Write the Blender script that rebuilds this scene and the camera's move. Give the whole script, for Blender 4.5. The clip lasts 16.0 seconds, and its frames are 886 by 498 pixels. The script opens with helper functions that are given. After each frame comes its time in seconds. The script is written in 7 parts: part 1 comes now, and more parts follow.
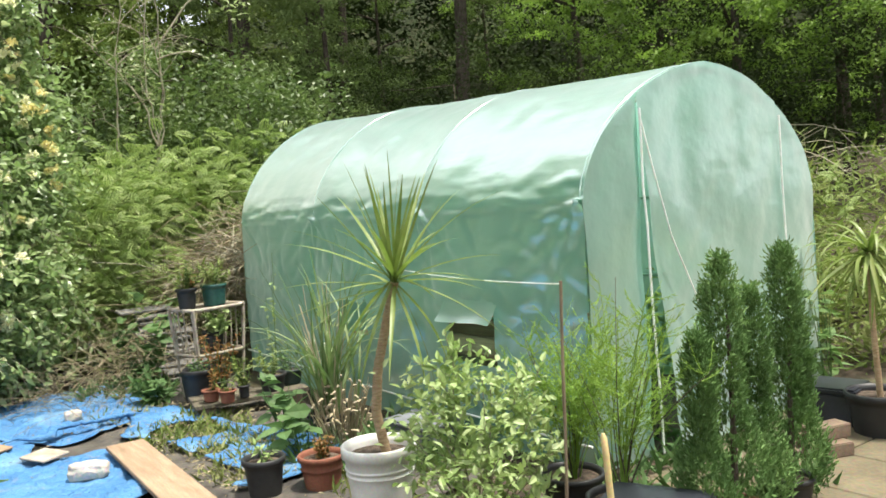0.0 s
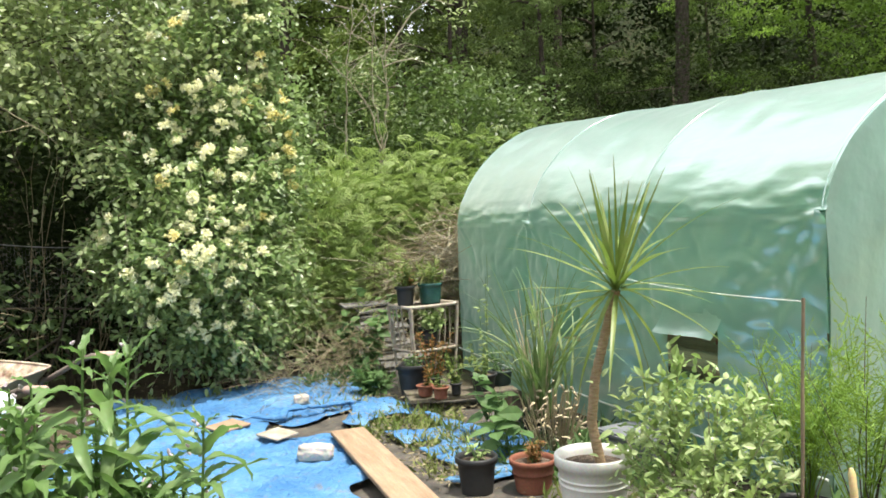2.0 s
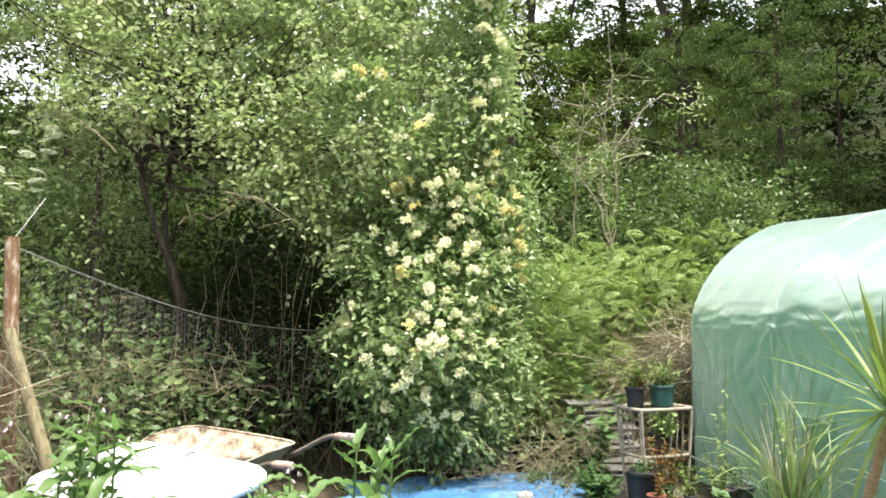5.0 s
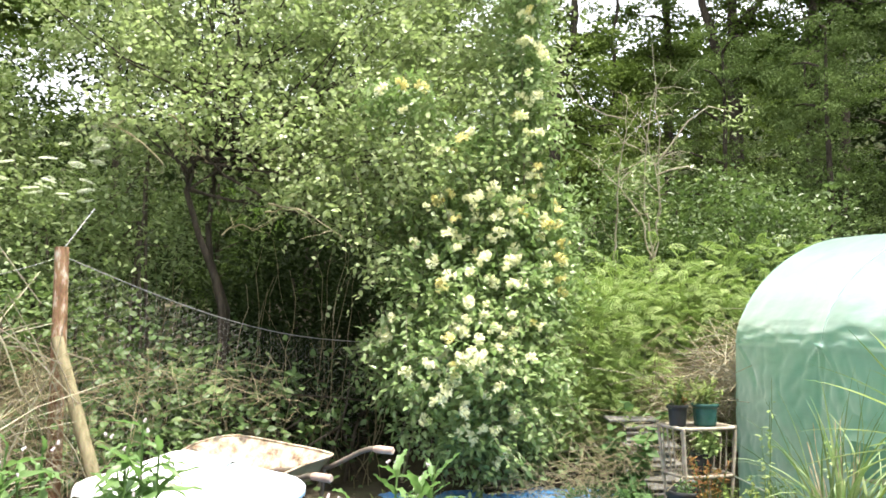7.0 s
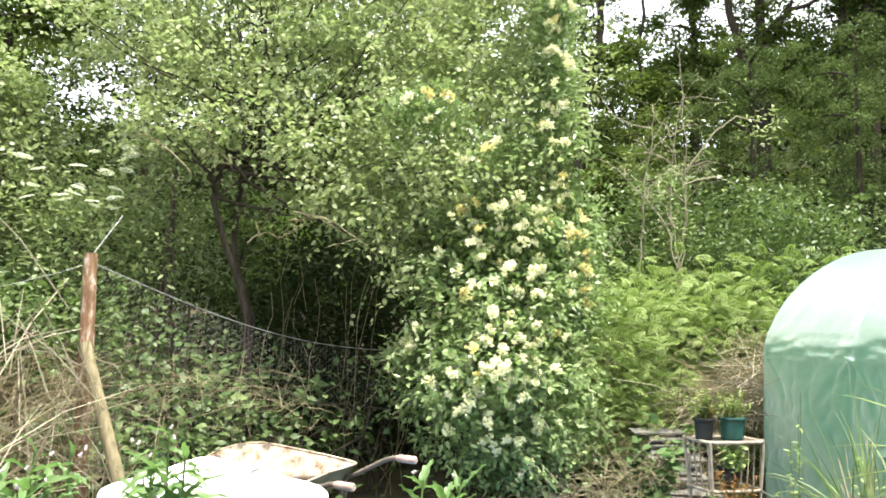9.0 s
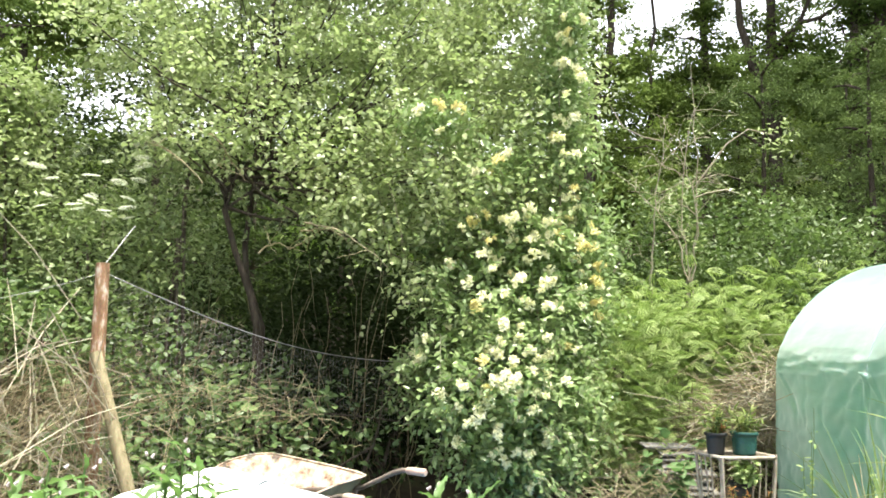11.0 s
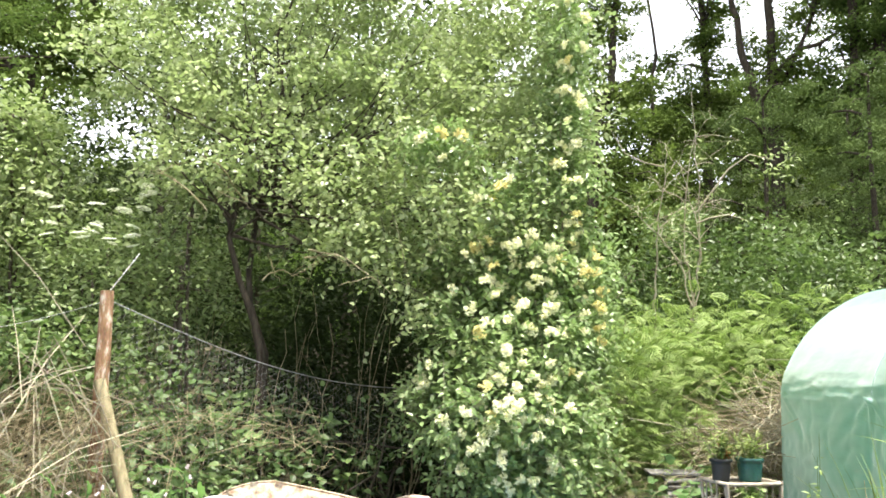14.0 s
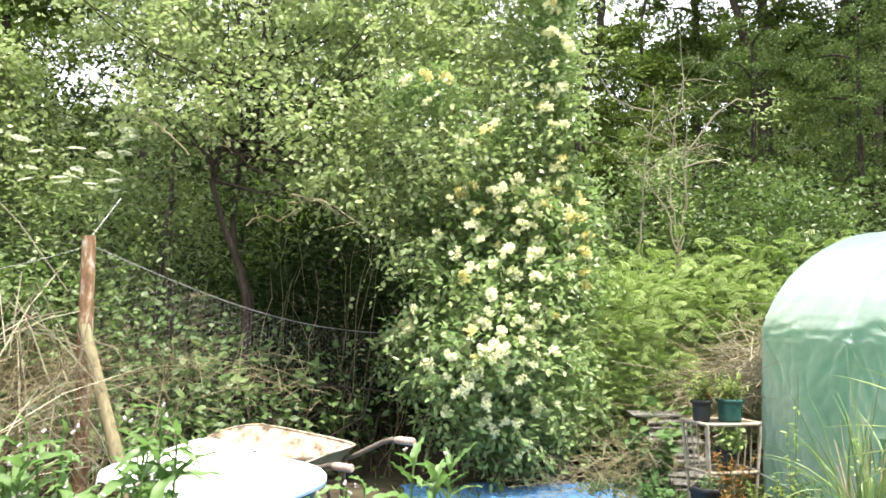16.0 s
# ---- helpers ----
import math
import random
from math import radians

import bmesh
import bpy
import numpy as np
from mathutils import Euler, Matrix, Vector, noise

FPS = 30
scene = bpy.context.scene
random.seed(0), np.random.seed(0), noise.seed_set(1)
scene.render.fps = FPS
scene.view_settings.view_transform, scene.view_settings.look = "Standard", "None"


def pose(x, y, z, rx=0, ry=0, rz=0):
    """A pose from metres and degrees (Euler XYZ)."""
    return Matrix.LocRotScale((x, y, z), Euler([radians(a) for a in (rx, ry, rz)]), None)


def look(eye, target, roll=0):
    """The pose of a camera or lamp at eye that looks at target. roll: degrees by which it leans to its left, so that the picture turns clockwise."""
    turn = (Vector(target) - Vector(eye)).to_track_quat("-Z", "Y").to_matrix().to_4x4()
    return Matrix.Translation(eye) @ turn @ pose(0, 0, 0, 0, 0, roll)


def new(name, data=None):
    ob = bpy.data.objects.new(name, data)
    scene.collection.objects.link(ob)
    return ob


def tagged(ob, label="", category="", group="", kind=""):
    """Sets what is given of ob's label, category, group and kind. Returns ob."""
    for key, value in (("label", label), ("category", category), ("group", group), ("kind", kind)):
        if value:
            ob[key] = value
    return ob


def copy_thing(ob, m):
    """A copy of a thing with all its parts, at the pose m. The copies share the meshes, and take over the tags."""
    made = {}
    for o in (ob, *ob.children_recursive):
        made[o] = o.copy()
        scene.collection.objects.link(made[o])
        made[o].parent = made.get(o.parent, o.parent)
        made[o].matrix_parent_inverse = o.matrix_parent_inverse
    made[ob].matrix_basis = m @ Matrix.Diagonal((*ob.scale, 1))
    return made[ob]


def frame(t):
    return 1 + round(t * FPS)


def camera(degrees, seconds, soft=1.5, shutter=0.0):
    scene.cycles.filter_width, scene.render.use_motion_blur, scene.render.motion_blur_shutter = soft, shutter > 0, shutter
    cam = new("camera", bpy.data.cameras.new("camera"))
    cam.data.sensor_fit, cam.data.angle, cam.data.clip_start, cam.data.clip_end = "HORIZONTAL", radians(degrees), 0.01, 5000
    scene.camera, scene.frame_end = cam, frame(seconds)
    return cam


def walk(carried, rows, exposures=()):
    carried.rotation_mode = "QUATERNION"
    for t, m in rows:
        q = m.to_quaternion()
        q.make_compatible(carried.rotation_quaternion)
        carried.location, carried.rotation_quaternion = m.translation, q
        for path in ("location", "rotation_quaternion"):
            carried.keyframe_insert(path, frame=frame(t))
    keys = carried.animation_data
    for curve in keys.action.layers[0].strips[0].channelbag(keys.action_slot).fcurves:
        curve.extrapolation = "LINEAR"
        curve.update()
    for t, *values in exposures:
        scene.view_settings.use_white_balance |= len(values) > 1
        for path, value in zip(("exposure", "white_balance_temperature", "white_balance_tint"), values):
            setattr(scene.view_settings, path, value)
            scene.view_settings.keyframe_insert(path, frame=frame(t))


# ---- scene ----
cam = camera(57.4, 16.0, 1.7)
PATH = [
    (0, (2.671, -2.767, 1.318), (1.056, -1.592, 1.216), -3.9),
    (0.5, (2.656, -2.774, 1.318), (0.981, -1.687, 1.21), -3.5),
    (1, (2.635, -2.779, 1.32), (0.882, -1.822, 1.218), -3.1),
    (1.5, (2.629, -2.795, 1.323), (0.818, -1.951, 1.238), -2.9),
    (2, (2.627, -2.819, 1.33), (0.769, -2.082, 1.264), -2.5),
    (2.5, (2.612, -2.836, 1.339), (0.707, -2.227, 1.293), -2.3),
    (3, (2.606, -2.844, 1.347), (0.669, -2.344, 1.351), -1.9),
    (3.5, (2.603, -2.856, 1.363), (0.654, -2.412, 1.41), -1.4),
    (4, (2.603, -2.888, 1.372), (0.638, -2.533, 1.471), -0.7),
    (4.5, (2.604, -2.899, 1.377), (0.628, -2.623, 1.51), -0.5),
    (4.7, (2.6, -2.907, 1.364), (0.622, -2.653, 1.514), -0.4),
    (7, (2.59, -2.916, 1.399), (0.604, -2.787, 1.591), 0.6),
    (7.5, (2.583, -2.918, 1.398), (0.596, -2.809, 1.597), 0.8),
    (8, (2.584, -2.918, 1.395), (0.597, -2.829, 1.601), 1.0),
    (8.5, (2.581, -2.925, 1.4), (0.594, -2.845, 1.609), 1.1),
    (9, (2.578, -2.924, 1.399), (0.59, -2.853, 1.613), 1.2),
    (11.5, (2.573, -2.94, 1.408), (0.589, -2.901, 1.658), 1.7),
    (12, (2.581, -2.936, 1.408), (0.599, -2.907, 1.671), 1.8),
    (12.5, (2.585, -2.935, 1.408), (0.604, -2.906, 1.684), 1.9),
    (13, (2.589, -2.933, 1.407), (0.61, -2.903, 1.693), 1.7),
    (13.5, (2.591, -2.933, 1.411), (0.613, -2.899, 1.705), 1.7),
    (14, (2.597, -2.928, 1.406), (0.62, -2.892, 1.709), 1.4),
    (14.5, (2.596, -2.921, 1.401), (0.619, -2.881, 1.7), 1.5),
    (15, (2.592, -2.913, 1.39), (0.611, -2.867, 1.661), 1.5),
    (15.5, (2.58, -2.909, 1.384), (0.592, -2.854, 1.596), 1.5),
    (16, (2.575, -2.904, 1.388), (0.584, -2.835, 1.563), 1.2),
]
walk(cam, [(t, look(eye, target, roll)) for t, eye, target, roll in PATH],
     [(0.0, 0.88), (2.0, 0.88), (4.5, 1.08), (7.0, 1.41), (16.0, 1.47)])

# ---- light ----
SUN_TO = Vector((0.22, 0.18, 0.95)).normalized()
world = bpy.data.worlds.new("sky")
scene.world = world
world.use_nodes = True
wn, wl = world.node_tree.nodes, world.node_tree.links
sky = wn.new("ShaderNodeTexSky")
sky.sky_type = "NISHITA"
sky.sun_disc = False
sky.sun_elevation = math.asin(SUN_TO.z)
sky.sun_rotation = math.atan2(SUN_TO.x, SUN_TO.y)
sky.air_density, sky.dust_density, sky.ozone_density = 1.0, 4.0, 1.0
# bright thin cloud over a hazy sky
dim = wn.new("ShaderNodeVectorMath")
dim.operation = "SCALE"
dim.inputs["Scale"].default_value = 0.10
wl.new(sky.outputs["Color"], dim.inputs[0])
cloud = wn.new("ShaderNodeMix")
cloud.data_type = "RGBA"
cloud.inputs[0].default_value = 0.75
cloud.inputs[7].default_value = (1.2, 1.23, 1.27, 1)
wl.new(dim.outputs[0], cloud.inputs[6])
wl.new(cloud.outputs[2], wn["Background"].inputs["Color"])
wn["Background"].inputs["Strength"].default_value = 1.05
sun = new("sun", bpy.data.lights.new("sun", "SUN"))
sun.data.energy, sun.data.angle, sun.data.color = 5.0, radians(6), (1.0, 0.94, 0.83)
sun.matrix_world = look(SUN_TO * 30, (0, 0, 0))


# ---- materials ----
def nodes_of(name):
    m = bpy.data.materials.new(name)
    m.use_nodes = True
    return m, m.node_tree.nodes, m.node_tree.links, m.node_tree.nodes["Principled BSDF"]


def ramp_node(N, stops):
    r = N.new("ShaderNodeValToRGB")
    e = r.color_ramp.elements
    while len(e) < len(stops):
        e.new(0.5)
    for k, (p, c) in enumerate(stops):
        e[k].position, e[k].color = p, (*c, 1)
    return r


def noise_node(N, L, scale, detail=4.0, rough=0.55, stretch=None):
    tc = N.new("ShaderNodeTexCoord")
    n = N.new("ShaderNodeTexNoise")
    n.inputs["Scale"].default_value, n.inputs["Detail"].default_value, n.inputs["Roughness"].default_value = scale, detail, rough
    if stretch:
        mp = N.new("ShaderNodeMapping")
        mp.inputs["Scale"].default_value = stretch
        L.new(tc.outputs["Object"], mp.inputs["Vector"])
        L.new(mp.outputs["Vector"], n.inputs["Vector"])
    else:
        L.new(tc.outputs["Object"], n.inputs["Vector"])
    return n


def bump_to(N, L, bsdf, height, strength=0.3, distance=0.01):
    b = N.new("ShaderNodeBump")
    b.inputs["Strength"].default_value, b.inputs["Distance"].default_value = strength, distance
    L.new(height, b.inputs["Height"])
    L.new(b.outputs["Normal"], bsdf.inputs["Normal"])
    return b


def mix_rgb(N, L, fac, a, b, mode="MIX"):
    m = N.new("ShaderNodeMix")
    m.data_type, m.blend_type = "RGBA", mode
    for sock, v in ((m.inputs[0], fac), (m.inputs[6], a), (m.inputs[7], b)):
        if isinstance(v, (int, float)):
            sock.default_value = v
        elif isinstance(v, tuple):
            sock.default_value = (*v, 1)
        else:
            L.new(v, sock)
    return m.outputs[2]


def leaf_mat(name, dark, mid, light, rough=0.45, trans=0.35, spec=0.4, patch=0.8, through_tint=(1.06, 1.16, 0.9)):
    """Leaves: each one its own shade, drifting over the plant, with light passing through."""
    m, N, L, p = nodes_of(name)
    g = N.new("ShaderNodeNewGeometry")
    r = ramp_node(N, ((0.0, dark), (0.5, mid), (1.0, light)))
    n = noise_node(N, L, patch, 3)
    add = N.new("ShaderNodeMath")
    add.operation = "MULTIPLY_ADD"
    L.new(n.outputs["Fac"], add.inputs[0])
    add.inputs[1].default_value = 1.5
    add.inputs[2].default_value = -0.42
    add2 = N.new("ShaderNodeMath")
    add2.operation = "MULTIPLY_ADD"
    L.new(g.outputs["Random Per Island"], add2.inputs[0])
    add2.inputs[1].default_value = 0.38
    L.new(add.outputs[0], add2.inputs[2])
    L.new(add2.outputs[0], r.inputs["Fac"])
    fine = noise_node(N, L, 60, 2)
    c = mix_rgb(N, L, 0.12, r.outputs["Color"], fine.outputs["Color"], "OVERLAY")
    L.new(c, p.inputs["Base Color"])
    p.inputs["Roughness"].default_value = rough
    p.inputs["Specular IOR Level"].default_value = spec
    t = N.new("ShaderNodeBsdfTranslucent")
    tint = mix_rgb(N, L, 1.0, c, through_tint, "MULTIPLY")
    L.new(tint, t.inputs["Color"])
    mx = N.new("ShaderNodeMixShader")
    mx.inputs[0].default_value = trans
    L.new(p.outputs[0], mx.inputs[1])
    L.new(t.outputs[0], mx.inputs[2])
    L.new(mx.outputs[0], N["Material Output"].inputs["Surface"])
    return m


def mottled(name, a, b, scale=8.0, rough=0.8, spec=0.3, bump=0.3, grain=90.0, stretch=None, c=None, metal=0.0, dist=0.01):
    """A surface of two or three shades with coarse stains and fine grain."""
    m, N, L, p = nodes_of(name)
    n1 = noise_node(N, L, scale, 5, 0.6, stretch)
    n2 = noise_node(N, L, grain, 3, 0.6, stretch)
    stops = ((0.32, a), (0.68, b)) if c is None else ((0.3, a), (0.52, b), (0.72, c))
    r = ramp_node(N, stops)
    L.new(n1.outputs["Fac"], r.inputs["Fac"])
    col = mix_rgb(N, L, 0.45, r.outputs["Color"], n2.outputs["Color"], "OVERLAY")
    hs = N.new("ShaderNodeHueSaturation")
    hs.inputs["Saturation"].default_value = 0.92
    L.new(col, hs.inputs["Color"])
    L.new(hs.outputs[0], p.inputs["Base Color"])
    p.inputs["Roughness"].default_value, p.inputs["Specular IOR Level"].default_value, p.inputs["Metallic"].default_value = rough, spec, metal
    bump_to(N, L, p, n2.outputs["Fac"], bump, dist)
    return m


def film_mat(name="tunnel film", lo=(0.062, 0.245, 0.178), hi=(0.125, 0.355, 0.275)):
    """Green reinforced plastic film: glossy, creased, lets light and blurred shapes through."""
    m, N, L, p = nodes_of(name)
    n1 = noise_node(N, L, 1.3, 4, 0.6)
    r = ramp_node(N, ((0.3, lo), (0.7, hi)))
    L.new(n1.outputs["Fac"], r.inputs["Fac"])
    L.new(r.outputs["Color"], p.inputs["Base Color"])
    p.inputs["Roughness"].default_value = 0.42
    p.inputs["IOR"].default_value = 2.2
    p.inputs["Sheen Weight"].default_value = 1.0
    p.inputs["Sheen Roughness"].default_value = 0.45
    p.inputs["Coat Weight"].default_value = 1.0
    p.inputs["Coat IOR"].default_value = 5.2
    p.inputs["Coat Roughness"].default_value = 0.19
    n2 = noise_node(N, L, 5.0, 3, 0.5, (0.7, 1.5, 1.5))
    n4 = noise_node(N, L, 1.6, 3, 0.5, (0.6, 2.2, 2.2))
    n3 = noise_node(N, L, 260.0, 1, 0.5)
    add = N.new("ShaderNodeMath")
    add.operation = "MULTIPLY_ADD"
    L.new(n3.outputs["Fac"], add.inputs[0])
    add.inputs[1].default_value = 0.02
    L.new(n2.outputs["Fac"], add.inputs[2])
    add2 = N.new("ShaderNodeMath")
    add2.operation = "MULTIPLY_ADD"
    L.new(n4.outputs["Fac"], add2.inputs[0])
    add2.inputs[1].default_value = 0.9
    L.new(add.outputs[0], add2.inputs[2])
    n5 = noise_node(N, L, 9.0, 2, 0.45, (0.35, 1.5, 1.5))
    add3 = N.new("ShaderNodeMath")
    add3.operation = "MULTIPLY_ADD"
    L.new(n5.outputs["Fac"], add3.inputs[0])
    add3.inputs[1].default_value = 0.32
    L.new(add2.outputs[0], add3.inputs[2])
    bu = bump_to(N, L, p, add3.outputs[0], 0.115, 0.05)
    L.new(bu.outputs["Normal"], p.inputs["Coat Normal"])
    t = N.new("ShaderNodeBsdfTranslucent")
    t.inputs["Color"].default_value = (0.40, 0.82, 0.66, 1)
    mx = N.new("ShaderNodeMixShader")
    mx.inputs[0].default_value = 0.23
    L.new(p.outputs[0], mx.inputs[1])
    L.new(t.outputs[0], mx.inputs[2])
    tr = N.new("ShaderNodeBsdfTransparent")
    tr.inputs["Color"].default_value = (0.62, 0.88, 0.74, 1)
    mx2 = N.new("ShaderNodeMixShader")
    mx2.inputs[0].default_value = 0.09
    L.new(mx.outputs[0], mx2.inputs[1])
    L.new(tr.outputs[0], mx2.inputs[2])
    L.new(mx2.outputs[0], N["Material Output"].inputs["Surface"])
    return m


def tarp_mat():
    m, N, L, p = nodes_of("blue tarpaulin")
    n1 = noise_node(N, L, 2.2, 6, 0.62)
    r = ramp_node(N, ((0.25, (0.030, 0.120, 0.29)), (0.5, (0.070, 0.205, 0.41)), (0.75, (0.20, 0.36, 0.52))))
    L.new(n1.outputs["Fac"], r.inputs["Fac"])
    n2 = noise_node(N, L, 9.0, 5, 0.7)
    dirt = ramp_node(N, ((0.56, (0, 0, 0)), (0.72, (1, 1, 1))))
    L.new(n2.outputs["Fac"], dirt.inputs["Fac"])
    fac = N.new("ShaderNodeMath")
    fac.operation = "MULTIPLY"
    L.new(dirt.outputs["Color"], fac.inputs[0])
    fac.inputs[1].default_value = 0.75
    col = mix_rgb(N, L, fac.outputs[0], r.outputs["Color"], (0.19, 0.17, 0.13))
    L.new(col, p.inputs["Base Color"])
    p.inputs["Roughness"].default_value = 0.45
    p.inputs["Specular IOR Level"].default_value = 0.3
    n3 = noise_node(N, L, 11.0, 6, 0.66)
    bump_to(N, L, p, n3.outputs["Fac"], 0.9, 0.07)
    return m


M = {}
M["film"] = film_mat()
M["tarp"] = tarp_mat()
M["soil"] = mottled("leaf litter soil", (0.026, 0.020, 0.014), (0.075, 0.060, 0.040), 3.0, 0.95, 0.1, 0.6, 55, c=(0.09, 0.10, 0.045), dist=0.03)
M["pot_black"] = mottled("black plastic", (0.012, 0.013, 0.014), (0.03, 0.03, 0.03), 6, 0.5, 0.4, 0.05)
M["pot_white"] = mottled("white plastic", (0.58, 0.57, 0.52), (0.76, 0.75, 0.71), 5, 0.45, 0.45, 0.05)
M["terracotta"] = mottled("terracotta", (0.15, 0.05, 0.027), (0.245, 0.088, 0.048), 7, 0.85, 0.2, 0.2)
M["pot_green"] = mottled("green glaze", (0.015, 0.07, 0.06), (0.03, 0.11, 0.09), 6, 0.25, 0.5, 0.03)
M["compost"] = mottled("compost", (0.04, 0.030, 0.022), (0.20, 0.15, 0.11), 40, 0.95, 0.1, 0.9, 120, dist=0.02)
M["plank"] = mottled("sawn plank", (0.21, 0.135, 0.08), (0.32, 0.225, 0.14), 4, 0.8, 0.25, 0.3, 40, (1.2, 9, 9))
M["bark"] = mottled("bark", (0.06, 0.048, 0.036), (0.15, 0.125, 0.095), 6, 0.95, 0.1, 0.7, 40, (5, 5, 1), dist=0.03)
# the bark again, darkened so that trunks look shaded
M["bark_shaded"] = mottled("shade-darkened bark", (0.030, 0.024, 0.018), (0.085, 0.07, 0.052), 7, 0.95, 0.1, 0.7, 40, (5, 5, 1), dist=0.03)
M["twig"] = mottled("pale dead twig", (0.19, 0.17, 0.115), (0.35, 0.325, 0.23), 7, 0.9, 0.1, 0.3, 60)
M["cane_wood"] = mottled("bleached cane", (0.20, 0.165, 0.12), (0.40, 0.36, 0.29), 9, 0.8, 0.2, 0.3, 70)
M["stone"] = mottled("pale stone", (0.30, 0.27, 0.22), (0.50, 0.47, 0.41), 6, 0.9, 0.2, 0.6, 50)
M["brick"] = mottled("brick", (0.115, 0.082, 0.054), (0.20, 0.145, 0.098), 9, 0.9, 0.2, 0.6, 70)
M["brace_wood"] = mottled("weathered round post", (0.13, 0.11, 0.055), (0.29, 0.25, 0.145), 5, 0.85, 0.2, 0.4, 45, (6, 6, 1))
M["post_wood"] = mottled("flaking red-brown post", (0.13, 0.073, 0.038), (0.25, 0.142, 0.072), 9, 0.9, 0.2, 0.8, 45, (3, 3, 1), c=(0.56, 0.50, 0.42))
M["barrow_in"] = mottled("rusty cream paint", (0.14, 0.072, 0.042), (0.42, 0.345, 0.255), 13, 0.8, 0.2, 0.6, 60, c=(0.58, 0.53, 0.43))
M["barrow_out"] = mottled("dull green paint", (0.15, 0.125, 0.065), (0.30, 0.265, 0.15), 6, 0.6, 0.3, 0.3)
M["grip"] = mottled("pink-grey rubber", (0.30, 0.20, 0.155), (0.42, 0.31, 0.25), 12, 0.7, 0.3, 0.3)
M["steel"] = mottled("dull steel tube", (0.10, 0.075, 0.055), (0.22, 0.18, 0.15), 12, 0.55, 0.4, 0.2, metal=0.3)
M["lid"] = mottled("white moulded plastic", (0.58, 0.69, 0.75), (0.70, 0.78, 0.82), 3, 0.3, 0.5, 0.05)
M["tub"] = mottled("dark green plastic", (0.02, 0.035, 0.03), (0.045, 0.07, 0.06), 4, 0.5, 0.4, 0.1)
M["wire"] = mottled("galvanised wire", (0.20, 0.20, 0.20), (0.36, 0.36, 0.36), 30, 0.45, 0.5, 0.1, metal=0.6)
M["zip"] = mottled("pale zip tape", (0.55, 0.60, 0.55), (0.72, 0.76, 0.70), 20, 0.7, 0.3, 0.2)
M["hoop"] = mottled("green steel hoop", (0.12, 0.22, 0.16), (0.20, 0.32, 0.24), 12, 0.45, 0.4, 0.1)
M["bamboo"] = mottled("bamboo cane", (0.15, 0.112, 0.068), (0.27, 0.21, 0.13), 6, 0.6, 0.3, 0.2, 40, (9, 9, 1))
M["cream"] = mottled("cream cane", (0.46, 0.34, 0.13), (0.58, 0.45, 0.20), 5, 0.55, 0.3, 0.1)
M["crate"] = mottled("blue-black plastic", (0.012, 0.014, 0.02), (0.03, 0.034, 0.045), 5, 0.35, 0.5, 0.05)
M["slab"] = mottled("sandy paving", (0.095, 0.078, 0.046), (0.15, 0.125, 0.075), 3, 0.9, 0.2, 0.4, 45)
M["palm_stem"] = mottled("ringed palm stem", (0.26, 0.17, 0.085), (0.46, 0.33, 0.19), 30, 0.9, 0.2, 0.6, 80, (1, 1, 4))
M["board"] = mottled("blue-grey sheeting", (0.10, 0.11, 0.12), (0.19, 0.20, 0.21), 4, 0.6, 0.3, 0.2)
M["sprout"] = mottled("pale dry sheath", (0.27, 0.225, 0.125), (0.47, 0.42, 0.28), 14, 0.8, 0.2, 0.2)
M["petal_cream"] = leaf_mat("cream petals", (0.70, 0.64, 0.36), (0.84, 0.81, 0.60), (0.90, 0.89, 0.78), 0.6, 0.35, 0.2)
M["petal_yellow"] = leaf_mat("yellow petals", (0.693, 0.567, 0.210), (0.777, 0.693, 0.357), (0.861, 0.809, 0.546), 0.6, 0.35, 0.2)
M["petal_white"] = leaf_mat("white florets", (0.66, 0.66, 0.58), (0.76, 0.76, 0.70), (0.82, 0.82, 0.78), 0.7, 0.3, 0.2)
M["leaf_wood"] = leaf_mat("woodland leaves", (0.045, 0.074, 0.019), (0.082, 0.124, 0.034), (0.135, 0.185, 0.056), 0.75, 0.36, 0.10, 0.35)
# darker copy of the woodland leaves: shade is put into the colour
M["leaf_shaded"] = leaf_mat("leaves darkened as in shade", (0.017, 0.027, 0.009), (0.028, 0.043, 0.014), (0.046, 0.066, 0.022), 0.75, 0.22, 0.08, 0.5)
M["leaf_mid"] = leaf_mat("mid green woodland leaves", (0.084, 0.120, 0.028), (0.118, 0.166, 0.039), (0.172, 0.222, 0.060), 0.7, 0.35, 0.15, 0.4)
M["leaf_maple"] = leaf_mat("bright woodland leaves", (0.085, 0.150, 0.024), (0.170, 0.265, 0.050), (0.275, 0.390, 0.088), 0.5, 0.48, 0.3, 0.6)
M["leaf_dark"] = leaf_mat("dark grey-green leaves", (0.058, 0.085, 0.030), (0.098, 0.138, 0.048), (0.155, 0.200, 0.074), 0.75, 0.28, 0.12, 0.5)
M["leaf_apple"] = leaf_mat("orchard leaves", (0.120, 0.164, 0.066), (0.278, 0.336, 0.148), (0.490, 0.540, 0.320), 0.36, 0.42, 0.6, 1.5, (1.04, 1.14, 0.90))
M["leaf_honey"] = leaf_mat("climber leaves", (0.100, 0.158, 0.056), (0.222, 0.304, 0.116), (0.390, 0.465, 0.225), 0.36, 0.42, 0.6, 1.8, (1.0, 1.13, 0.90))
M["leaf_bracken"] = leaf_mat("bracken", (0.130, 0.190, 0.056), (0.295, 0.385, 0.132), (0.515, 0.585, 0.265), 0.50, 0.44, 0.3, 2.6)
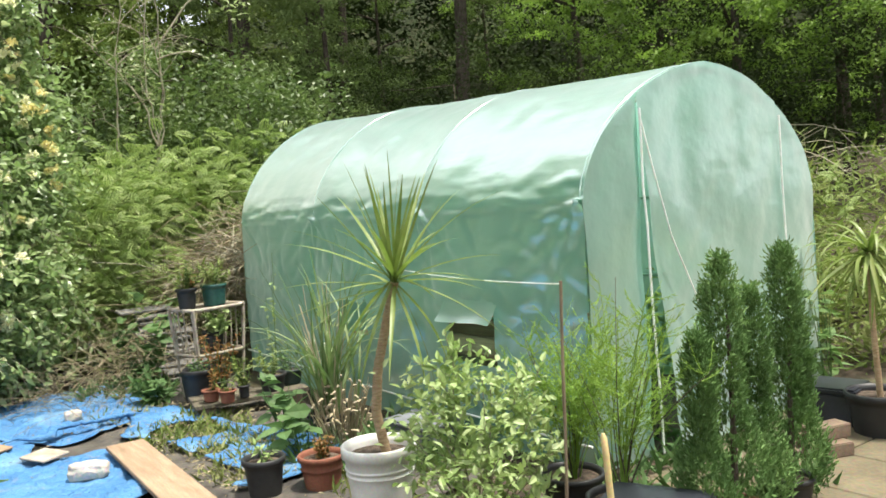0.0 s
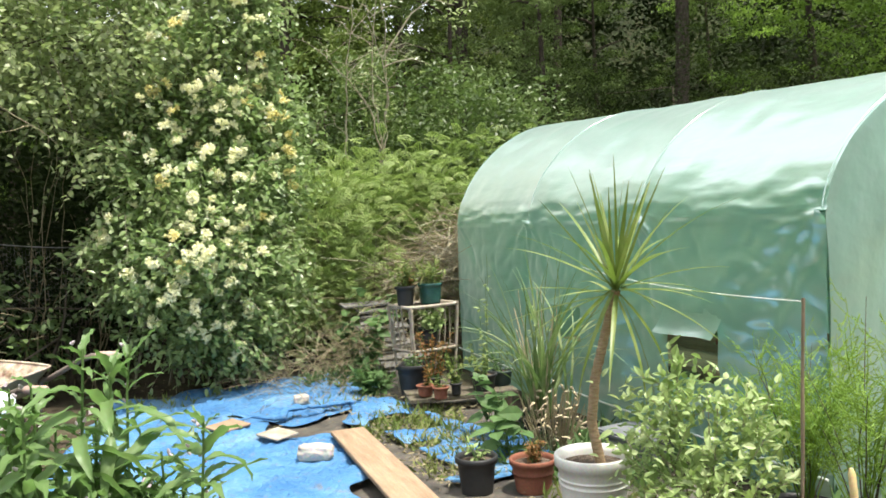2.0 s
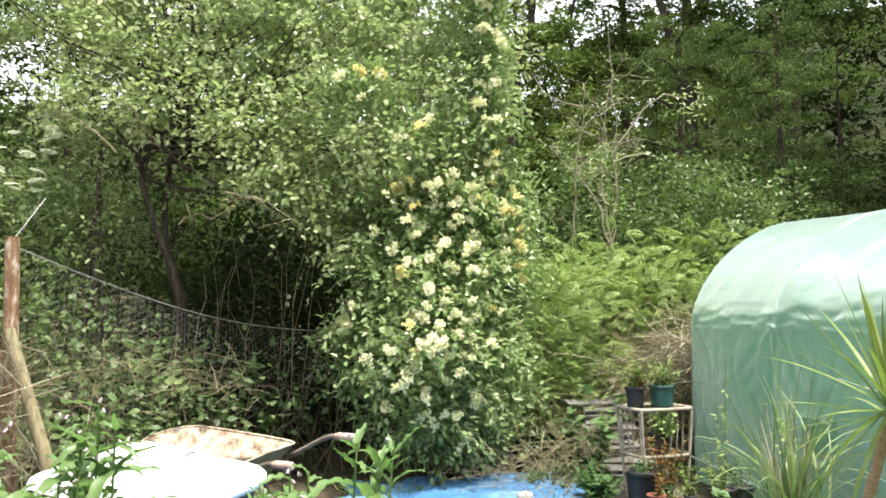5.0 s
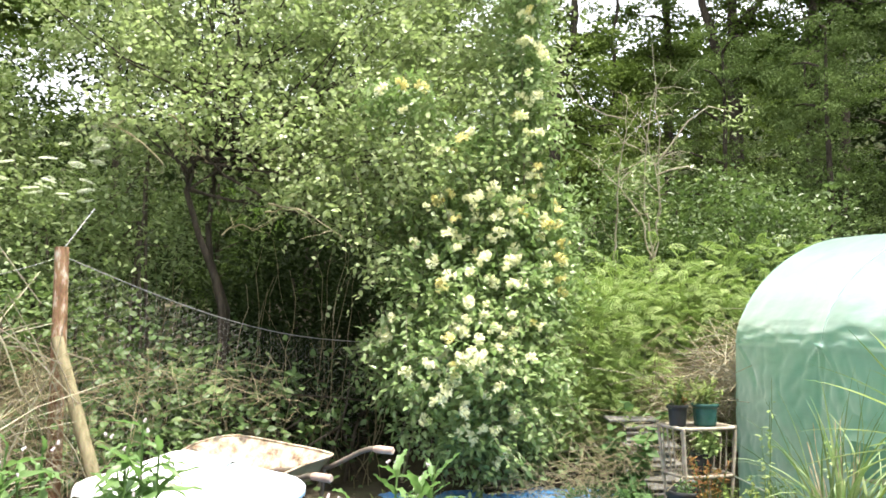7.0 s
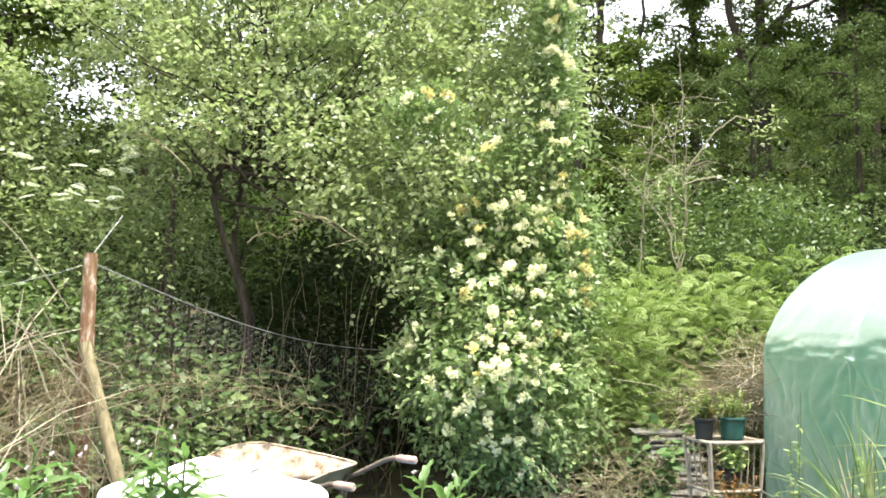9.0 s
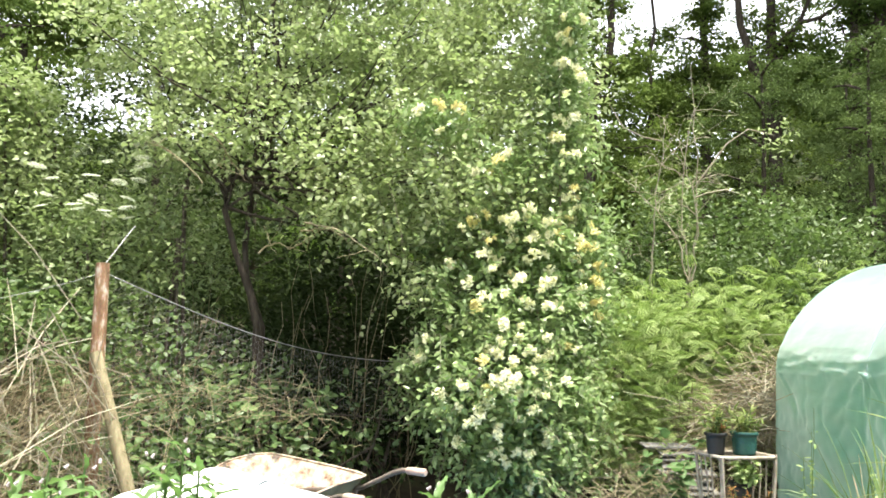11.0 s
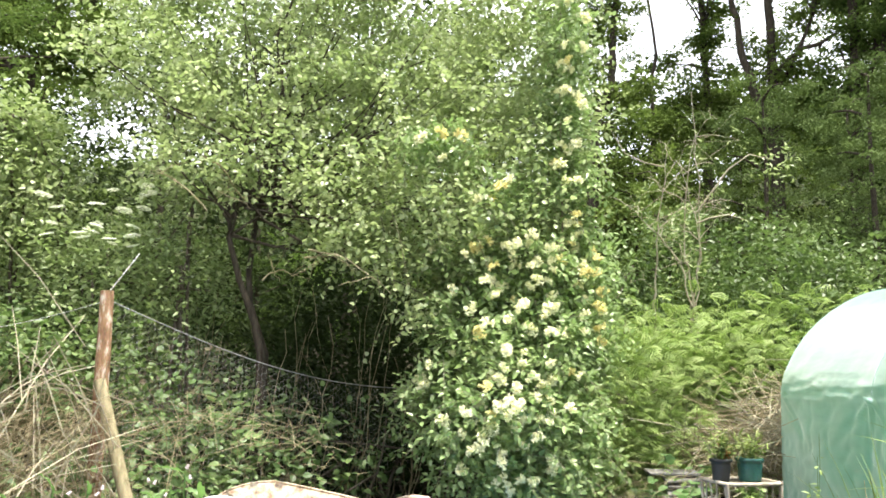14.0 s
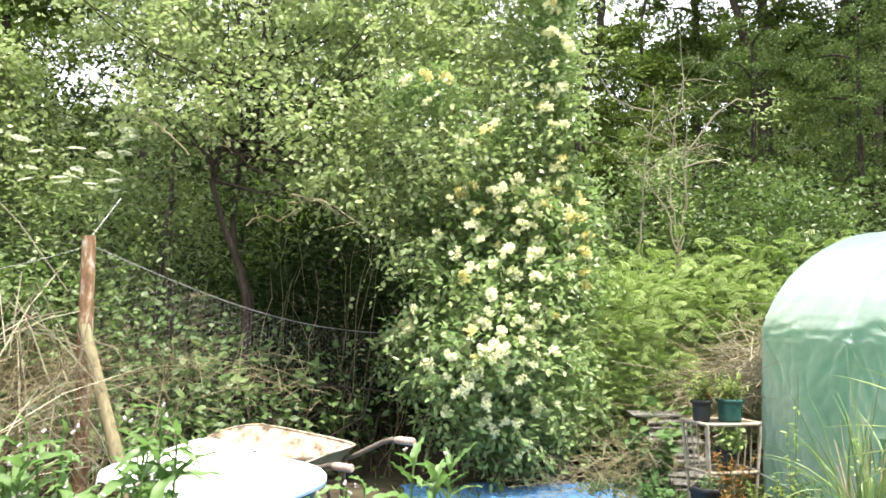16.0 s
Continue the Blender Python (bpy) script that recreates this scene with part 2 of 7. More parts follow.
M["leaf_bramble"] = leaf_mat("bramble leaves", (0.030, 0.056, 0.017), (0.082, 0.136, 0.042), (0.172, 0.240, 0.082), 0.45, 0.32, 0.4, 2.6)
M["leaf_comfrey"] = leaf_mat("hairy soft leaves", (0.058, 0.115, 0.039), (0.103, 0.182, 0.063), (0.165, 0.253, 0.102), 0.55, 0.35, 0.3, 1.5)
M["leaf_shrub"] = leaf_mat("pale shrub leaves", (0.155, 0.24, 0.070), (0.28, 0.37, 0.135), (0.49, 0.56, 0.31), 0.42, 0.36, 0.45, 6)
M["leaf_conifer"] = leaf_mat("conifer sprays", (0.060, 0.118, 0.038), (0.118, 0.208, 0.068), (0.205, 0.315, 0.110), 0.6, 0.15, 0.12, 4)
M["leaf_tall"] = leaf_mat("soft grey-green leaves", (0.085, 0.155, 0.048), (0.150, 0.245, 0.085), (0.245, 0.345, 0.148), 0.42, 0.45, 0.4, 2.5)
M["leaf_elder"] = leaf_mat("elder leaves", (0.108, 0.152, 0.062), (0.225, 0.282, 0.122), (0.390, 0.448, 0.235), 0.45, 0.45, 0.4, 2.0)
M["leaf_hazel"] = leaf_mat("hazel leaves", (0.040, 0.070, 0.022), (0.104, 0.155, 0.050), (0.200, 0.262, 0.100), 0.45, 0.35, 0.4, 2.0)
M["leaf_broom"] = leaf_mat("broom sprigs", (0.12, 0.215, 0.028), (0.20, 0.33, 0.050), (0.30, 0.44, 0.09), 0.55, 0.35, 0.3, 4)
M["leaf_palm"] = leaf_mat("sword leaves", (0.085, 0.135, 0.025), (0.14, 0.20, 0.04), (0.32, 0.36, 0.15), 0.4, 0.35, 0.4, 5)
M["leaf_grass"] = leaf_mat("sedge blades", (0.060, 0.115, 0.030), (0.110, 0.180, 0.055), (0.35, 0.39, 0.22), 0.4, 0.3, 0.4, 5)
M["leaf_dry"] = leaf_mat("dry stems", (0.15, 0.122, 0.072), (0.27, 0.225, 0.138), (0.43, 0.38, 0.26), 0.8, 0.25, 0.2, 2)
M["leaf_turf"] = leaf_mat("weedy grass", (0.09, 0.14, 0.03), (0.17, 0.22, 0.06), (0.32, 0.32, 0.14), 0.6, 0.3, 0.2, 2)
M["leaf_red"] = leaf_mat("russet leaves", (0.15, 0.055, 0.02), (0.23, 0.115, 0.035), (0.21, 0.19, 0.06), 0.5, 0.35, 0.3, 5)
M["dark_board"] = mottled("dark mottled board", (0.05, 0.042, 0.03), (0.13, 0.11, 0.08), 6, 0.85, 0.2, 0.5, 50, (2, 9, 9), c=(0.11, 0.12, 0.05))
M["plaster_wall"] = mottled("rough cream plaster", (0.42, 0.39, 0.33), (0.52, 0.49, 0.42), 1.5, 0.9, 0.2, 0.4, 60)
M["petal_pink"] = leaf_mat("pale lilac bells", (0.38, 0.31, 0.37), (0.50, 0.43, 0.48), (0.64, 0.58, 0.60), 0.6, 0.35, 0.2)
M["net"] = mottled("dull galvanised netting", (0.14, 0.135, 0.125), (0.30, 0.29, 0.27), 9, 0.6, 0.4, 0.1, metal=0.3)
M["hillside"] = mottled("dark floor of the added backdrop hill", (0.020, 0.028, 0.012), (0.05, 0.06, 0.025), 0.35, 0.95, 0.1, 0.6, 6, dist=0.2)
M["white_cloth"] = mottled("white sheeting", (0.80, 0.82, 0.83), (0.86, 0.87, 0.87), 5, 0.5, 0.4, 0.1)
M["weed_film"] = mottled("black ground fabric", (0.035, 0.032, 0.028), (0.115, 0.10, 0.08), 5, 0.7, 0.3, 0.3, 60)
M["slate"] = mottled("grey split boards", (0.07, 0.068, 0.062), (0.22, 0.215, 0.20), 7, 0.8, 0.3, 0.5, 50, (2, 9, 9))


# ---- geometry helpers ----
def rng_of(seed):
    return np.random.default_rng(seed)


def build(name, blocks, mats, parent=None, smooth=False, label="", mat_ids=None):
    """One mesh object from blocks of (vertices, faces); faces are arrays of triangles or quads."""
    vs, loops, totals, ids, off = [], [], [], [], 0
    for k, (v, f) in enumerate(blocks):
        v, f = np.asarray(v, float).reshape(-1, 3), np.asarray(f, int)
        vs.append(v)
        loops.append((f + off).ravel())
        totals.append(np.full(len(f), f.shape[1]))
        ids.append(np.full(len(f), 0 if mat_ids is None else mat_ids[k]))
        off += len(v)
    v, l, t, ids = np.concatenate(vs), np.concatenate(loops), np.concatenate(totals), np.concatenate(ids)
    me = bpy.data.meshes.new(name)
    me.vertices.add(len(v))
    me.vertices.foreach_set("co", v.ravel())
    me.loops.add(len(l))
    me.loops.foreach_set("vertex_index", l.astype(np.int32))
    me.polygons.add(len(t))
    me.polygons.foreach_set("loop_start", np.concatenate(([0], np.cumsum(t)[:-1])).astype(np.int32))
    me.polygons.foreach_set("loop_total", t.astype(np.int32))
    me.polygons.foreach_set("material_index", ids.astype(np.int32))
    me.polygons.foreach_set("use_smooth", np.full(len(t), smooth))
    me.update(calc_edges=True)
    me.validate()
    for m in mats if isinstance(mats, (list, tuple)) else [mats]:
        me.materials.append(m)
    ob = new(name, me)
    if parent is not None:
        ob.parent = parent
    return tagged(ob, label)


def part(name, bm, material, parent, label="", smooth=False):
    me = bpy.data.meshes.new(name)
    bm.to_mesh(me)
    bm.free()
    me.materials.append(material)
    if smooth:
        me.shade_smooth()
    ob = new(name, me)
    if parent is not None:
        ob.parent = parent
    return tagged(ob, label)


def thing(name, label, category, m=None, group="", kind=""):
    ob = new(name)
    ob.empty_display_size = 0.1
    if m is not None:
        ob.matrix_basis = m
    return tagged(ob, label, category, group, kind)


def unit(a):
    return a / np.maximum(np.linalg.norm(a, axis=-1, keepdims=True), 1e-9)


def tube(points, radii, sides=6, cap=True):
    """A tapered tube along a line."""
    p = np.asarray(points, float)
    r = np.broadcast_to(np.asarray(radii, float), (len(p),))
    d = unit(np.gradient(p, axis=0))
    ref = np.array([0.0, 0, 1]) if abs(d[:, 2]).mean() < 0.8 else np.array([1.0, 0, 0])
    u = unit(np.cross(d, ref))
    w = np.cross(d, u)
    a = np.linspace(0, 2 * np.pi, sides, endpoint=False)
    v = p[:, None] + r[:, None, None] * (np.cos(a)[None, :, None] * u[:, None] + np.sin(a)[None, :, None] * w[:, None])
    n = len(p)
    i = np.arange(n - 1)[:, None] * sides
    k = np.arange(sides)[None]
    k2 = (k + 1) % sides
    f = np.stack([i + k, i + k2, i + sides + k2, i + sides + k], -1).reshape(-1, 4)
    blocks = [(v.reshape(-1, 3), f)]
    if cap:
        for e, j in ((0, p[0]), (n - 1, p[-1])):
            ring = v[e]
            cv = np.concatenate([ring, j[None]])
            cf = np.stack([np.arange(sides), (np.arange(sides) + 1) % sides, np.full(sides, sides)], -1)
            blocks.append((cv, cf))
    return blocks


def bent(a, b, n=6, sag=0.0, wob=0.0, rng=None):
    """Points from a to b, sagging and wobbling."""
    t = np.linspace(0, 1, n)[:, None]
    p = np.asarray(a, float) * (1 - t) + np.asarray(b, float) * t
    p[:, 2] -= (sag * 4 * t * (1 - t))[:, 0]
    if wob and rng is not None:
        q = rng.normal(0, wob, (n, 3))
        q[0] = 0
        p = p + np.cumsum(q, 0) * 0.5
    return p


def leaf_blocks(P, D, U, L, W, fold=0.25, bend=0.0):
    """Leaves at P that point along D with their upper side to U: each two folded halves."""
    D = unit(D)
    S = unit(np.cross(D, U))
    U = np.cross(S, D)
    L, W = np.broadcast_to(L, (len(P),))[:, None], np.broadcast_to(W, (len(P),))[:, None]
    base, tip = P, P + D * L - U * L * bend
    midl = P + D * L * 0.45 + S * W * 0.5 + U * W * fold
    midr = P + D * L * 0.45 - S * W * 0.5 + U * W * fold
    v = np.stack([base, midr, tip, midl], 1).reshape(-1, 3)
    i = np.arange(len(P))[:, None] * 4
    f = np.concatenate([i + [0, 1, 2], i + [0, 2, 3]], 0)
    return [(v, f)]


def oval_blocks(P, D, U, L, W, bend=0.15, fold=0.15):
    """Longer-edged leaves of six triangles, for plants close by."""
    D = unit(D)
    S = unit(np.cross(D, U))
    U = np.cross(S, D)
    L, W = np.broadcast_to(L, (len(P),))[:, None], np.broadcast_to(W, (len(P),))[:, None]

    def at(t, s):
        return P + D * L * t - U * L * bend * t * t + S * W * s + U * W * abs(s) * fold
    v = np.stack([at(0, 0), at(0.25, -0.42), at(0.6, -0.4), at(1, 0), at(0.6, 0.4), at(0.25, 0.42), at(0.45, 0)], 1).reshape(-1, 3)
    i = np.arange(len(P))[:, None] * 7
    f = np.concatenate([i + [6, k, (k + 1) % 6] for k in range(6)], 0)
    return [(v, f)]


def random_dirs(n, rng, flat=0.5):
    d = unit(rng.normal(0, 1, (n, 3)) * [1, 1, flat])
    u = unit(rng.normal(0, 0.42, (n, 3)) + [0, 0, 1.0])
    return d, u


def lobes(spec, n, rng, shell=0.55, rough=0.35, freq=1.3):
    """n points in the outer part of uneven lobes (centre, radii), shares by area."""
    w = np.array([max(r[0] * r[1], r[0] * r[2]) for _, r in spec])
    pick = rng.choice(len(spec), n, p=w / w.sum())
    c = np.array([s[0] for s in spec], float)[pick]
    r = np.array([s[1] for s in spec], float)[pick]
    d = unit(rng.normal(0, 1, (n, 3)))
    k = np.array([noise.noise(Vector(tuple(q * freq + cc * 0.7))) for q, cc in zip(d * r, c)])
    rad = (shell + (1 - shell) * rng.random(n) ** 0.6) * (1 + rough * k)
    return c + d * r * rad[:, None], d


def clumped(spec, clumps, per, spread, rng, flat=1.0, **kw):
    """Leaf places gathered in clumps, as at the ends of twigs."""
    c, d = lobes(spec, clumps, rng, **kw)
    p = np.repeat(c, per, 0) + rng.normal(0, 1, (clumps * per, 3)) * spread * np.array([1, 1, flat])
    return p, np.repeat(d, per, 0), c


def revolve(profile, sides=32):
    """A turned body from (radius, height) pairs."""
    a = np.linspace(0, 2 * np.pi, sides, endpoint=False)
    pr = np.asarray(profile, float)
    v = np.stack([pr[:, :1] * np.cos(a), pr[:, :1] * np.sin(a), np.repeat(pr[:, 1:], sides, 1)], -1).reshape(-1, 3)
    i = np.arange(len(pr) - 1)[:, None] * sides
    k = np.arange(sides)[None]
    k2 = (k + 1) % sides
    f = np.stack([i + k, i + k2, i + sides + k2, i + sides + k], -1).reshape(-1, 4)
    return [(v, f)]


def box_bm(sx, sy, sz, bevel=0.01, segs=2, m=None):
    bm = bmesh.new()
    bmesh.ops.create_cube(bm, size=1.0)
    bmesh.ops.scale(bm, vec=(sx, sy, sz), verts=bm.verts)
    if bevel:
        bmesh.ops.bevel(bm, geom=bm.edges[:], offset=bevel, segments=segs, affect="EDGES")
    if m is not None:
        bm.transform(m)
    return bm


EYE = (2.6, -2.87)


def polar(bearing, dist, z=0.0):
    """A place by its bearing (degrees to the right of west) and distance from where one stands."""
    b = radians(bearing)
    return (EYE[0] - dist * math.cos(b), EYE[1] + dist * math.sin(b), z)


def sight(b, e, d):
    """A place by bearing, height angle and level distance from where one stands."""
    x, y, _ = polar(b, d)
    return (x, y, 1.37 + d * math.tan(radians(e)))


# ---- ground ----
def ground_height(x, y):
    """Level yard, with a bank that rises into the wood behind it."""
    d = math.hypot(x - EYE[0], y - EYE[1])
    b = math.degrees(math.atan2(y - EYE[1], EYE[0] - x))
    side = min(1.0, max(0.0, (-b - 12) / 14)) if b < 0 else 0.0
    rise = max(0.0, d - (7.6 - 2.0 * side)) * 0.16
    h = min(rise, 1.9)
    if b > 75 or b < -75:
        h *= 0.3
    # backdrop hill, added behind the trees to block sky between the leaves
    if d > 27:
        far = min(1.0, (d - 27) / 15)
        top = 9.0 if -24 < b < 24 else (8.5 if b < 0 else 13.5)
        if abs(b) > 95:
            top = 2.0
        h += far * far * (3 - 2 * far) * (top + 1.5 * noise.noise((x * 0.06, y * 0.06, 4.0)))
    lump = 0.03 * noise.noise((x * 0.9, y * 0.9, 0.0)) if d < 9 else 0.18 * noise.noise((x * 0.3, y * 0.3, 0.0))
    return h + (lump if h > 0.02 else lump * 0.4) - 0.012


def make_ground():
    rs = np.concatenate([np.linspace(0.0, 14, 71), np.linspace(15, 45, 31), np.geomspace(48, 900, 16)])
    ns = 120
    v = [(EYE[0] - r * math.cos(a), EYE[1] + r * math.sin(a)) for r in rs for a in np.linspace(0, 2 * math.pi, ns, endpoint=False)]
    v = np.array([(x, y, ground_height(x, y)) for x, y in v])
    i = np.arange(len(rs) - 1)[:, None] * ns
    k = np.arange(ns)[None]
    k2 = (k + 1) % ns
    f = np.stack([i + k, i + ns + k, i + ns + k2, i + k2], -1).reshape(-1, 4)
    far = np.repeat(np.arange(len(rs) - 1) > 84, ns)
    ob = build("ground", [(v, f[~far]), (v, f[far])], [M["soil"], M["hillside"]], smooth=True, mat_ids=[0, 1])
    tagged(ob, "bare brown soil with dead leaves, rising into woodland", "ground", kind="structure")


make_ground()


# unseen plain wall added behind, blocks low sky light and its reflection
part("wall_unseen", box_bm(0.3, 26.0, 4.2, 0.02, 1, pose(9.5, -1.0, 2.0)), M["plaster_wall"], None)
tagged(bpy.data.objects["wall_unseen"], "plain cream wall, unseen, added to block low sky light", "wall", kind="structure")


# ---- polytunnel ----
TUNNEL = 4.1
HOOPS = (-0.02, -1.36, -2.73, -4.08)
FOLDS = ((0.0, -0.75, -0.55), (0.0, -0.45, -0.75), (0.0, -0.9, -0.25), (-1.36, 0.55, -0.5), (-1.36, -0.6, -0.5), (-1.36, 0.15, -0.7), (-2.73, 0.5, -0.55), (-2.73, -0.6, -0.45), (-2.73, -0.1, -0.8), (-4.08, 0.6, -0.5))


def arch(s, x=0.0):
    """The tunnel's section at x: s from 0 (near foot) to 1 (far foot) gives y and z. The ridge rises towards the back."""
    if s < 0.27:
        t = s / 0.27
        return 0.0 + 0.012 * math.sin(t * 3.1), t * 1.30
    if s > 0.73:
        t = (1 - s) / 0.27
        return 2.0 - 0.012 * math.sin(t * 3.1), t * 1.30
    a = math.pi * (1 - (s - 0.27) / 0.46)
    c, q = math.cos(a), math.sin(a)
    e = 2 / (1.72 - 0.10 * sag_at(x))
    return 1 + math.copysign(abs(c) ** e, c), 1.30 + rise_at(x) * abs(q) ** e


def rise_at(x):
    return 0.70 - 0.050 * x


def sag_at(x):
    """Film sinks a little between the hoops."""
    k = min(abs(x - h) for h in HOOPS)
    return math.sin(min(1.0, k / 0.68) * math.pi / 2)


def make_tunnel():
    t = thing("poly_tunnel", "green translucent plastic polytunnel with an arched roof and creased film", "polytunnel")
    nx, ns = 190, 230
    xs = np.linspace(0, -TUNNEL, nx)
    v = np.zeros((ns, nx, 3))
    for j in range(ns):
        s = j / (ns - 1)
        for i, x in enumerate(xs):
            y, z = arch(s, x)
            ny, nz = y - 1.0, max(0.0, z - 1.0)
            g = sag_at(x)
            w = noise.fractal(Vector((x * 1.6, y * 2.2, z * 2.2)), 1.0, 2.0, 4) * 0.010
            crease = abs(noise.noise(Vector((x * 1.3 + z * 2.2, y * 1.2, z * 3.4 - x * 1.5)))) * 0.022
            ridge = 1 - abs(noise.noise(Vector((x * 2.6 + z * 3.6, y * 2.0 + 7.0, z * 4.4 - x * 2.0))))
            ridge2 = 1 - abs(noise.noise(Vector((x * 4.5 - z * 2.0, y * 3.0, z * 6.0 + x * 1.5 + 3.0))))
            w += (0.011 * ridge ** 9 + 0.005 * ridge2 ** 9) * min(1.0, max(0.0, (1.35 - z) / 0.2))
            if y < 1.0 and z < 1.75:
                # tension folds that run down from the hoop joints, and crinkles along the shoulder
                for hx, ex, ez in FOLDS:
                    px, pz, dx, dz = x - hx, z - 1.31, ex, ez
                    ln = math.hypot(dx, dz)
                    q = (px * dx + pz * dz) / ln
                    if 0 < q < ln:
                        k = (px * dz - pz * dx) / ln
                        w += 0.030 * math.exp(-(k / (0.012 + 0.05 * q)) ** 2) * (1 - q / ln)
                band = math.exp(-((z - 1.36) / 0.10) ** 2)
                w += band * 0.016 * noise.noise(Vector((x * 3.5, 0.0, z * 22))) + band * 0.010 * noise.noise(Vector((x * 9 + z * 8, 4.0, z * 30)))
            low = max(0.0, 1.25 - z)
            out = -0.055 * math.sin(low * 2.5) if 0 < low else 0.0
            d = w * 0.8 - crease * (0.3 + 0.5 * g) - 0.004 * g + out * (0.4 + 0.6 * g)
            n = math.hypot(ny, nz) or 1.0
            if z < 1.3:
                v[j, i] = (x, y + math.copysign(d, ny), z)
            else:
                v[j, i] = (x, y + ny / n * d, z + nz / n * d)
    idx = np.arange(ns * nx).reshape(ns, nx)
    holes = []
    f = np.stack([idx[:-1, :-1], idx[1:, :-1], idx[1:, 1:], idx[:-1, 1:]], -1).reshape(-1, 4)
    cen = v.reshape(-1, 3)[f].mean(1)
    near = cen[:, 1] < 0.3
    hole = np.zeros(len(f), bool)
    for x0, x1, z0, z1 in ((-1.08, -0.66, 0.44, 0.80), (-2.36, -1.98, 0.50, 0.86)):
        hole |= near & (cen[:, 0] > x0) & (cen[:, 0] < x1) & (cen[:, 2] > z0) & (cen[:, 2] < z1)
    build("cover", [(v.reshape(-1, 3), f[~hole])], M["film"], t, smooth=True)

    for h in HOOPS:
        pts = [(h, y + (0.03 if y < 1 else -0.03) * min(1, abs(y - 1)), z - 0.035 * (z > 1.3)) for y, z in (arch(s, h) for s in np.linspace(0, 1, 40))]
        build("hoop", tube(pts, 0.014, 8), M["hoop"], t, True)
        if h > -4:
            band = [(h, y + (y - 1) * 0.002, z) for y, z in (arch(s, h) for s in np.linspace(0.275, 0.725, 40))]
            build("seam", tube(band, 0.0035, 6), M["film"], t, True)
    for y, z in ((0.04, 1.29), (1.0, 1.95), (1.96, 1.29), (0.05, 0.72), (1.95, 0.72)):
        build("rail", tube([(0, y, z), (-TUNNEL, y, z + (0.205 if y == 1.0 else 0.0))], 0.011, 8), M["hoop"], t, True)
    build("ground_rope", tube(bent((0.0, -0.03, 0.14), (-TUNNEL, -0.03, 0.19), 14, 0.02), 0.006, 6), M["zip"], t, True)

    def end_sheet(name, x, y0, y1, bulge, cols=40, gap=0.0, top=9.0, skew=0.0):
        vv, nz = [], 44
        for a in range(cols + 1):
            y = y0 + (y1 - y0) * a / cols
            u = abs(y - 1)
            zt = 1.30 + rise_at(x) * max(0.0, 1 - u ** 1.72) ** (1 / 1.72)
            zt = min(zt, top)
            for b in range(nz + 1):
                z = zt * b / nz
                k = noise.fractal(Vector((y * 3.0 + x, z * 1.8, 3.3)), 1.0, 2.0, 3) * 0.02
                k += abs(noise.noise(Vector((y * 2.2 - z * 1.6, z * 2.0, 1.7)))) * 0.03
                k += 0.004 * (1 - abs(noise.noise(Vector((y * 3.2 + z * 2.4, z * 3.0 - y * 1.5, 5.1))))) ** 9
                edge = 1 - a / cols
                off = gap * edge * edge * max(0.0, 1 - z / 1.7) if gap else 0.0
                vv.append((x + bulge * (1 - (b / nz) ** 4) * (0.5 + k * 3) + 0.5 * k + off, y + skew * edge * max(0.0, 1 - z / 1.7), z))
        ii = np.arange((cols + 1) * (nz + 1)).reshape(cols + 1, nz + 1)
        ff = np.stack([ii[:-1, :-1], ii[1:, :-1], ii[1:, 1:], ii[:-1, 1:]], -1).reshape(-1, 4)
        return build(name, [(vv, ff)], M["film"], t, smooth=True)
    end_sheet("end_panel", -0.005, 0.0, 0.40, 0.01, 14)
    end_sheet("door_panel", 0.004, 0.40, 1.62, 0.02, 40, gap=0.10, skew=0.09)
    end_sheet("end_panel", -0.005, 1.62, 2.0, 0.01, 14)
    end_sheet("end_panel", -TUNNEL + 0.01, 0.0, 2.0, -0.01, 40)
    build("zip", tube(bent((0.03, 0.40, 1.74), (0.05, 0.415, 0.02), 10, 0, 0.006, rng_of(3)), 0.006, 6), M["zip"], t, True)
    build("zip", tube(bent((0.03, 1.62, 1.72), (0.05, 1.63, 0.02), 10, 0, 0.006, rng_of(4)), 0.0055, 6), M["zip"], t, True)
    build("tie_rope", tube([(0.03, 0.40, 1.70), (0.06, 0.44, 1.45), (0.09, 0.52, 1.10), (0.11, 0.66, 0.80), (0.12, 0.72, 0.62)], 0.0045, 6), M["zip"], t, True)
    # vent flaps, rolled half up over the two openings
    for x0, x1, z0, z1, lift in ((-1.10, -0.62, 0.68, 0.86, 0.09), (-2.38, -1.96, 0.73, 0.90, 0.06)):
        vv = []
        for a in range(9):
            for b in range(9):
                x, q = x0 + (x1 - x0) * a / 8, b / 8
                z = z1 - (z1 - z0) * q * 1.0
                vv.append((x, -0.03 - lift * q * q - 0.012 * noise.noise((x * 9, z * 9, 0)), z + 0.02 * noise.noise((x * 4, 1, z))))
        ii = np.arange(81).reshape(9, 9)
        build("vent_flap", [(vv, np.stack([ii[:-1, :-1], ii[1:, :-1], ii[1:, 1:], ii[:-1, 1:]], -1).reshape(-1, 4))], M["film"], t, smooth=True)
    return t


make_tunnel()


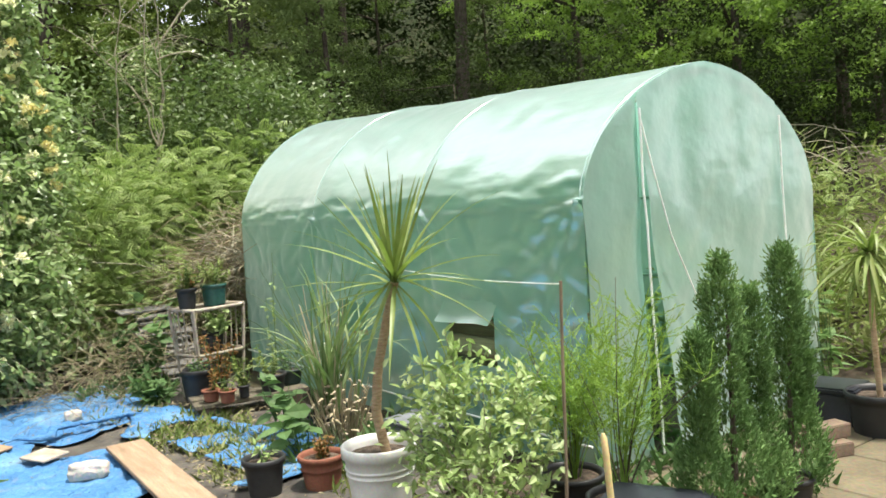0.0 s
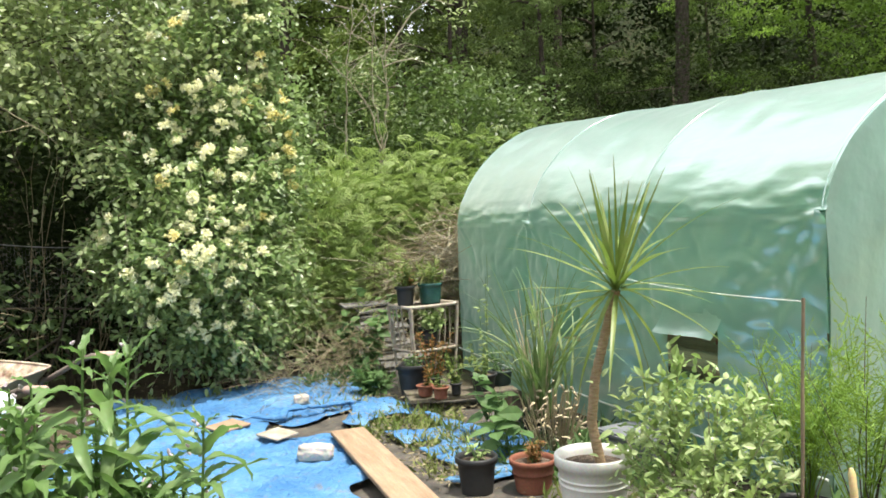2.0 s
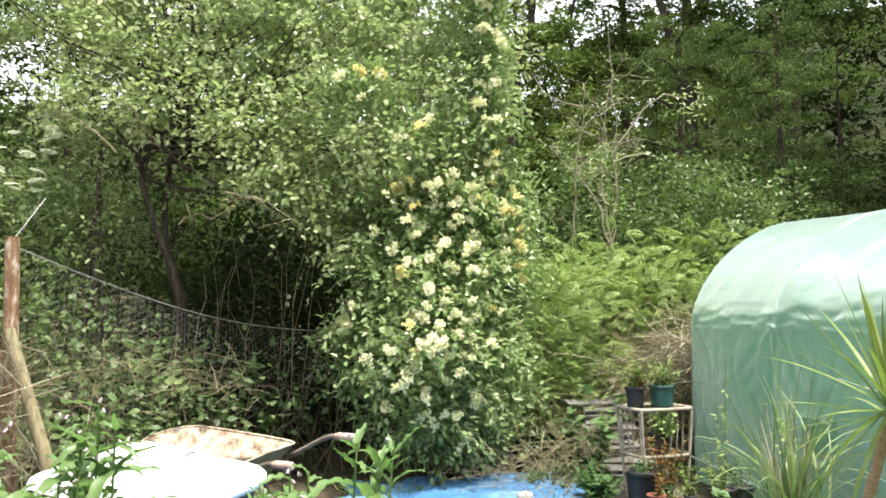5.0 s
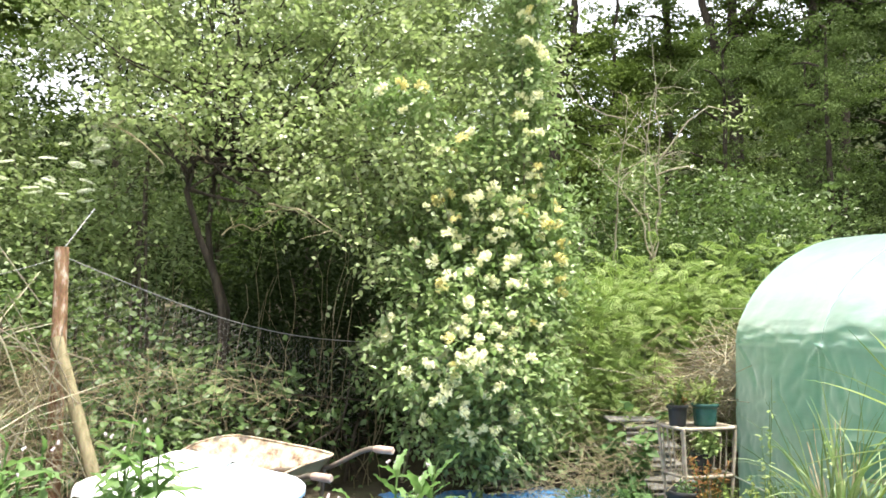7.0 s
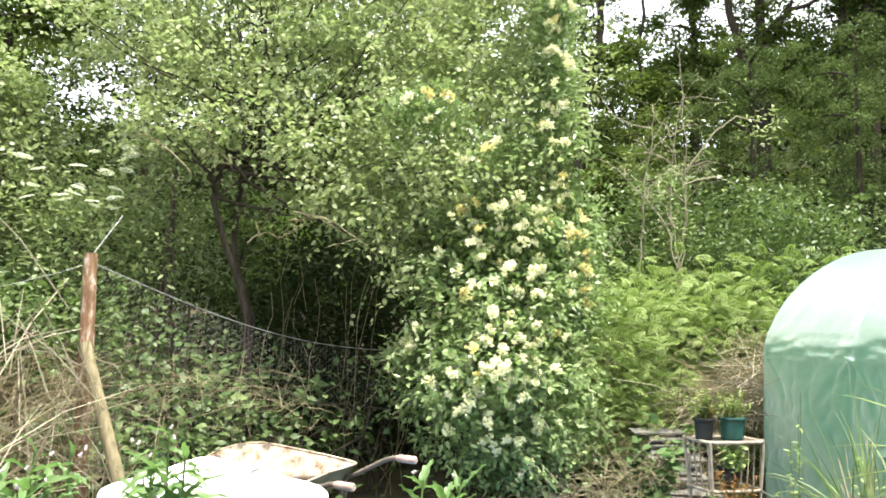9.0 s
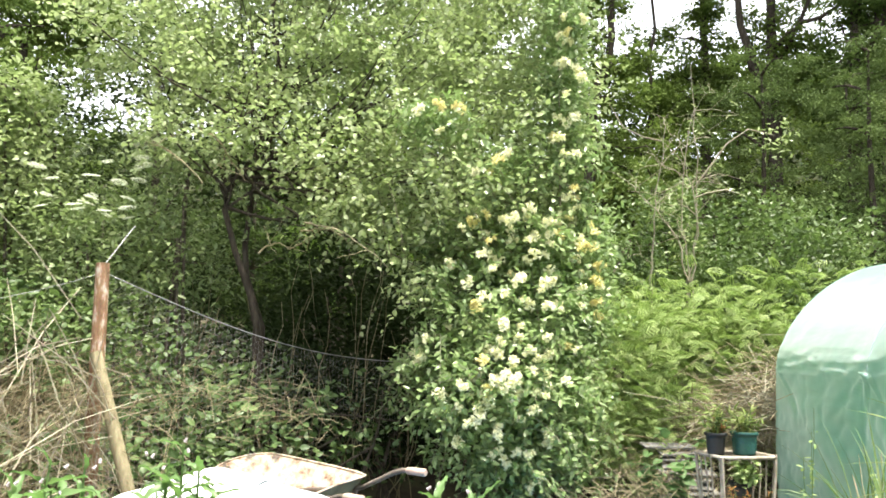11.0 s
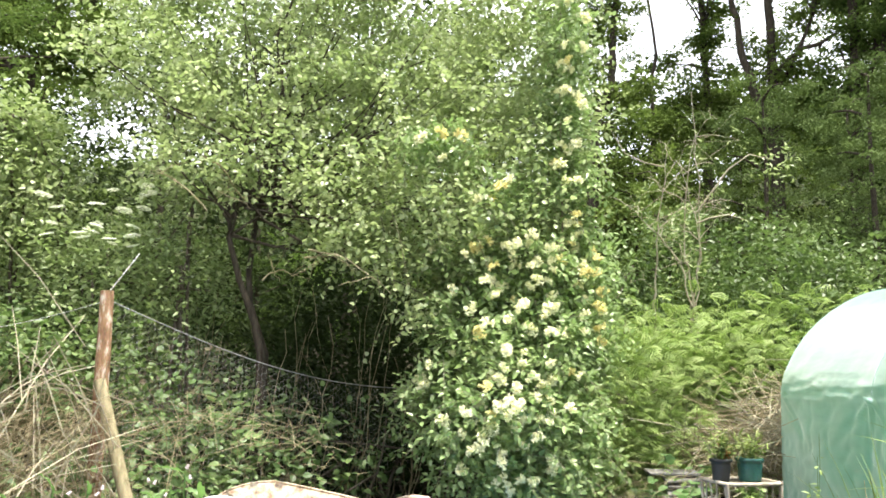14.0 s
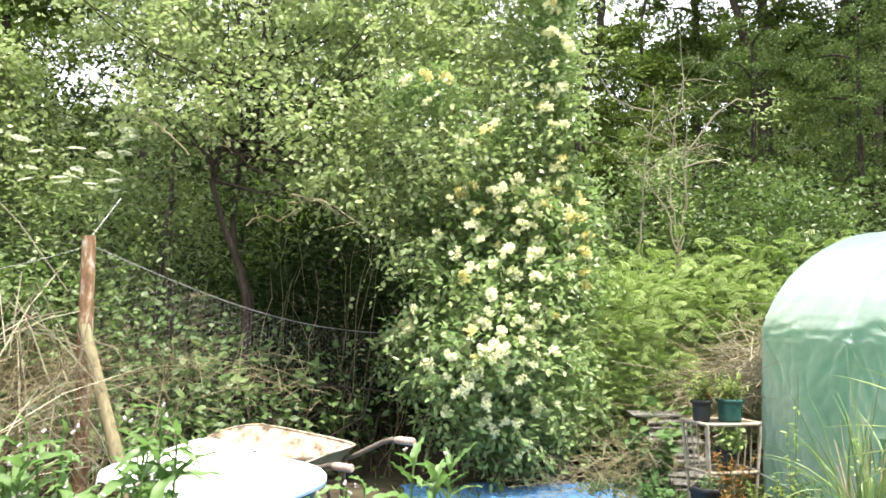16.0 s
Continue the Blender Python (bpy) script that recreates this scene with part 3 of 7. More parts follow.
# ---- woodland ----
def make_tree(name, label, h, r, low, seed, leaf, size, clumps, per, spread, trunk_r=0.16, lean=0.0):
    g = rng_of(seed)
    t = thing(name, label, "tree")
    top = np.array([lean, g.normal(0, 0.3), h * 0.86])
    stem = bent((0, 0, -0.3), top, 9, 0, 0.10, g)
    wood = tube(stem, np.linspace(trunk_r, trunk_r * 0.22, 9), 8)
    spec = []
    for k in range(9):
        q = low + (0.95 - low) * (k + 0.5) / 9
        s = stem[min(8, int(q * 9))]
        a = g.random() * 6.28
        w = r * (0.55 + 0.5 * math.sin(math.pi * min(1, (q - low) / (1 - low) * 0.9 + 0.1))) * g.uniform(0.75, 1.1)
        e = s + np.array([math.cos(a), math.sin(a), 0.35]) * w * 0.7
        wood += tube(bent(s, e, 5, -0.1, 0.06, g), np.linspace(trunk_r * 0.4, 0.02, 5), 6)
        spec.append((tuple(e), (w * 0.75, w * 0.75, w * 0.55)))
        a += 2.4
        spec.append((tuple(s + np.array([math.cos(a), math.sin(a), 0.1]) * w * 0.5), (w * 0.6, w * 0.6, w * 0.5)))
    build("trunk", wood, M["bark_shaded"], t, True)
    p, out, _ = clumped(spec, clumps, per, spread, g, flat=0.45, shell=0.35, rough=0.6)
    d, u = random_dirs(len(p), g)
    d = d + out * 0.5 - [0, 0, 0.25]
    n = len(p)
    build("crown", leaf_blocks(p, d, u, size * g.uniform(0.7, 1.25, n), size * 0.62 * g.uniform(0.8, 1.2, n), 0.2, 0.1), M[leaf], t)
    return t


def place(src, bearing, dist, turn=0.0, scale=1.0, used=[]):
    x, y, _ = polar(bearing, dist)
    m = pose(x, y, ground_height(x, y) - 0.05, 0, 0, turn) @ Matrix.Diagonal((scale, scale, scale, 1))
    if src not in used:
        used.append(src)
        src.matrix_basis = m
        return src
    return copy_thing(src, m)


wood_a = make_tree("woodland_tree", "tall broadleaf tree with dark green leaves at the wood's edge", 12.5, 2.8, 0.12, 11, "leaf_wood", 0.115, 150, 90, 0.205)
wood_b = make_tree("woodland_tree", "slender broadleaf tree with dull grey-green leaves", 11.5, 2.2, 0.10, 12, "leaf_dark", 0.110, 150, 86, 0.19)
wood_c = make_tree("woodland_tree", "tall broadleaf tree with bright yellow-green leaves", 13.0, 3.0, 0.15, 13, "leaf_maple", 0.135, 150, 85, 0.21)
wood_d = make_tree("woodland_tree", "tall dark tree with a bare lower trunk and thin crown", 14.5, 2.6, 0.50, 14, "leaf_mid", 0.11, 110, 120, 0.30, 0.18)
wood_e = make_tree("woodland_tree", "broadleaf tree with mid green leaves behind the yard", 11.0, 2.4, 0.12, 15, "leaf_mid", 0.115, 130, 100, 0.21)
ROWS = (
    (wood_b, -34, 13.5, 0.85), (wood_a, -30.5, 10.5, 0.5), (wood_e, -27, 17, 0.75), (wood_b, -19, 15, 0.72), (wood_a, -12, 16, 0.8), (wood_c, -6, 18, 0.78),
    (wood_e, 1, 16, 0.85), (wood_e, 11, 21, 0.6), (wood_e, 15.5, 16, 0.5), (wood_e, 19.5, 17.5, 0.5), 
    (wood_b, 23, 14.5, 0.62), (wood_b, 28, 16, 0.62), (wood_e, 14.2, 20, 0.62), (wood_a, 33, 19.5, 1.0), (wood_a, 40.5, 21, 1.0), (wood_d, 38.2, 16.5, 1.0), (wood_c, 57, 14.5, 0.85), (wood_c, 63.5, 15.5, 0.95),
    (wood_c, 47, 19, 0.9), (wood_c, 52, 17, 0.85), (wood_a, 55, 24, 1.1), (wood_c, 65, 21, 1.0), (wood_a, 71, 20, 1.0), (wood_b, -33, 18, 1.0), (wood_a, -28, 20.5, 0.95), (wood_a, -37, 20, 1.0), (wood_e, 21.5, 22, 0.7), (wood_d, 30.5, 24, 1.0), (wood_d, 4, 23, 0.85), (wood_b, 29.5, 13.6, 0.62), (wood_e, 12.5, 22, 0.92), (wood_e, 18.2, 23, 1.0), (wood_e, 23.0, 22, 0.98), (wood_b, -41, 15, 1.0),
)
for k, (src, b, d, s) in enumerate(ROWS):
    place(src, b, d, 71 * k, s)


def make_edge_tree(label, boughs, spec, leaf, size, clumps, per, spread, seed):
    """A tree at the wood's edge: trunk and boughs as lines with radii, a crown of uneven lobes with gaps."""
    g = rng_of(seed)
    t = thing("woodland_tree", label, "tree")
    wood = []
    for pts, r0, r1 in boughs:
        q = np.array(pts)
        fine = np.concatenate([np.linspace(a, b, 4)[:-1] for a, b in zip(q[:-1], q[1:])] + [q[-1:]])
        fine[1:-1] += g.normal(0, 0.025, fine[1:-1].shape)
        wood += tube(fine, np.linspace(r0, r1, len(fine)), 9)
    p, out, c = clumped(spec, clumps, per, spread, g, flat=0.55, shell=0.2, rough=0.8, freq=2.2)
    line = np.concatenate([np.array(b[0])[1:] for b in boughs])
    for k in range(60):
        e = c[g.integers(len(c))]
        s = line[np.argmin(np.linalg.norm(line - e, axis=1))]
        wood += tube(bent(s, e, 6, -0.05, 0.08, g), np.linspace(0.03, 0.006, 6), 5, False)
    build("trunk", wood, M["bark_shaded"], t, True)
    d, u = random_dirs(len(p), g)
    n = len(p)
    build("crown", leaf_blocks(p, d + out * 0.4 - [0, 0, 0.2], u, size * g.uniform(0.6, 1.3, n), size * 0.66 * g.uniform(0.8, 1.2, n), 0.2, 0.1), M[leaf], t)


def ball(b, e, d, r, flat=0.85):
    return (sight(b, e, d), (r, r, r * flat))


def foot_at(b, d):
    x, y, _ = polar(b, d)
    return (x, y, ground_height(x, y) - 0.2)


make_edge_tree("tall forked tree with dark trunks and uneven dark green crown", [
    ([foot_at(23.9, 18), sight(23.8, 12, 18), sight(23.8, 17.5, 18), sight(23.7, 20.4, 18), sight(23.7, 24.2, 18), sight(23.5, 34, 18)], 0.16, 0.07),
    ([sight(23.8, 14.5, 18), sight(23.2, 17.6, 17.9), sight(22.4, 19.1, 17.8), sight(21.8, 21.6, 17.7), sight(21.2, 24.5, 17.6), sight(20.2, 33, 17.6)], 0.12, 0.05),
    ([sight(23.7, 19.9, 18), sight(25.2, 21.2, 17.5), sight(26.8, 21.6, 17.2), sight(28.9, 22.6, 17)], 0.06, 0.03),
    ([sight(23.7, 18.4, 18), sight(25.0, 20.6, 17.6), sight(26.4, 23.6, 17.4), sight(27.0, 26, 17.4)], 0.05, 0.025),
], [ball(23.0, 21.7, 18.2, 0.42), ball(24.7, 20.6, 17.8, 0.50), ball(25.6, 19.2, 17.8, 0.55), ball(25.4, 23.0, 17.6, 0.42), ball(22.6, 18.4, 18.2, 0.45), ball(24.4, 17.6, 18, 0.60), ball(20.9, 23.6, 17.7, 0.32), ball(22.9, 16.2, 18.3, 0.60), ball(25.8, 16.6, 18, 0.6), ball(24.6, 22.2, 18, 0.4), ball(26.0, 24.6, 17.5, 0.5),
    ball(23.4, 29, 18, 1.3), ball(21.0, 30, 17.6, 1.2), ball(26.5, 29, 17.5, 1.2)], "leaf_mid", 0.10, 330, 58, 0.15, 16)
make_edge_tree("slim ivy-clad tree with a leafy dark green stem", [
    ([foot_at(19.6, 19), sight(19.5, 12, 19), sight(19.5, 17.6, 19), sight(19.4, 20.7, 19), sight(19.3, 23.3, 19), sight(19.0, 33, 19)], 0.13, 0.05),
], [ball(19.6, 22.8, 19, 0.42), ball(18.7, 22.4, 19, 0.30), ball(19.5, 20.8, 18.9, 0.36), ball(19.2, 18.8, 19, 0.50), ball(20.4, 18.2, 19, 0.45), ball(20.9, 20.3, 19, 0.24), ball(17.0, 18.4, 19, 0.45), ball(17.0, 21.3, 19, 0.32), ball(19.5, 16.4, 19, 0.7), ball(17.4, 16.4, 19, 0.6), ball(20.0, 24.8, 19, 0.5), ball(18.2, 20.6, 19.2, 0.22),
    ball(19.0, 29, 19, 1.2)], "leaf_mid", 0.10, 270, 58, 0.14, 17)
make_edge_tree("leaning tree with a pale lower trunk and mid green crown", [
    ([foot_at(11.4, 17.5), sight(11.5, 10, 17.5), sight(11.5, 14.3, 17.5), sight(11.7, 17.6, 17.5), sight(12.6, 19.5, 17.5), sight(13.0, 21.5, 17.5), sight(13.1, 25.1, 17.5), sight(13.5, 33, 17.5)], 0.15, 0.05),
    ([sight(15.0, 13, 18.5), sight(15.9, 17.0, 18.5), sight(15.6, 19.5, 18.5), sight(16.0, 22.0, 18.5), sight(15.2, 27, 18.5)], 0.055, 0.03),
], [ball(13.2, 23.3, 17.6, 0.50), ball(11.5, 21.2, 17.6, 0.55), ball(15.0, 20.0, 17.4, 0.45), ball(13.4, 19.4, 17.4, 0.50), ball(12.0, 24.8, 17.6, 0.60), ball(14.4, 25.0, 17.6, 0.36), ball(16.4, 17.4, 17.6, 0.50), ball(14.4, 17.4, 17.4, 0.60), ball(12.4, 17.0, 17.8, 0.5), ball(10.2, 18.5, 17.8, 0.6), ball(14.6, 22.0, 17.6, 0.25), ball(10.0, 23.5, 18, 0.7), ball(15.6, 14.8, 17.4, 0.65), ball(13.4, 14.6, 17.4, 0.5), ball(17.8, 14.6, 17.6, 0.65), ball(13.2, 12.0, 17.2, 0.6), ball(16.6, 12.2, 17.4, 0.7),
    ball(13, 29, 17.5, 1.2), ball(16.8, 30, 18, 1.0)], "leaf_mid", 0.09, 380, 62, 0.14, 18)
make_edge_tree("stout dark tree with ivy-hung trunk and dense crown", [
    ([foot_at(28.7, 17), sight(28.7, 12, 17), sight(28.7, 19.1, 17), sight(28.8, 23.5, 17), sight(28.9, 33, 17)], 0.12, 0.08),
    ([sight(28.8, 18, 17), sight(30.2, 20.5, 16.8), sight(31.5, 24, 16.6)], 0.07, 0.03),
], [ball(28.8, 21.2, 16.9, 0.55), ball(27.3, 19.2, 17, 0.48), ball(30.5, 21.0, 17, 0.70), ball(30.2, 23.8, 17, 0.55), ball(28.4, 24.3, 17, 0.45), ball(29.4, 18.2, 16.9, 0.65), ball(27.4, 17.2, 17, 0.60), ball(32.5, 19.5, 17, 0.8), ball(32.5, 23, 17, 0.7), ball(27.6, 15.0, 17, 0.6),
    ball(29, 29, 17, 1.3), ball(32.5, 28, 17, 1.2)], "leaf_wood", 0.10, 330, 62, 0.15, 19)
make_edge_tree("spreading tree with fine dark green foliage over bare limbs", [
    ([foot_at(-27.2, 12.5), sight(-27.4, 12, 12.5), sight(-27.6, 15.8, 12.5), sight(-27.0, 18.4, 12.5), sight(-25.8, 20.5, 12.5), sight(-24.0, 22.6, 12.5)], 0.09, 0.03),
    ([sight(-27.0, 18.2, 12.5), sight(-28.6, 18.4, 12.3), sight(-31.0, 19.0, 12.2)], 0.04, 0.02),
], [ball(-28.4, 20.8, 12.4, 0.50), ball(-25.2, 21.2, 12.4, 0.58), ball(-23.2, 20.3, 12.4, 0.42), ball(-26.2, 19.0, 12.4, 0.34), ball(-30.6, 21.3, 12.4, 0.60), ball(-26.4, 24.0, 12.4, 0.80), ball(-30.4, 24.5, 12.4, 0.8), ball(-22.8, 22.6, 12.4, 0.30), ball(-24.2, 18.4, 12.6, 0.34), ball(-31, 16, 12.8, 0.5)], "leaf_mid", 0.055, 420, 62, 0.10, 20)


def make_far_wood():
    """The depth of the wood: leaf masses with uneven tops behind the single trees."""
    g = rng_of(21)
    spec = []
    # unseen arcs left and right are added to block low sky from the film
    for b in np.arange(-100, 152, 3.6):
        for d, hh in ((27, 0.0), (31, 1.5)):
            x, y, _ = polar(b + g.uniform(-1.5, 1.5), d + g.uniform(-2, 2))
            top = (10.6 if -24 < b < 27 else 12.0) + hh + g.uniform(-1.5, 2.0)
            if -50 < b < -22:
                top = 11.2 + g.uniform(-1, 1.5)
            if 10 < b < 30:
                top = 9.0 + hh + g.uniform(-1.2, 1.2)
            z = 1.5
            while z < top:
                spec.append(((x + g.normal(0, 0.6), y + g.normal(0, 0.6), z + 1.4), (1.9, 1.9, 1.7)))
                z += 2.0
    p, out, _ = clumped(spec, 4300, 62, 0.47, g, flat=0.6, shell=0.3, rough=0.5)
    d, u = random_dirs(len(p), g)
    n = len(p)
    # the wood's inner shade is painted into this leaf colour
    ob = build("far_wood", leaf_blocks(p, d + out * 0.5, u, 0.23 * g.uniform(0.7, 1.3, n), 0.165 * g.uniform(0.8, 1.2, n), 0.2), M["leaf_shaded"])
    tagged(ob, "dense foliage deep in the wood, darkened to stand for shade", "woodland", kind="stuff")


make_far_wood()


def make_bush(name, label, spec, leaf, size, clumps, per, spread, seed, width=0.6, stems=7, cat="bush", rough=0.45, shell=0.4, flat=0.5, oval=False):
    g = rng_of(seed)
    t = thing(name, label, cat)
    p, out, c = clumped(spec, clumps, per, spread, g, shell=shell, rough=rough)
    base = np.mean([s[0] for s in spec], 0)
    wood = []
    for k in range(stems):
        s = spec[g.integers(len(spec))][0]
        near = c[np.linalg.norm(c - np.array(s), axis=1) < 1.2]
        e = near[g.integers(len(near))] if len(near) else np.array(s)
        foot = np.array([s[0] + g.normal(0, 0.2), s[1] + g.normal(0, 0.2), ground_height(s[0], s[1]) - 0.05])
        wood += tube(np.concatenate([bent(foot, s, 4, 0, 0.03, g), bent(s, e, 4, 0, 0.03, g)[1:]]), np.linspace(0.022, 0.005, 7), 5)
    if wood:
        tagged(build("branchwork", wood, M["bark"], t, True), kind="stuff")
    d, u = random_dirs(len(p), g, flat)
    n = len(p)
    fn = oval_blocks if oval else leaf_blocks
    build("foliage", fn(p, d + out * 0.6, u, size * g.uniform(0.6, 1.3, n), size * width * g.uniform(0.8, 1.2, n)), M[leaf], t)
    return t


def low(b, d, z, *r):
    x, y, _ = polar(b, d)
    return ((x, y, z + ground_height(x, y)), r)


# scrub between the yard and the wood
make_bush("scrub_bush", "tangled green scrub below the wood", [low(b, 11.5 + (k % 3) * 0.7, 1.0 + 0.5 * (k % 2), 1.1, 1.1, 1.0) for k, b in enumerate(range(6, 34, 4))], "leaf_bramble", 0.065, 800, 26, 0.17, 31)
make_bush("hazel_bush", "leafy mid green bush with upright shoots", [low(17, 10.6, 1.5, 0.7, 0.8, 0.8), low(20, 10.5, 1.6, 0.6, 0.7, 0.7), low(23.2, 10.2, 1.7, 0.7, 0.6, 0.7), low(25.5, 10.0, 1.5, 0.6, 0.5, 0.6), low(13.5, 10.4, 1.7, 0.6, 0.6, 0.7), ball(14, 7.6, 10.8, 0.55), ball(16.6, 9.2, 11.0, 0.5), ball(19.6, 8.2, 10.8, 0.55), ball(22.8, 9.0, 11, 0.45), ball(25.6, 7.2, 10.6, 0.55), ball(28, 6.6, 10.8, 0.5)], "leaf_hazel", 0.085, 620, 18, 0.115, 32, rough=0.9, shell=0.25)
# next two scrubs: leaf colour darkened in place of real shade
make_bush("scrub_bush", "scrub along the wood's edge, leaves coloured as in shade", [low(b, 13.5 + (k % 2), 1.2 + 0.6 * (k % 3), 1.3, 1.3, 1.2) for k, b in enumerate(range(28, 74, 5))], "leaf_shaded", 0.07, 900, 36, 0.22, 33)
make_bush("scrub_bush", "scrub behind the fruit tree with shade put into its leaf colour", [low(b, 11.5 + (k % 2), 1.0 + 0.7 * (k % 3), 1.3, 1.3, 1.3) for k, b in enumerate(range(-30, 8, 4))], "leaf_shaded", 0.09, 700, 18, 0.18, 34)
make_bush("hedge_bush", "leafy bush with broad fresh green leaves beside the elder", [ball(-28.2, 15.6, 8.7, 0.30), ball(-28.4, 13.4, 8.7, 0.40), ball(-26.5, 14.6, 8.7, 0.30), ball(-25.2, 12.2, 8.7, 0.32), ball(-29.6, 11.0, 8.7, 0.45), ball(-27.0, 10.8, 8.6, 0.42), ball(-30.5, 15.0, 8.8, 0.45), ball(-29.0, 7.5, 8.6, 0.5), ball(-26.0, 8.4, 8.6, 0.4)], "leaf_apple", 0.070, 300, 22, 0.13, 39, oval=True, rough=0.7)
make_bush("grassy_bank", "yellow-green grasses and weeds on a sunny bank", [low(b, 8.6, 0.7 + 0.1 * (k % 2), 0.8, 0.8, 0.7) for k, b in enumerate(range(52, 74, 4))], "leaf_turf", 0.16, 420, 18, 0.16, 35, width=0.16)


make_bush("weed_bank", "tall yellow-green weeds beside the paving", [low(b, 6.6 + 0.5 * (k % 2), 0.35, 0.5, 0.5, 0.45) for k, b in enumerate(range(54, 74, 3))], "leaf_turf", 0.11, 260, 16, 0.14, 38, width=0.3, stems=4, cat="weeds")


def shoots(c, out, n, length, per, g, droop=0.5):
    """Places and ways of leaves along loose shoots that stand out from a plant's surface."""
    k = g.integers(0, len(c), n)
    P, D, lines = [], [], []
    for i in k:
        d = unit(out[i] + g.normal(0, 0.5, 3) + [0, 0, 0.2])
        ln = length * g.uniform(0.5, 1.2)
        s = np.linspace(0, 1, 5)[:, None]
        q = c[i] + d * ln * s - np.array([0, 0, droop * ln]) * s * s
        lines.append(q)
        for j in range(per):
            f = (j + 0.5) / per * 3.99
            a = int(f)
            side = unit(g.normal(0, 1, 3))
            P.append(q[a] + (q[a + 1] - q[a]) * (f - a))
            D.append(unit(q[a + 1] - q[a]) * 0.6 + side)
    return np.array(P), np.array(D), lines


# scrub added to darken the hollow, its shade painted into the leaves
make_bush("shade_scrub", "scrub added under the fruit tree, leaves darkened for the hollow's shade", [low(b, 8.5 + (k % 2) * 0.8, 0.35 + 0.4 * (k % 3), 0.6, 0.6, 0.6) for k, b in enumerate((-14, -12, -10, -8, -6, -4, -2, 0, 2, 4))], "leaf_shaded", 0.08, 620, 16, 0.16, 36, shell=0.1)


# more shade-coloured leaves, added to hide lit soil behind the hollow
make_bush("shade_scrub", "dense added scrub, shade-coloured, at the back of the hollow", [low(b, 9.8 + 0.5 * (k % 2), 0.5 + 0.6 * (k % 3), 0.7, 0.7, 0.7) for k, b in enumerate((-11, -9, -7, -5, -3, -1, 1, 3, 5))], "leaf_shaded", 0.10, 420, 18, 0.17, 37, shell=0.1, stems=3)


# ---- fruit tree ----
def make_fruit_tree():
    g = rng_of(41)
    t = thing("fruit_tree", "old spreading fruit tree with a bent trunk and pale green leaves", "tree")
    stem = np.array([polar(-11.6, 7.65, 0.1), sight(-11.8, 1.2, 7.65), sight(-12.3, 3.3, 7.65), sight(-13.5, 6.2, 7.6), sight(-14.4, 9.1, 7.6), sight(-14.3, 10.7, 7.6), sight(-13.4, 11.8, 7.6), sight(-11.6, 12.3, 7.6), sight(-8.5, 13.6, 7.6), sight(-4.5, 17.0, 7.7)])
    wood = tube(stem, [0.042, 0.037, 0.033, 0.029, 0.026, 0.025, 0.024, 0.022, 0.018, 0.012], 9)
    fork = np.array([polar(-11.6, 7.75, 0.1), sight(-11.5, 1.2, 7.75), sight(-12.7, 4.6, 7.75), sight(-12.9, 6.8, 7.75), sight(-12.6, 10.3, 7.75), sight(-12.4, 11.6, 7.75), sight(-11.5, 15.8, 7.8), sight(-11.0, 18.0, 7.8), sight(-12.0, 23.0, 7.9)])
    wood += tube(fork, [0.042, 0.036, 0.032, 0.028, 0.025, 0.022, 0.019, 0.015, 0.009], 9)
    spec = [
        (sight(-20, 19.5, 8.2), (0.9, 0.8, 0.5)), (sight(-14, 18.5, 8.0), (0.9, 0.9, 0.6)), (sight(-7.5, 19.0, 7.9), (0.9, 0.95, 0.7)), (sight(-1, 18.0, 7.7), (0.9, 0.95, 0.75)), (sight(5, 18.5, 7.6), (0.8, 0.8, 0.75)),
        (sight(-21, 24.5, 8.6), (0.7, 0.6, 0.45)), (sight(-15, 26, 8.4), (1.0, 1.0, 0.7)), (sight(-8, 26.5, 8.2), (1.0, 1.0, 0.75)), (sight(-1, 26, 8.0), (1.0, 1.0, 0.8)), (sight(6, 26, 7.8), (0.9, 0.8, 0.8)), (sight(-5, 32, 8.2), (1.2, 1.4, 0.6)),
        (sight(-17.5, 13.5, 7.9), (0.7, 0.55, 0.36)), (sight(-10, 13.8, 7.4), (0.8, 0.75, 0.42)), (sight(-4.5, 12.0, 7.3), (0.75, 0.75, 0.48)), (sight(1, 11.5, 7.2), (0.7, 0.7, 0.5)), (sight(6.5, 12.5, 7.2), (0.6, 0.55, 0.5)),
        (sight(-3.0, 7.8, 7.1), (0.45, 0.45, 0.28)), (sight(0.2, 6.0, 7.0), (0.4, 0.4, 0.36)), (sight(-6.0, 8.8, 6.9), (0.4, 0.5, 0.2)), (sight(9.0, 14.5, 7.5), (0.35, 0.3, 0.5)), (sight(-6.5, 9.6, 7.4), (0.45, 0.5, 0.2)),
        (sight(8.6, 20, 7.5), (0.5, 0.42, 0.7)), (sight(8.8, 26.5, 7.6), (0.5, 0.42, 0.7)), (sight(-12, 21, 9.6), (1.3, 1.5, 1.0)), (sight(-3, 21, 9.6), (1.3, 1.5, 1.0)), (sight(5, 20, 9.4), (1.1, 1.1, 1.1)),
    ]
    p, out, c = clumped(spec, 2000, 25, 0.135, g, flat=0.6, shell=0.35, rough=0.75, freq=1.7)
    for k in range(70):
        line = stem if k % 2 else fork
        i = g.integers(4, len(line) - 1)
        s = line[i] + (line[i + 1] - line[i]) * g.random()
        near = c[np.linalg.norm(c - s, axis=1) < 3.0]
        e = near[g.integers(len(near))]
        wood += tube(bent(s, e, 8, 0.10, 0.06, g), np.linspace(0.015, 0.003, 8), 5, False)
    build("trunk", wood, M["bark_shaded"], t, True)
    dead = []
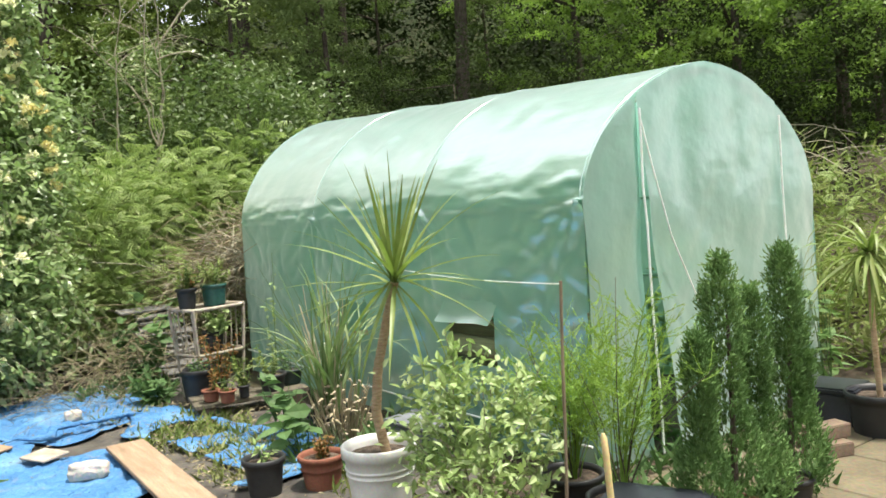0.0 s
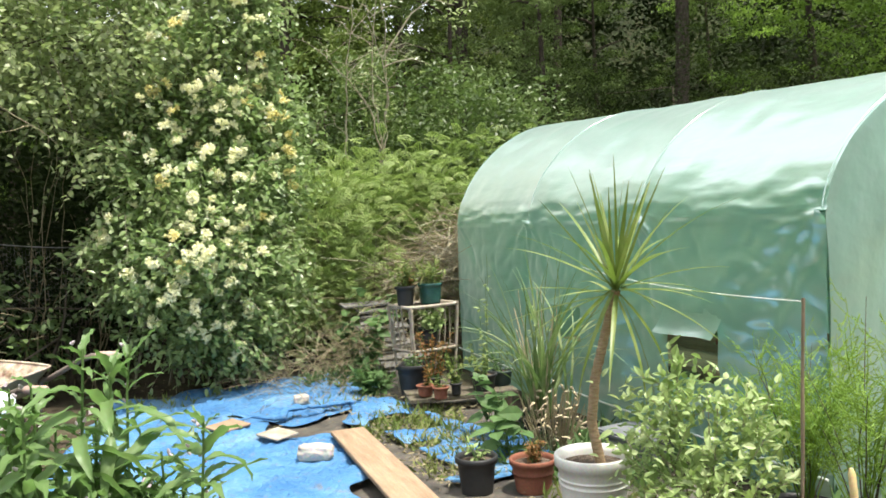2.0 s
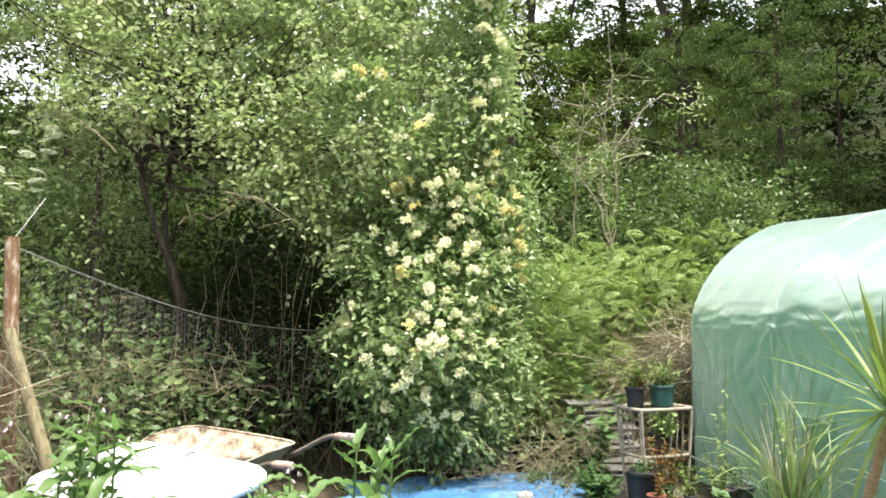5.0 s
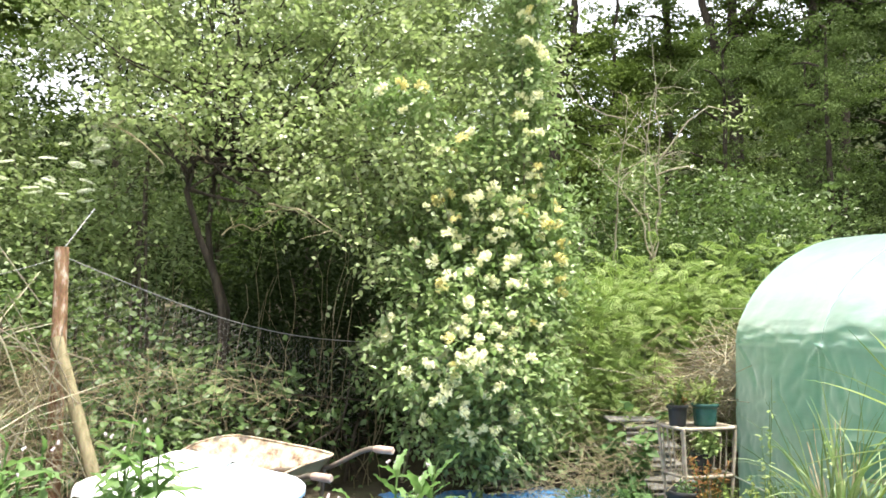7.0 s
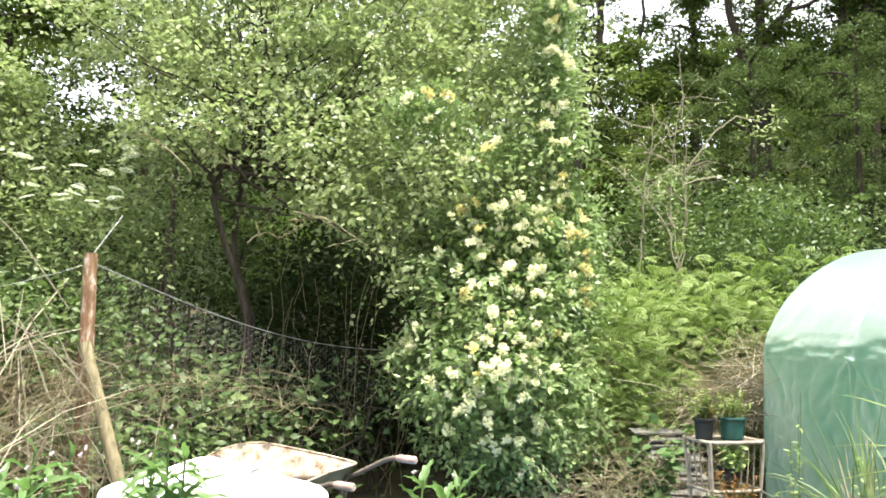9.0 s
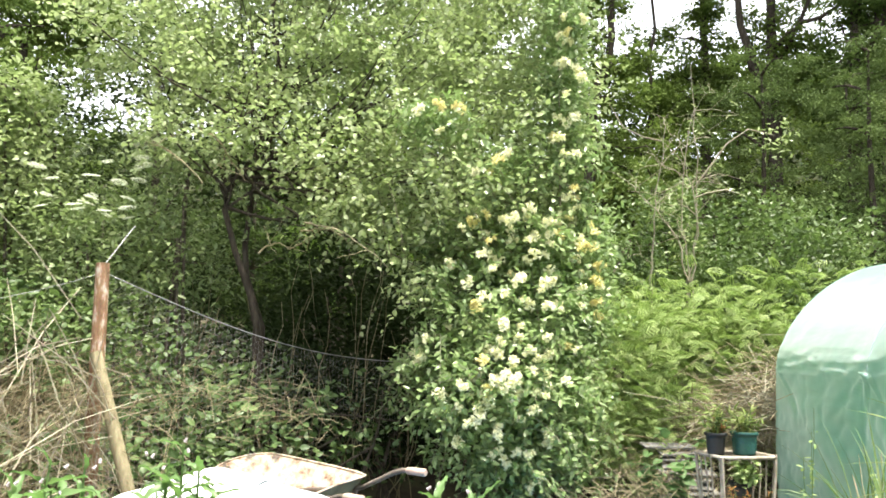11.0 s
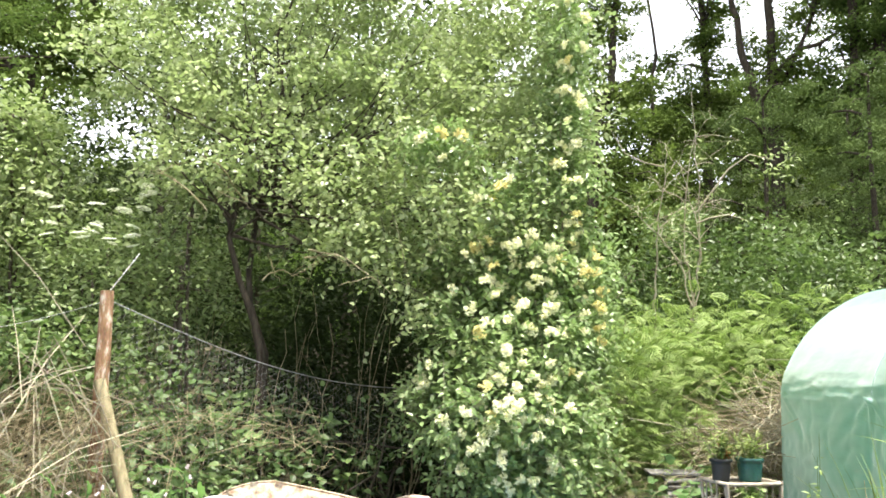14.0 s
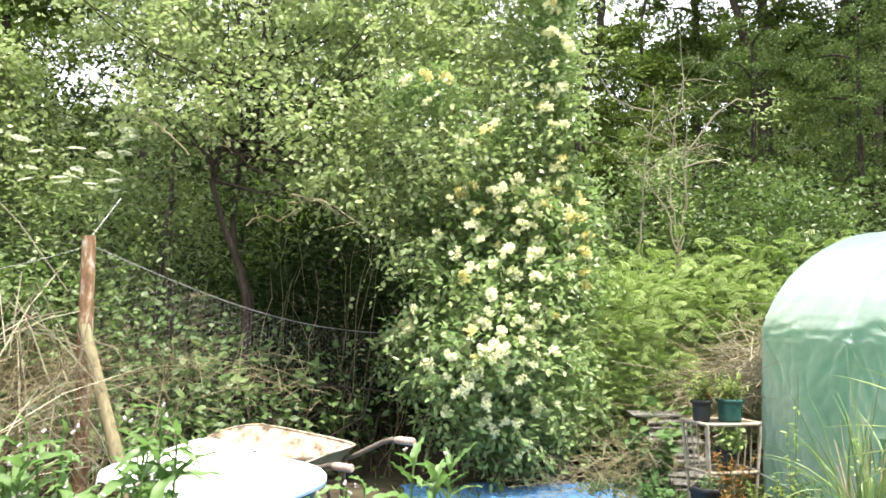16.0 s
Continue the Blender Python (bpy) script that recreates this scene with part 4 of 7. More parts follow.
    for a, b in ((sight(-9.0, 8.6, 6.9), sight(-3.4, 6.0, 6.8)), (sight(-9.2, 8.0, 6.9), sight(-6.8, 7.6, 6.9)), (sight(-12.0, 6.3, 7.2), sight(-9.4, 7.0, 7.1)), (sight(-16.5, 14.5, 7.2), sight(-12.8, 10.8, 7.3)), (sight(-16, 10.8, 7.2), sight(-20, 13.0, 7.2))):
        q = bent(a, b, 14, -0.06, 0.016, g)
        dead += tube(q, np.linspace(0.009, 0.003, 14), 5)
        for k in range(5):
            f = q[g.integers(3, 13)]
            dead += tube(bent(f, f + g.normal(0, 0.16, 3), 5, 0, 0.02, g), np.linspace(0.004, 0.0015, 5), 4, False)
    # old stems that hang and stand in the hollow under the crown
    for k in range(80):
        b0, d0 = g.uniform(-20, -0.5), g.uniform(7.2, 9.0)
        foot = polar(b0, d0)
        h = g.uniform(0.5, 2.2)
        z0 = ground_height(foot[0], foot[1])
        lean_ = g.normal(0, 0.38, 2)
        dead += tube(bent((foot[0], foot[1], z0), (foot[0] + lean_[0], foot[1] + lean_[1], z0 + h), 9, 0, 0.06, g), np.linspace(0.005, 0.002, 9), 4, False)
    tagged(build("dead_twig_tangle", dead, M["leaf_dry"], t, True, "bare pale twigs"), kind="stuff")
    d, u = random_dirs(len(p), g, 0.6)
    u = u - out * [0, 0, 0.4]
    n = len(p)
    sp, sd, sl = shoots(c, out.reshape(len(c), -1, 3)[:, 0], 620, 0.55, 14, g, 0.7)
    tagged(build("twiglet_mass", [b for q in sl for b in tube(q, np.linspace(0.004, 0.0015, 5), 3, False)], M["bark"], t), kind="stuff")
    p, d, out = np.concatenate([p, sp]), np.concatenate([d, sd]), np.concatenate([out, sd * 0])
    u = np.concatenate([u, unit(g.normal(0, 0.5, sp.shape) + [0, 0, 1.0])])
    n = len(p)
    build("crown", oval_blocks(p, d + out * 0.4 - [0, 0, 0.2], u, 0.062 * g.uniform(0.5, 1.3, n), 0.046 * g.uniform(0.8, 1.2, n)), M["leaf_apple"], t)


make_fruit_tree()


# ---- honeysuckle ----
def flower_blocks(g, n, size):
    """A head of curved thin trumpets."""
    out = []
    for k in range(n):
        a, e = g.random() * 6.28, g.uniform(-0.2, 1.2)
        d = np.array([math.cos(a) * math.cos(e), math.sin(a) * math.cos(e), math.sin(e)])
        s = size * g.uniform(0.7, 1.1)
        q = np.array([d * s * 0.05, d * s * 0.35, d * s * 0.62 + [0, 0, 0.02 * s]])
        out += tube(q, [0.035 * s, 0.055 * s, 0.10 * s], 4, False)
        sd = unit(np.cross(d, [0, 0, 1.0]) + 1e-6)
        tipc = q[-1]
        P = np.repeat(tipc[None], 3, 0)
        D = np.stack([d + sd * 0.8, d - sd * 0.8, d * 0.6 - np.array([0, 0, 0.9])])
        out += leaf_blocks(P, D, np.repeat((d + [0, 0, 0.6])[None], 3, 0), s * 0.40, s * 0.26, 0.1, 0.4)
    return out


def make_honeysuckle():
    g = rng_of(51)
    t = thing("honeysuckle", "big honeysuckle covered in cream and yellow flower heads", "climbing plant")
    spec = [
        (sight(4.8, -6.4, 6.8), (0.45, 0.45, 0.42)), (sight(7.6, -6.8, 7.05), (0.45, 0.45, 0.45)), (sight(1.4, -2.2, 6.95), (0.38, 0.40, 0.42)), (sight(5.0, -2.2, 6.7), (0.55, 0.58, 0.55)), (sight(9.2, -3.4, 7.15), (0.45, 0.38, 0.55)),
        (sight(3.3, 3.0, 6.95), (0.5, 0.52, 0.46)), (sight(8.0, 2.4, 7.1), (0.5, 0.48, 0.5)), (sight(11.0, 3.0, 7.5), (0.3, 0.24, 0.5)), (sight(6.4, 7.0, 7.2), (0.45, 0.5, 0.36)), (sight(10.4, 8.0, 7.4), (0.32, 0.30, 0.42)), (sight(2.4, 7.4, 7.2), (0.38, 0.42, 0.24)),
        (sight(9.4, 14.0, 7.2), (0.24, 0.20, 0.40)), (sight(9.5, 19.0, 7.1), (0.2, 0.16, 0.45)), (sight(9.4, 24.0, 7.0), (0.18, 0.15, 0.40)), (sight(4.6, 13.0, 6.9), (0.2, 0.2, 0.16)), (sight(0.0, 16.0, 6.9), (0.2, 0.3, 0.16)),
    ]
    p, out, c = clumped(spec, 1500, 17, 0.10, g, flat=0.7, shell=0.5, rough=0.5, freq=2.2)
    d, u = random_dirs(len(p), g, 0.7)
    sp, sd, sl = shoots(c, out.reshape(len(c), -1, 3)[:, 0], 520, 0.42, 12, g, 0.5)
    tagged(build("shoot_mass", [b for q in sl for b in tube(q, np.linspace(0.003, 0.001, 5), 3, False)], M["twig"], t), kind="stuff")
    p, d, out = np.concatenate([p, sp]), np.concatenate([d, sd]), np.concatenate([out, sd * 0])
    u = np.concatenate([u, unit(g.normal(0, 0.5, sp.shape) + [0, 0, 1.0])])
    n = len(p)
    build("foliage", oval_blocks(p, d + out * 0.7, u + out * 0.6, 0.070 * g.uniform(0.5, 1.3, n), 0.036 * g.uniform(0.8, 1.2, n)), M["leaf_honey"], t)
    wood = []
    x0, y0, _ = polar(6.5, 7.6)
    for k in range(18):
        e = c[g.integers(len(c))]
        wood += tube(bent((x0 + g.normal(0, 0.2), y0 + g.normal(0, 0.3), -0.02), e, 7, -0.1, 0.05, g), np.linspace(0.013, 0.003, 7), 4, False)
    tagged(build("branchwork", wood, M["twig"], t, True), kind="stuff")
    heads = []
    for k in range(6):
        mat = (M["petal_cream"], M["petal_cream"], M["petal_cream"], M["petal_cream"], M["petal_yellow"], M["petal_yellow"])[k]
        heads.append((flower_blocks(g, 22, 0.064), mat))
    data = [None] * 6
    # flower heads gather in drifts on the outer leaves: bearing, height angle, spread of both, number, share of old yellow ones
    level = np.hypot(c[:, 0] - EYE[0], c[:, 1] - EYE[1])
    cb = np.degrees(np.arctan2(c[:, 1] - EYE[1], EYE[0] - c[:, 0]))
    ce = np.degrees(np.arctan2(c[:, 2] - 1.37, level))
    drifts = ((5.2, -1.4, 1.5, 1.2, 34, 0.15), (4.2, -4.8, 1.9, 1.5, 32, 0.05), (0.6, -5.4, 0.9, 1.2, 8, 0.0), (-1.4, -5.6, 0.4, 0.3, 2, 0.0), (6.9, 4.2, 1.3, 1.5, 28, 0.2), (3.7, 4.7, 0.7, 1.0, 9, 0.2), (0.0, 4.2, 0.7, 0.6, 3, 0.0), (4.0, 8.6, 1.9, 0.5, 9, 0.2),
              (7.2, 8.3, 0.9, 0.8, 12, 0.4), (10.0, 9.3, 0.6, 1.0, 15, 0.9), (11.6, 4.6, 0.5, 1.5, 18, 0.9), (8.0, -0.4, 0.8, 1.0, 11, 0.2), (4.8, 13.2, 0.6, 0.6, 5, 0.4), (9.2, 19.0, 0.5, 2.2, 16, 0.5), (9.4, 14.5, 0.5, 1.5, 6, 0.5), (-0.2, 0.2, 0.6, 0.8, 4, 0.0), (5.2, -8.2, 1.8, 0.6, 6, 0.0), (0.0, 16.0, 0.8, 0.6, 4, 0.6), (9.4, 24.5, 0.6, 1.4, 8, 0.6))
    taken = []
    for b0, e0, sb, se, m, old in drifts:
        for k in range(int(m * 1.25)):
            b, e = g.normal(b0, sb * 1.2), g.normal(e0, se * 1.15)
            near = np.nonzero(np.hypot(cb - b, ce - e) < 0.75)[0]
            if len(near) == 0:
                continue
            i = near[np.argmin(level[near])]
            q = c[i] + unit(np.array([EYE[0] - c[i, 0], EYE[1] - c[i, 1], 1.37 - c[i, 2] + 1.5])) * 0.21 + g.normal(0, 0.03, 3)
            if taken and np.min(np.linalg.norm(np.array(taken) - q, axis=1)) < 0.08:
                continue
            taken.append(q)
            j = int(g.integers(3, 6)) if g.random() < old else int(g.integers(0, 4))
            if data[j] is None:
                o = build("flower_head", heads[j][0], heads[j][1], t)
                data[j] = o.data
            else:
                o = new("flower_head", data[j])
                o.parent = t
            s = g.uniform(0.75, 1.25)
            o.matrix_basis = pose(*q, g.uniform(-40, 40), g.uniform(10, 70), g.uniform(0, 360)) @ Matrix.Diagonal((s, s, s, 1))


make_honeysuckle()


# ---- bracken and ferns ----
def frond_blocks(length, g, pairs=16, arch_=0.5):
    """A bracken frond that grows along +x and arches over."""
    s = np.linspace(0, 1, pairs + 4)
    mid = np.stack([length * s * (1 - 0.15 * arch_ * s), 0 * s, length * (0.75 * s - arch_ * s * s)], -1)
    out = tube(mid, np.linspace(0.004, 0.001, len(mid)), 3, False)
    P, D, U, L, W = [], [], [], [], []
    for k in range(3, len(mid) - 1):
        q = s[k]
        ln = length * 0.30 * (1 - q) ** 0.8 * min(1, (q + 0.1) * 2.6) + 0.02
        fwd = unit(mid[k + 1] - mid[k])
        for sg in (-1, 1):
            dirn = unit(np.array([0.45 * fwd[0], sg * 1.0, 0.45 * fwd[2] - 0.12]))
            m = max(2, int(ln / 0.021))
            for j in range(m):
                r = (j + 0.6) / m
                for s2 in (-1, 1):
                    P.append(mid[k] + dirn * ln * r + [0, 0, -0.04 * r * ln])
                    D.append(dirn * 0.5 + fwd * s2)
                    U.append([0, 0, 1])
                    L.append(ln * 0.24 * (1 - 0.7 * r) + 0.012)
                    W.append(0.011)
    return out + leaf_blocks(np.array(P), np.array(D), np.array(U, float), np.array(L), np.array(W), 0.1, 0.1)


def make_fern(seed, size=0.175):
    g = rng_of(seed)
    t = thing("bracken_fern", "bright green bracken with arching fronds", "fern", group="bracken behind the yard")
    first, mass = None, []
    for k in range(84):
        m = pose(g.normal(0, 0.28), g.normal(0, 0.28), g.uniform(0.05, 1.75), g.uniform(-35, 35), g.uniform(-40, 20), 47 * k + g.uniform(-20, 20))
        if k < 12:
            if first is None:
                o = build("frond", frond_blocks(size, g, 13), M["leaf_bracken"], t)
                first = o.data
            else:
                o = new("frond", first)
                o.parent = t
            o.matrix_basis = m
        else:
            r, q = np.array(m.to_3x3()), np.array(m.translation)
            mass += [(np.asarray(v) @ r.T + q, f) for v, f in frond_blocks(size * g.uniform(0.7, 1.1), g, 11)]
    tagged(build("frond_mass", mass, M["leaf_bracken"], t), kind="stuff")
    return t


fern_a, fern_b = make_fern(61), make_fern(62)
g = rng_of(63)
for k in range(62):
    b = g.uniform(10.5, 28)
    place((fern_a, fern_b)[k % 2], b, g.uniform(8.6 if b > 16.5 else 7.8, 9.7), g.uniform(0, 360), g.uniform(0.85, 1.2))
for k in range(9):
    place((fern_a, fern_b)[k % 2], g.uniform(11.5, 18.0), g.uniform(7.5, 8.1), g.uniform(0, 360), g.uniform(0.5, 0.72))
for k in range(8):
    place((fern_a, fern_b)[k % 2], g.uniform(53, 72), g.uniform(7.6, 10.5), g.uniform(0, 360), g.uniform(0.6, 1.0))


# ---- dead bush ----
def make_dead_tree():
    g = rng_of(71)
    t = thing("dead_shrub", "half-dead pale shrub with bare forked stems and few leaves", "shrub")
    wood, tips = [], []
    stems = (((15.5, 3.0), (15.5, 6.7), (15.9, 11.0), (16.5, 15.6)), ((17.9, 2.5), (17.9, 5.4), (17.4, 10.6), (18.4, 16.6)), ((17.9, 2.5), (18.0, 5.4), (18.6, 10.5), (17.3, 14.9)), ((18.2, 2.5), (18.3, 6.0), (18.6, 12.0), (18.2, 19.5)), ((18.0, 5.0), (17.0, 8.5), (15.2, 10.5), (14.4, 11.5)))
    for j, way in enumerate(stems):
        w = np.array([sight(b, e, 9.6) for b, e in way])
        s = np.linspace(0, 1, 16)
        p = np.stack([np.interp(s, np.linspace(0, 1, 4), w[:, i]) for i in range(3)], -1)
        p[1:-1] += g.normal(0, 0.018, (14, 3))
        wood += tube(p, np.linspace(0.016 if j < 2 else 0.011, 0.004, 16), 6)
        for k in range(8):
            s = p[g.integers(4, 16)]
            e = s + g.normal(0, 1, 3) * [0.25, 0.30, 0.12] + [0, 0, 0.20]
            q = bent(s, e, 7, -0.06, 0.03, g)
            wood += tube(q, np.linspace(0.0052, 0.0015, 7), 4, False)
            for m in range(3):
                f = q[g.integers(2, 7)]
                wood += tube(bent(f, f + g.normal(0, 0.14, 3) + [0, 0, 0.06], 4, 0, 0.02, g), np.linspace(0.003, 0.001, 4), 3, False)
            if k % 2:
                tips.append(q[-1])
    for way, n in ((((18.4, 10.7), (19.2, 11.0), (20.4, 11.2), (21.5, 10.8)), 1), (((18.6, 11.7), (20.5, 14.2), (21.9, 15.1), (23.5, 14.6)), 6), (((16.2, 14.6), (15.0, 14.9), (13.6, 15.6), (12.6, 17.2)), 1)):
        q = np.array([sight(b, e, 9.5) for b, e in way])
        wood += tube(q, [0.012, 0.010, 0.008, 0.004], 5)
        tips += [q[-1] + g.normal(0, 0.08, 3) for _ in range(n)]
    tagged(build("branchwork", wood, M["twig"], t, True), kind="stuff")
    c = np.repeat(np.array(tips), 11, 0)
    p = c + g.normal(0, 0.10, c.shape)
    d, u = random_dirs(len(p), g)
    build("foliage", leaf_blocks(p, d, u, 0.075, 0.03), M["leaf_apple"], t)


make_dead_tree()


# ---- plants of the bank ----
def make_bramble_bank():
    g = rng_of(81)
    t = thing("bramble_bank", "brambles and ivy with dead bracken behind the wire fence", "undergrowth")
    spec = []
    for b in np.arange(-36, -1, 2.2):
        for d, zz in ((6.6, 0.35), (7.4, 0.75), (8.4, 1.1)):
            if b > -9:
                continue
            d = d + 0.35 if b > -17 and d < 7 else d
            hi = 0.85 if b > -14 else 1.05
            zz = zz + 0.25 if d < 8 and b > -17 else zz
            spec.append(low(b + g.uniform(-1, 1), d + g.uniform(-0.3, 0.3), zz * hi + g.uniform(-0.1, 0.15), 0.45, 0.45, 0.42))
    p, out, c = clumped(spec, 780, 10, 0.13, g, flat=0.6, shell=0.3, rough=0.8, freq=2.0)
    d, u = random_dirs(len(p), g, 0.6)
    n = len(p)
    build("foliage", oval_blocks(p, d + out * 0.4 + [0.4, 0, 0], u + [0.5, 0, 0], 0.076 * g.uniform(0.3, 1.35, n), 0.060 * g.uniform(0.8, 1.2, n)), M["leaf_bramble"], t)
    P, D, L = [], [], []
    for k in range(2000):
        b = g.uniform(-36, -21) if k % 5 < 4 else g.uniform(-24, -7.5)
        dist = g.uniform(6.6, 8.0) if b > -17 else g.uniform(5.6, 7.8)
        x, y, _ = polar(b, dist)
        z = ground_height(x, y)
        hi = 1.1
        P.append((x, y, z + g.uniform(0.0, hi)))
        D.append(g.normal(0, 1, 3) * [0.6, 0.9, 0.9] + [0.1, -0.1, 0.35] if b > -23 else g.normal(0, 0.45, 3) + [0.0, 0.7, 0.75])
        L.append(g.uniform(0.25, 0.75) if b > -23 else g.uniform(0.4, 1.1))
    P, D, L = np.array(P), unit(np.array(D)), np.array(L)
    blocks = []
    for q, dd, ll in zip(P, D, L):
        blocks += tube(np.array([q - dd * ll / 2, q + [0, 0, 0.04 * ll], q + dd * ll / 2 - [0, 0, 0.05]]), [0.0024, 0.0021, 0.0010], 3, False)
    tagged(build("dead_stem_tangle", blocks, M["leaf_dry"], t, label="straw-coloured dead stems"), kind="stuff")


make_bramble_bank()


def straw(name, label, places, n, seed, spread, lmin, lmax, r=0.0025, mat="leaf_dry", up=0.3):
    g = rng_of(seed)
    blocks = []
    for k in range(n):
        q = np.array(places[g.integers(len(places))]) + g.normal(0, 1, 3) * spread
        dd = unit(g.normal(0, 1, 3) * [1, 1, 0.5] + [0, 0, up])
        ll = g.uniform(lmin, lmax)
        q[2] = max(q[2], 0.02 + ground_height(q[0], q[1]))
        blocks += tube(np.array([q - dd * ll / 2, q + [0, 0, 0.06 * ll], q + dd * ll / 2]), [r, r, r * 0.5], 3, False)
    return tagged(build(name, blocks, M[mat]), label, "dead stems", kind="stuff")


straw("dead_brush", "pile of dry brown twigs and dead bracken", [polar(b, d, z) for b, d, z in ((19.5, 7.7, 0.65), (21.0, 7.9, 0.85), (22.5, 7.9, 1.0), (24.0, 8.0, 1.1), (25.5, 8.0, 1.15), (23.0, 7.8, 0.75), (25.0, 7.8, 0.85))], 900, 82, (0.18, 0.22, 0.15), 0.3, 0.95, 0.0032, "leaf_dry", 0.1)
straw("dead_brush", "brown dead stems under the honeysuckle", [(-3.7, -1.3, 0.25), (-3.9, -1.0, 0.3), (-3.6, -1.6, 0.15), (-4.1, -0.9, 0.4)], 620, 83, (0.26, 0.25, 0.13), 0.12, 0.38, 0.0018)
straw("dead_brush", "fallen grey branches on the sunny bank", [polar(56, 9, 1.5), polar(59, 9, 1.6), polar(62, 9.2, 1.5)], 60, 84, (0.5, 0.4, 0.15), 0.3, 0.9, 0.0045, "twig")


straw("dead_brush", "pale dead canes leaning against the wire fence", [polar(b, d, 0.75 + 0.1 * k) for k, (b, d) in enumerate(((-24, 5.9), (-26, 5.8), (-28, 5.9), (-30, 6.0), (-32, 6.1)))], 110, 87, (0.25, 0.25, 0.3), 0.5, 1.2, 0.0045, "twig", 0.9)


straw("dead_brush", "brown thatch of dead stems among the brambles", [sight(b, e, 6.3) for b, e in ((-18.5, -2.6), (-17, -3.4), (-15.5, -3.0), (-14.5, -3.8), (-13, -3.6), (-12, -4.6), (-10.5, -5.0), (-9, -5.6), (-16, -5.2), (-19.5, -4.2))], 100, 91, (0.15, 0.22, 0.10), 0.12, 0.42, 0.0018, "leaf_dry", 0.1)


straw("dead_brush", "loose pale dead twigs over the brush pile", [polar(b, d, z) for b, d, z in ((20.5, 7.55, 0.8), (22.5, 7.6, 1.0), (24.5, 7.65, 1.15), (25.5, 7.6, 0.95))], 260, 89, (0.12, 0.22, 0.14), 0.3, 0.9, 0.0034, "twig", 0.1)


def make_elder():
    g = rng_of(85)
    spec = [((-5.3, -6.2, 2.1), (0.9, 0.8, 0.75)), ((-5.0, -6.1, 2.2), (0.62, 0.75, 0.5)), ((-5.2, -5.2, 2.2), (0.5, 0.5, 0.5)), ((-5.0, -5.7, 1.6), (0.7, 0.6, 0.6)), ((-5.6, -7.0, 2.2), (0.9, 0.9, 0.9)), ((-5.2, -6.9, 1.6), (0.9, 0.8, 0.7)), ball(-18.6, 9.6, 7.9, 0.34), ball(-20.0, 7.4, 7.8, 0.32), ball(-17.2, 7.0, 7.9, 0.30), ball(-18.6, 5.0, 7.8, 0.26), ball(-17.0, 11.0, 7.9, 0.25)]
    t = make_bush("elder_bush", "elder bush with flat white flower heads", spec, "leaf_elder", 0.070, 720, 16, 0.12, 86, width=0.5, oval=True)
    first = None
    for k in range(20):
        b, e = g.normal(-23.0, 1.9), g.normal(9.4, 1.2)
        m = pose(*sight(b, e, g.uniform(7.35, 7.6)), g.uniform(-12, 12), g.uniform(4, 18), g.uniform(0, 360)) @ Matrix.Diagonal([g.uniform(0.50, 0.90)] * 3 + [1])
        if first is None:
            n = 260
            r, a = 0.085 * np.sqrt(g.random(n)), g.random(n) * 6.28
            P = np.stack([r * np.cos(a), r * np.sin(a), 0.012 - 1.2 * r * r + g.normal(0, 0.003, n)], -1)
            d, u = random_dirs(n, g, 0.1)
            o = build("flower_head", leaf_blocks(P, d, u, 0.014, 0.012), M["petal_white"], t)
            first = o.data
        else:
            o = new("flower_head", first)
            o.parent = t
        o.matrix_basis = m


make_elder()
make_bush("bramble_bush", "pale grey-green bramble bush behind the fence post", [low(b, 6.9 + 0.3 * (k % 2), 1.05 + 0.12 * (k % 3), 0.5, 0.42, 0.40) for k, b in enumerate((-31, -29, -27, -25, -23, -21))], "leaf_hazel", 0.062, 200, 13, 0.13, 88, width=0.72, oval=True, cat="bramble")


make_bush("ivy_patch", "sparse dark ivy and brambles in the shaded hollow", [low(b, 7.3 + 0.25 * (k % 2), 0.35 + 0.2 * (k % 3), 0.4, 0.4, 0.35) for k, b in enumerate((-9.5, -8, -6.5, -5, -3.5, -2))], "leaf_bramble", 0.075, 75, 8, 0.16, 90, width=0.75, oval=True, stems=4, cat="ivy")


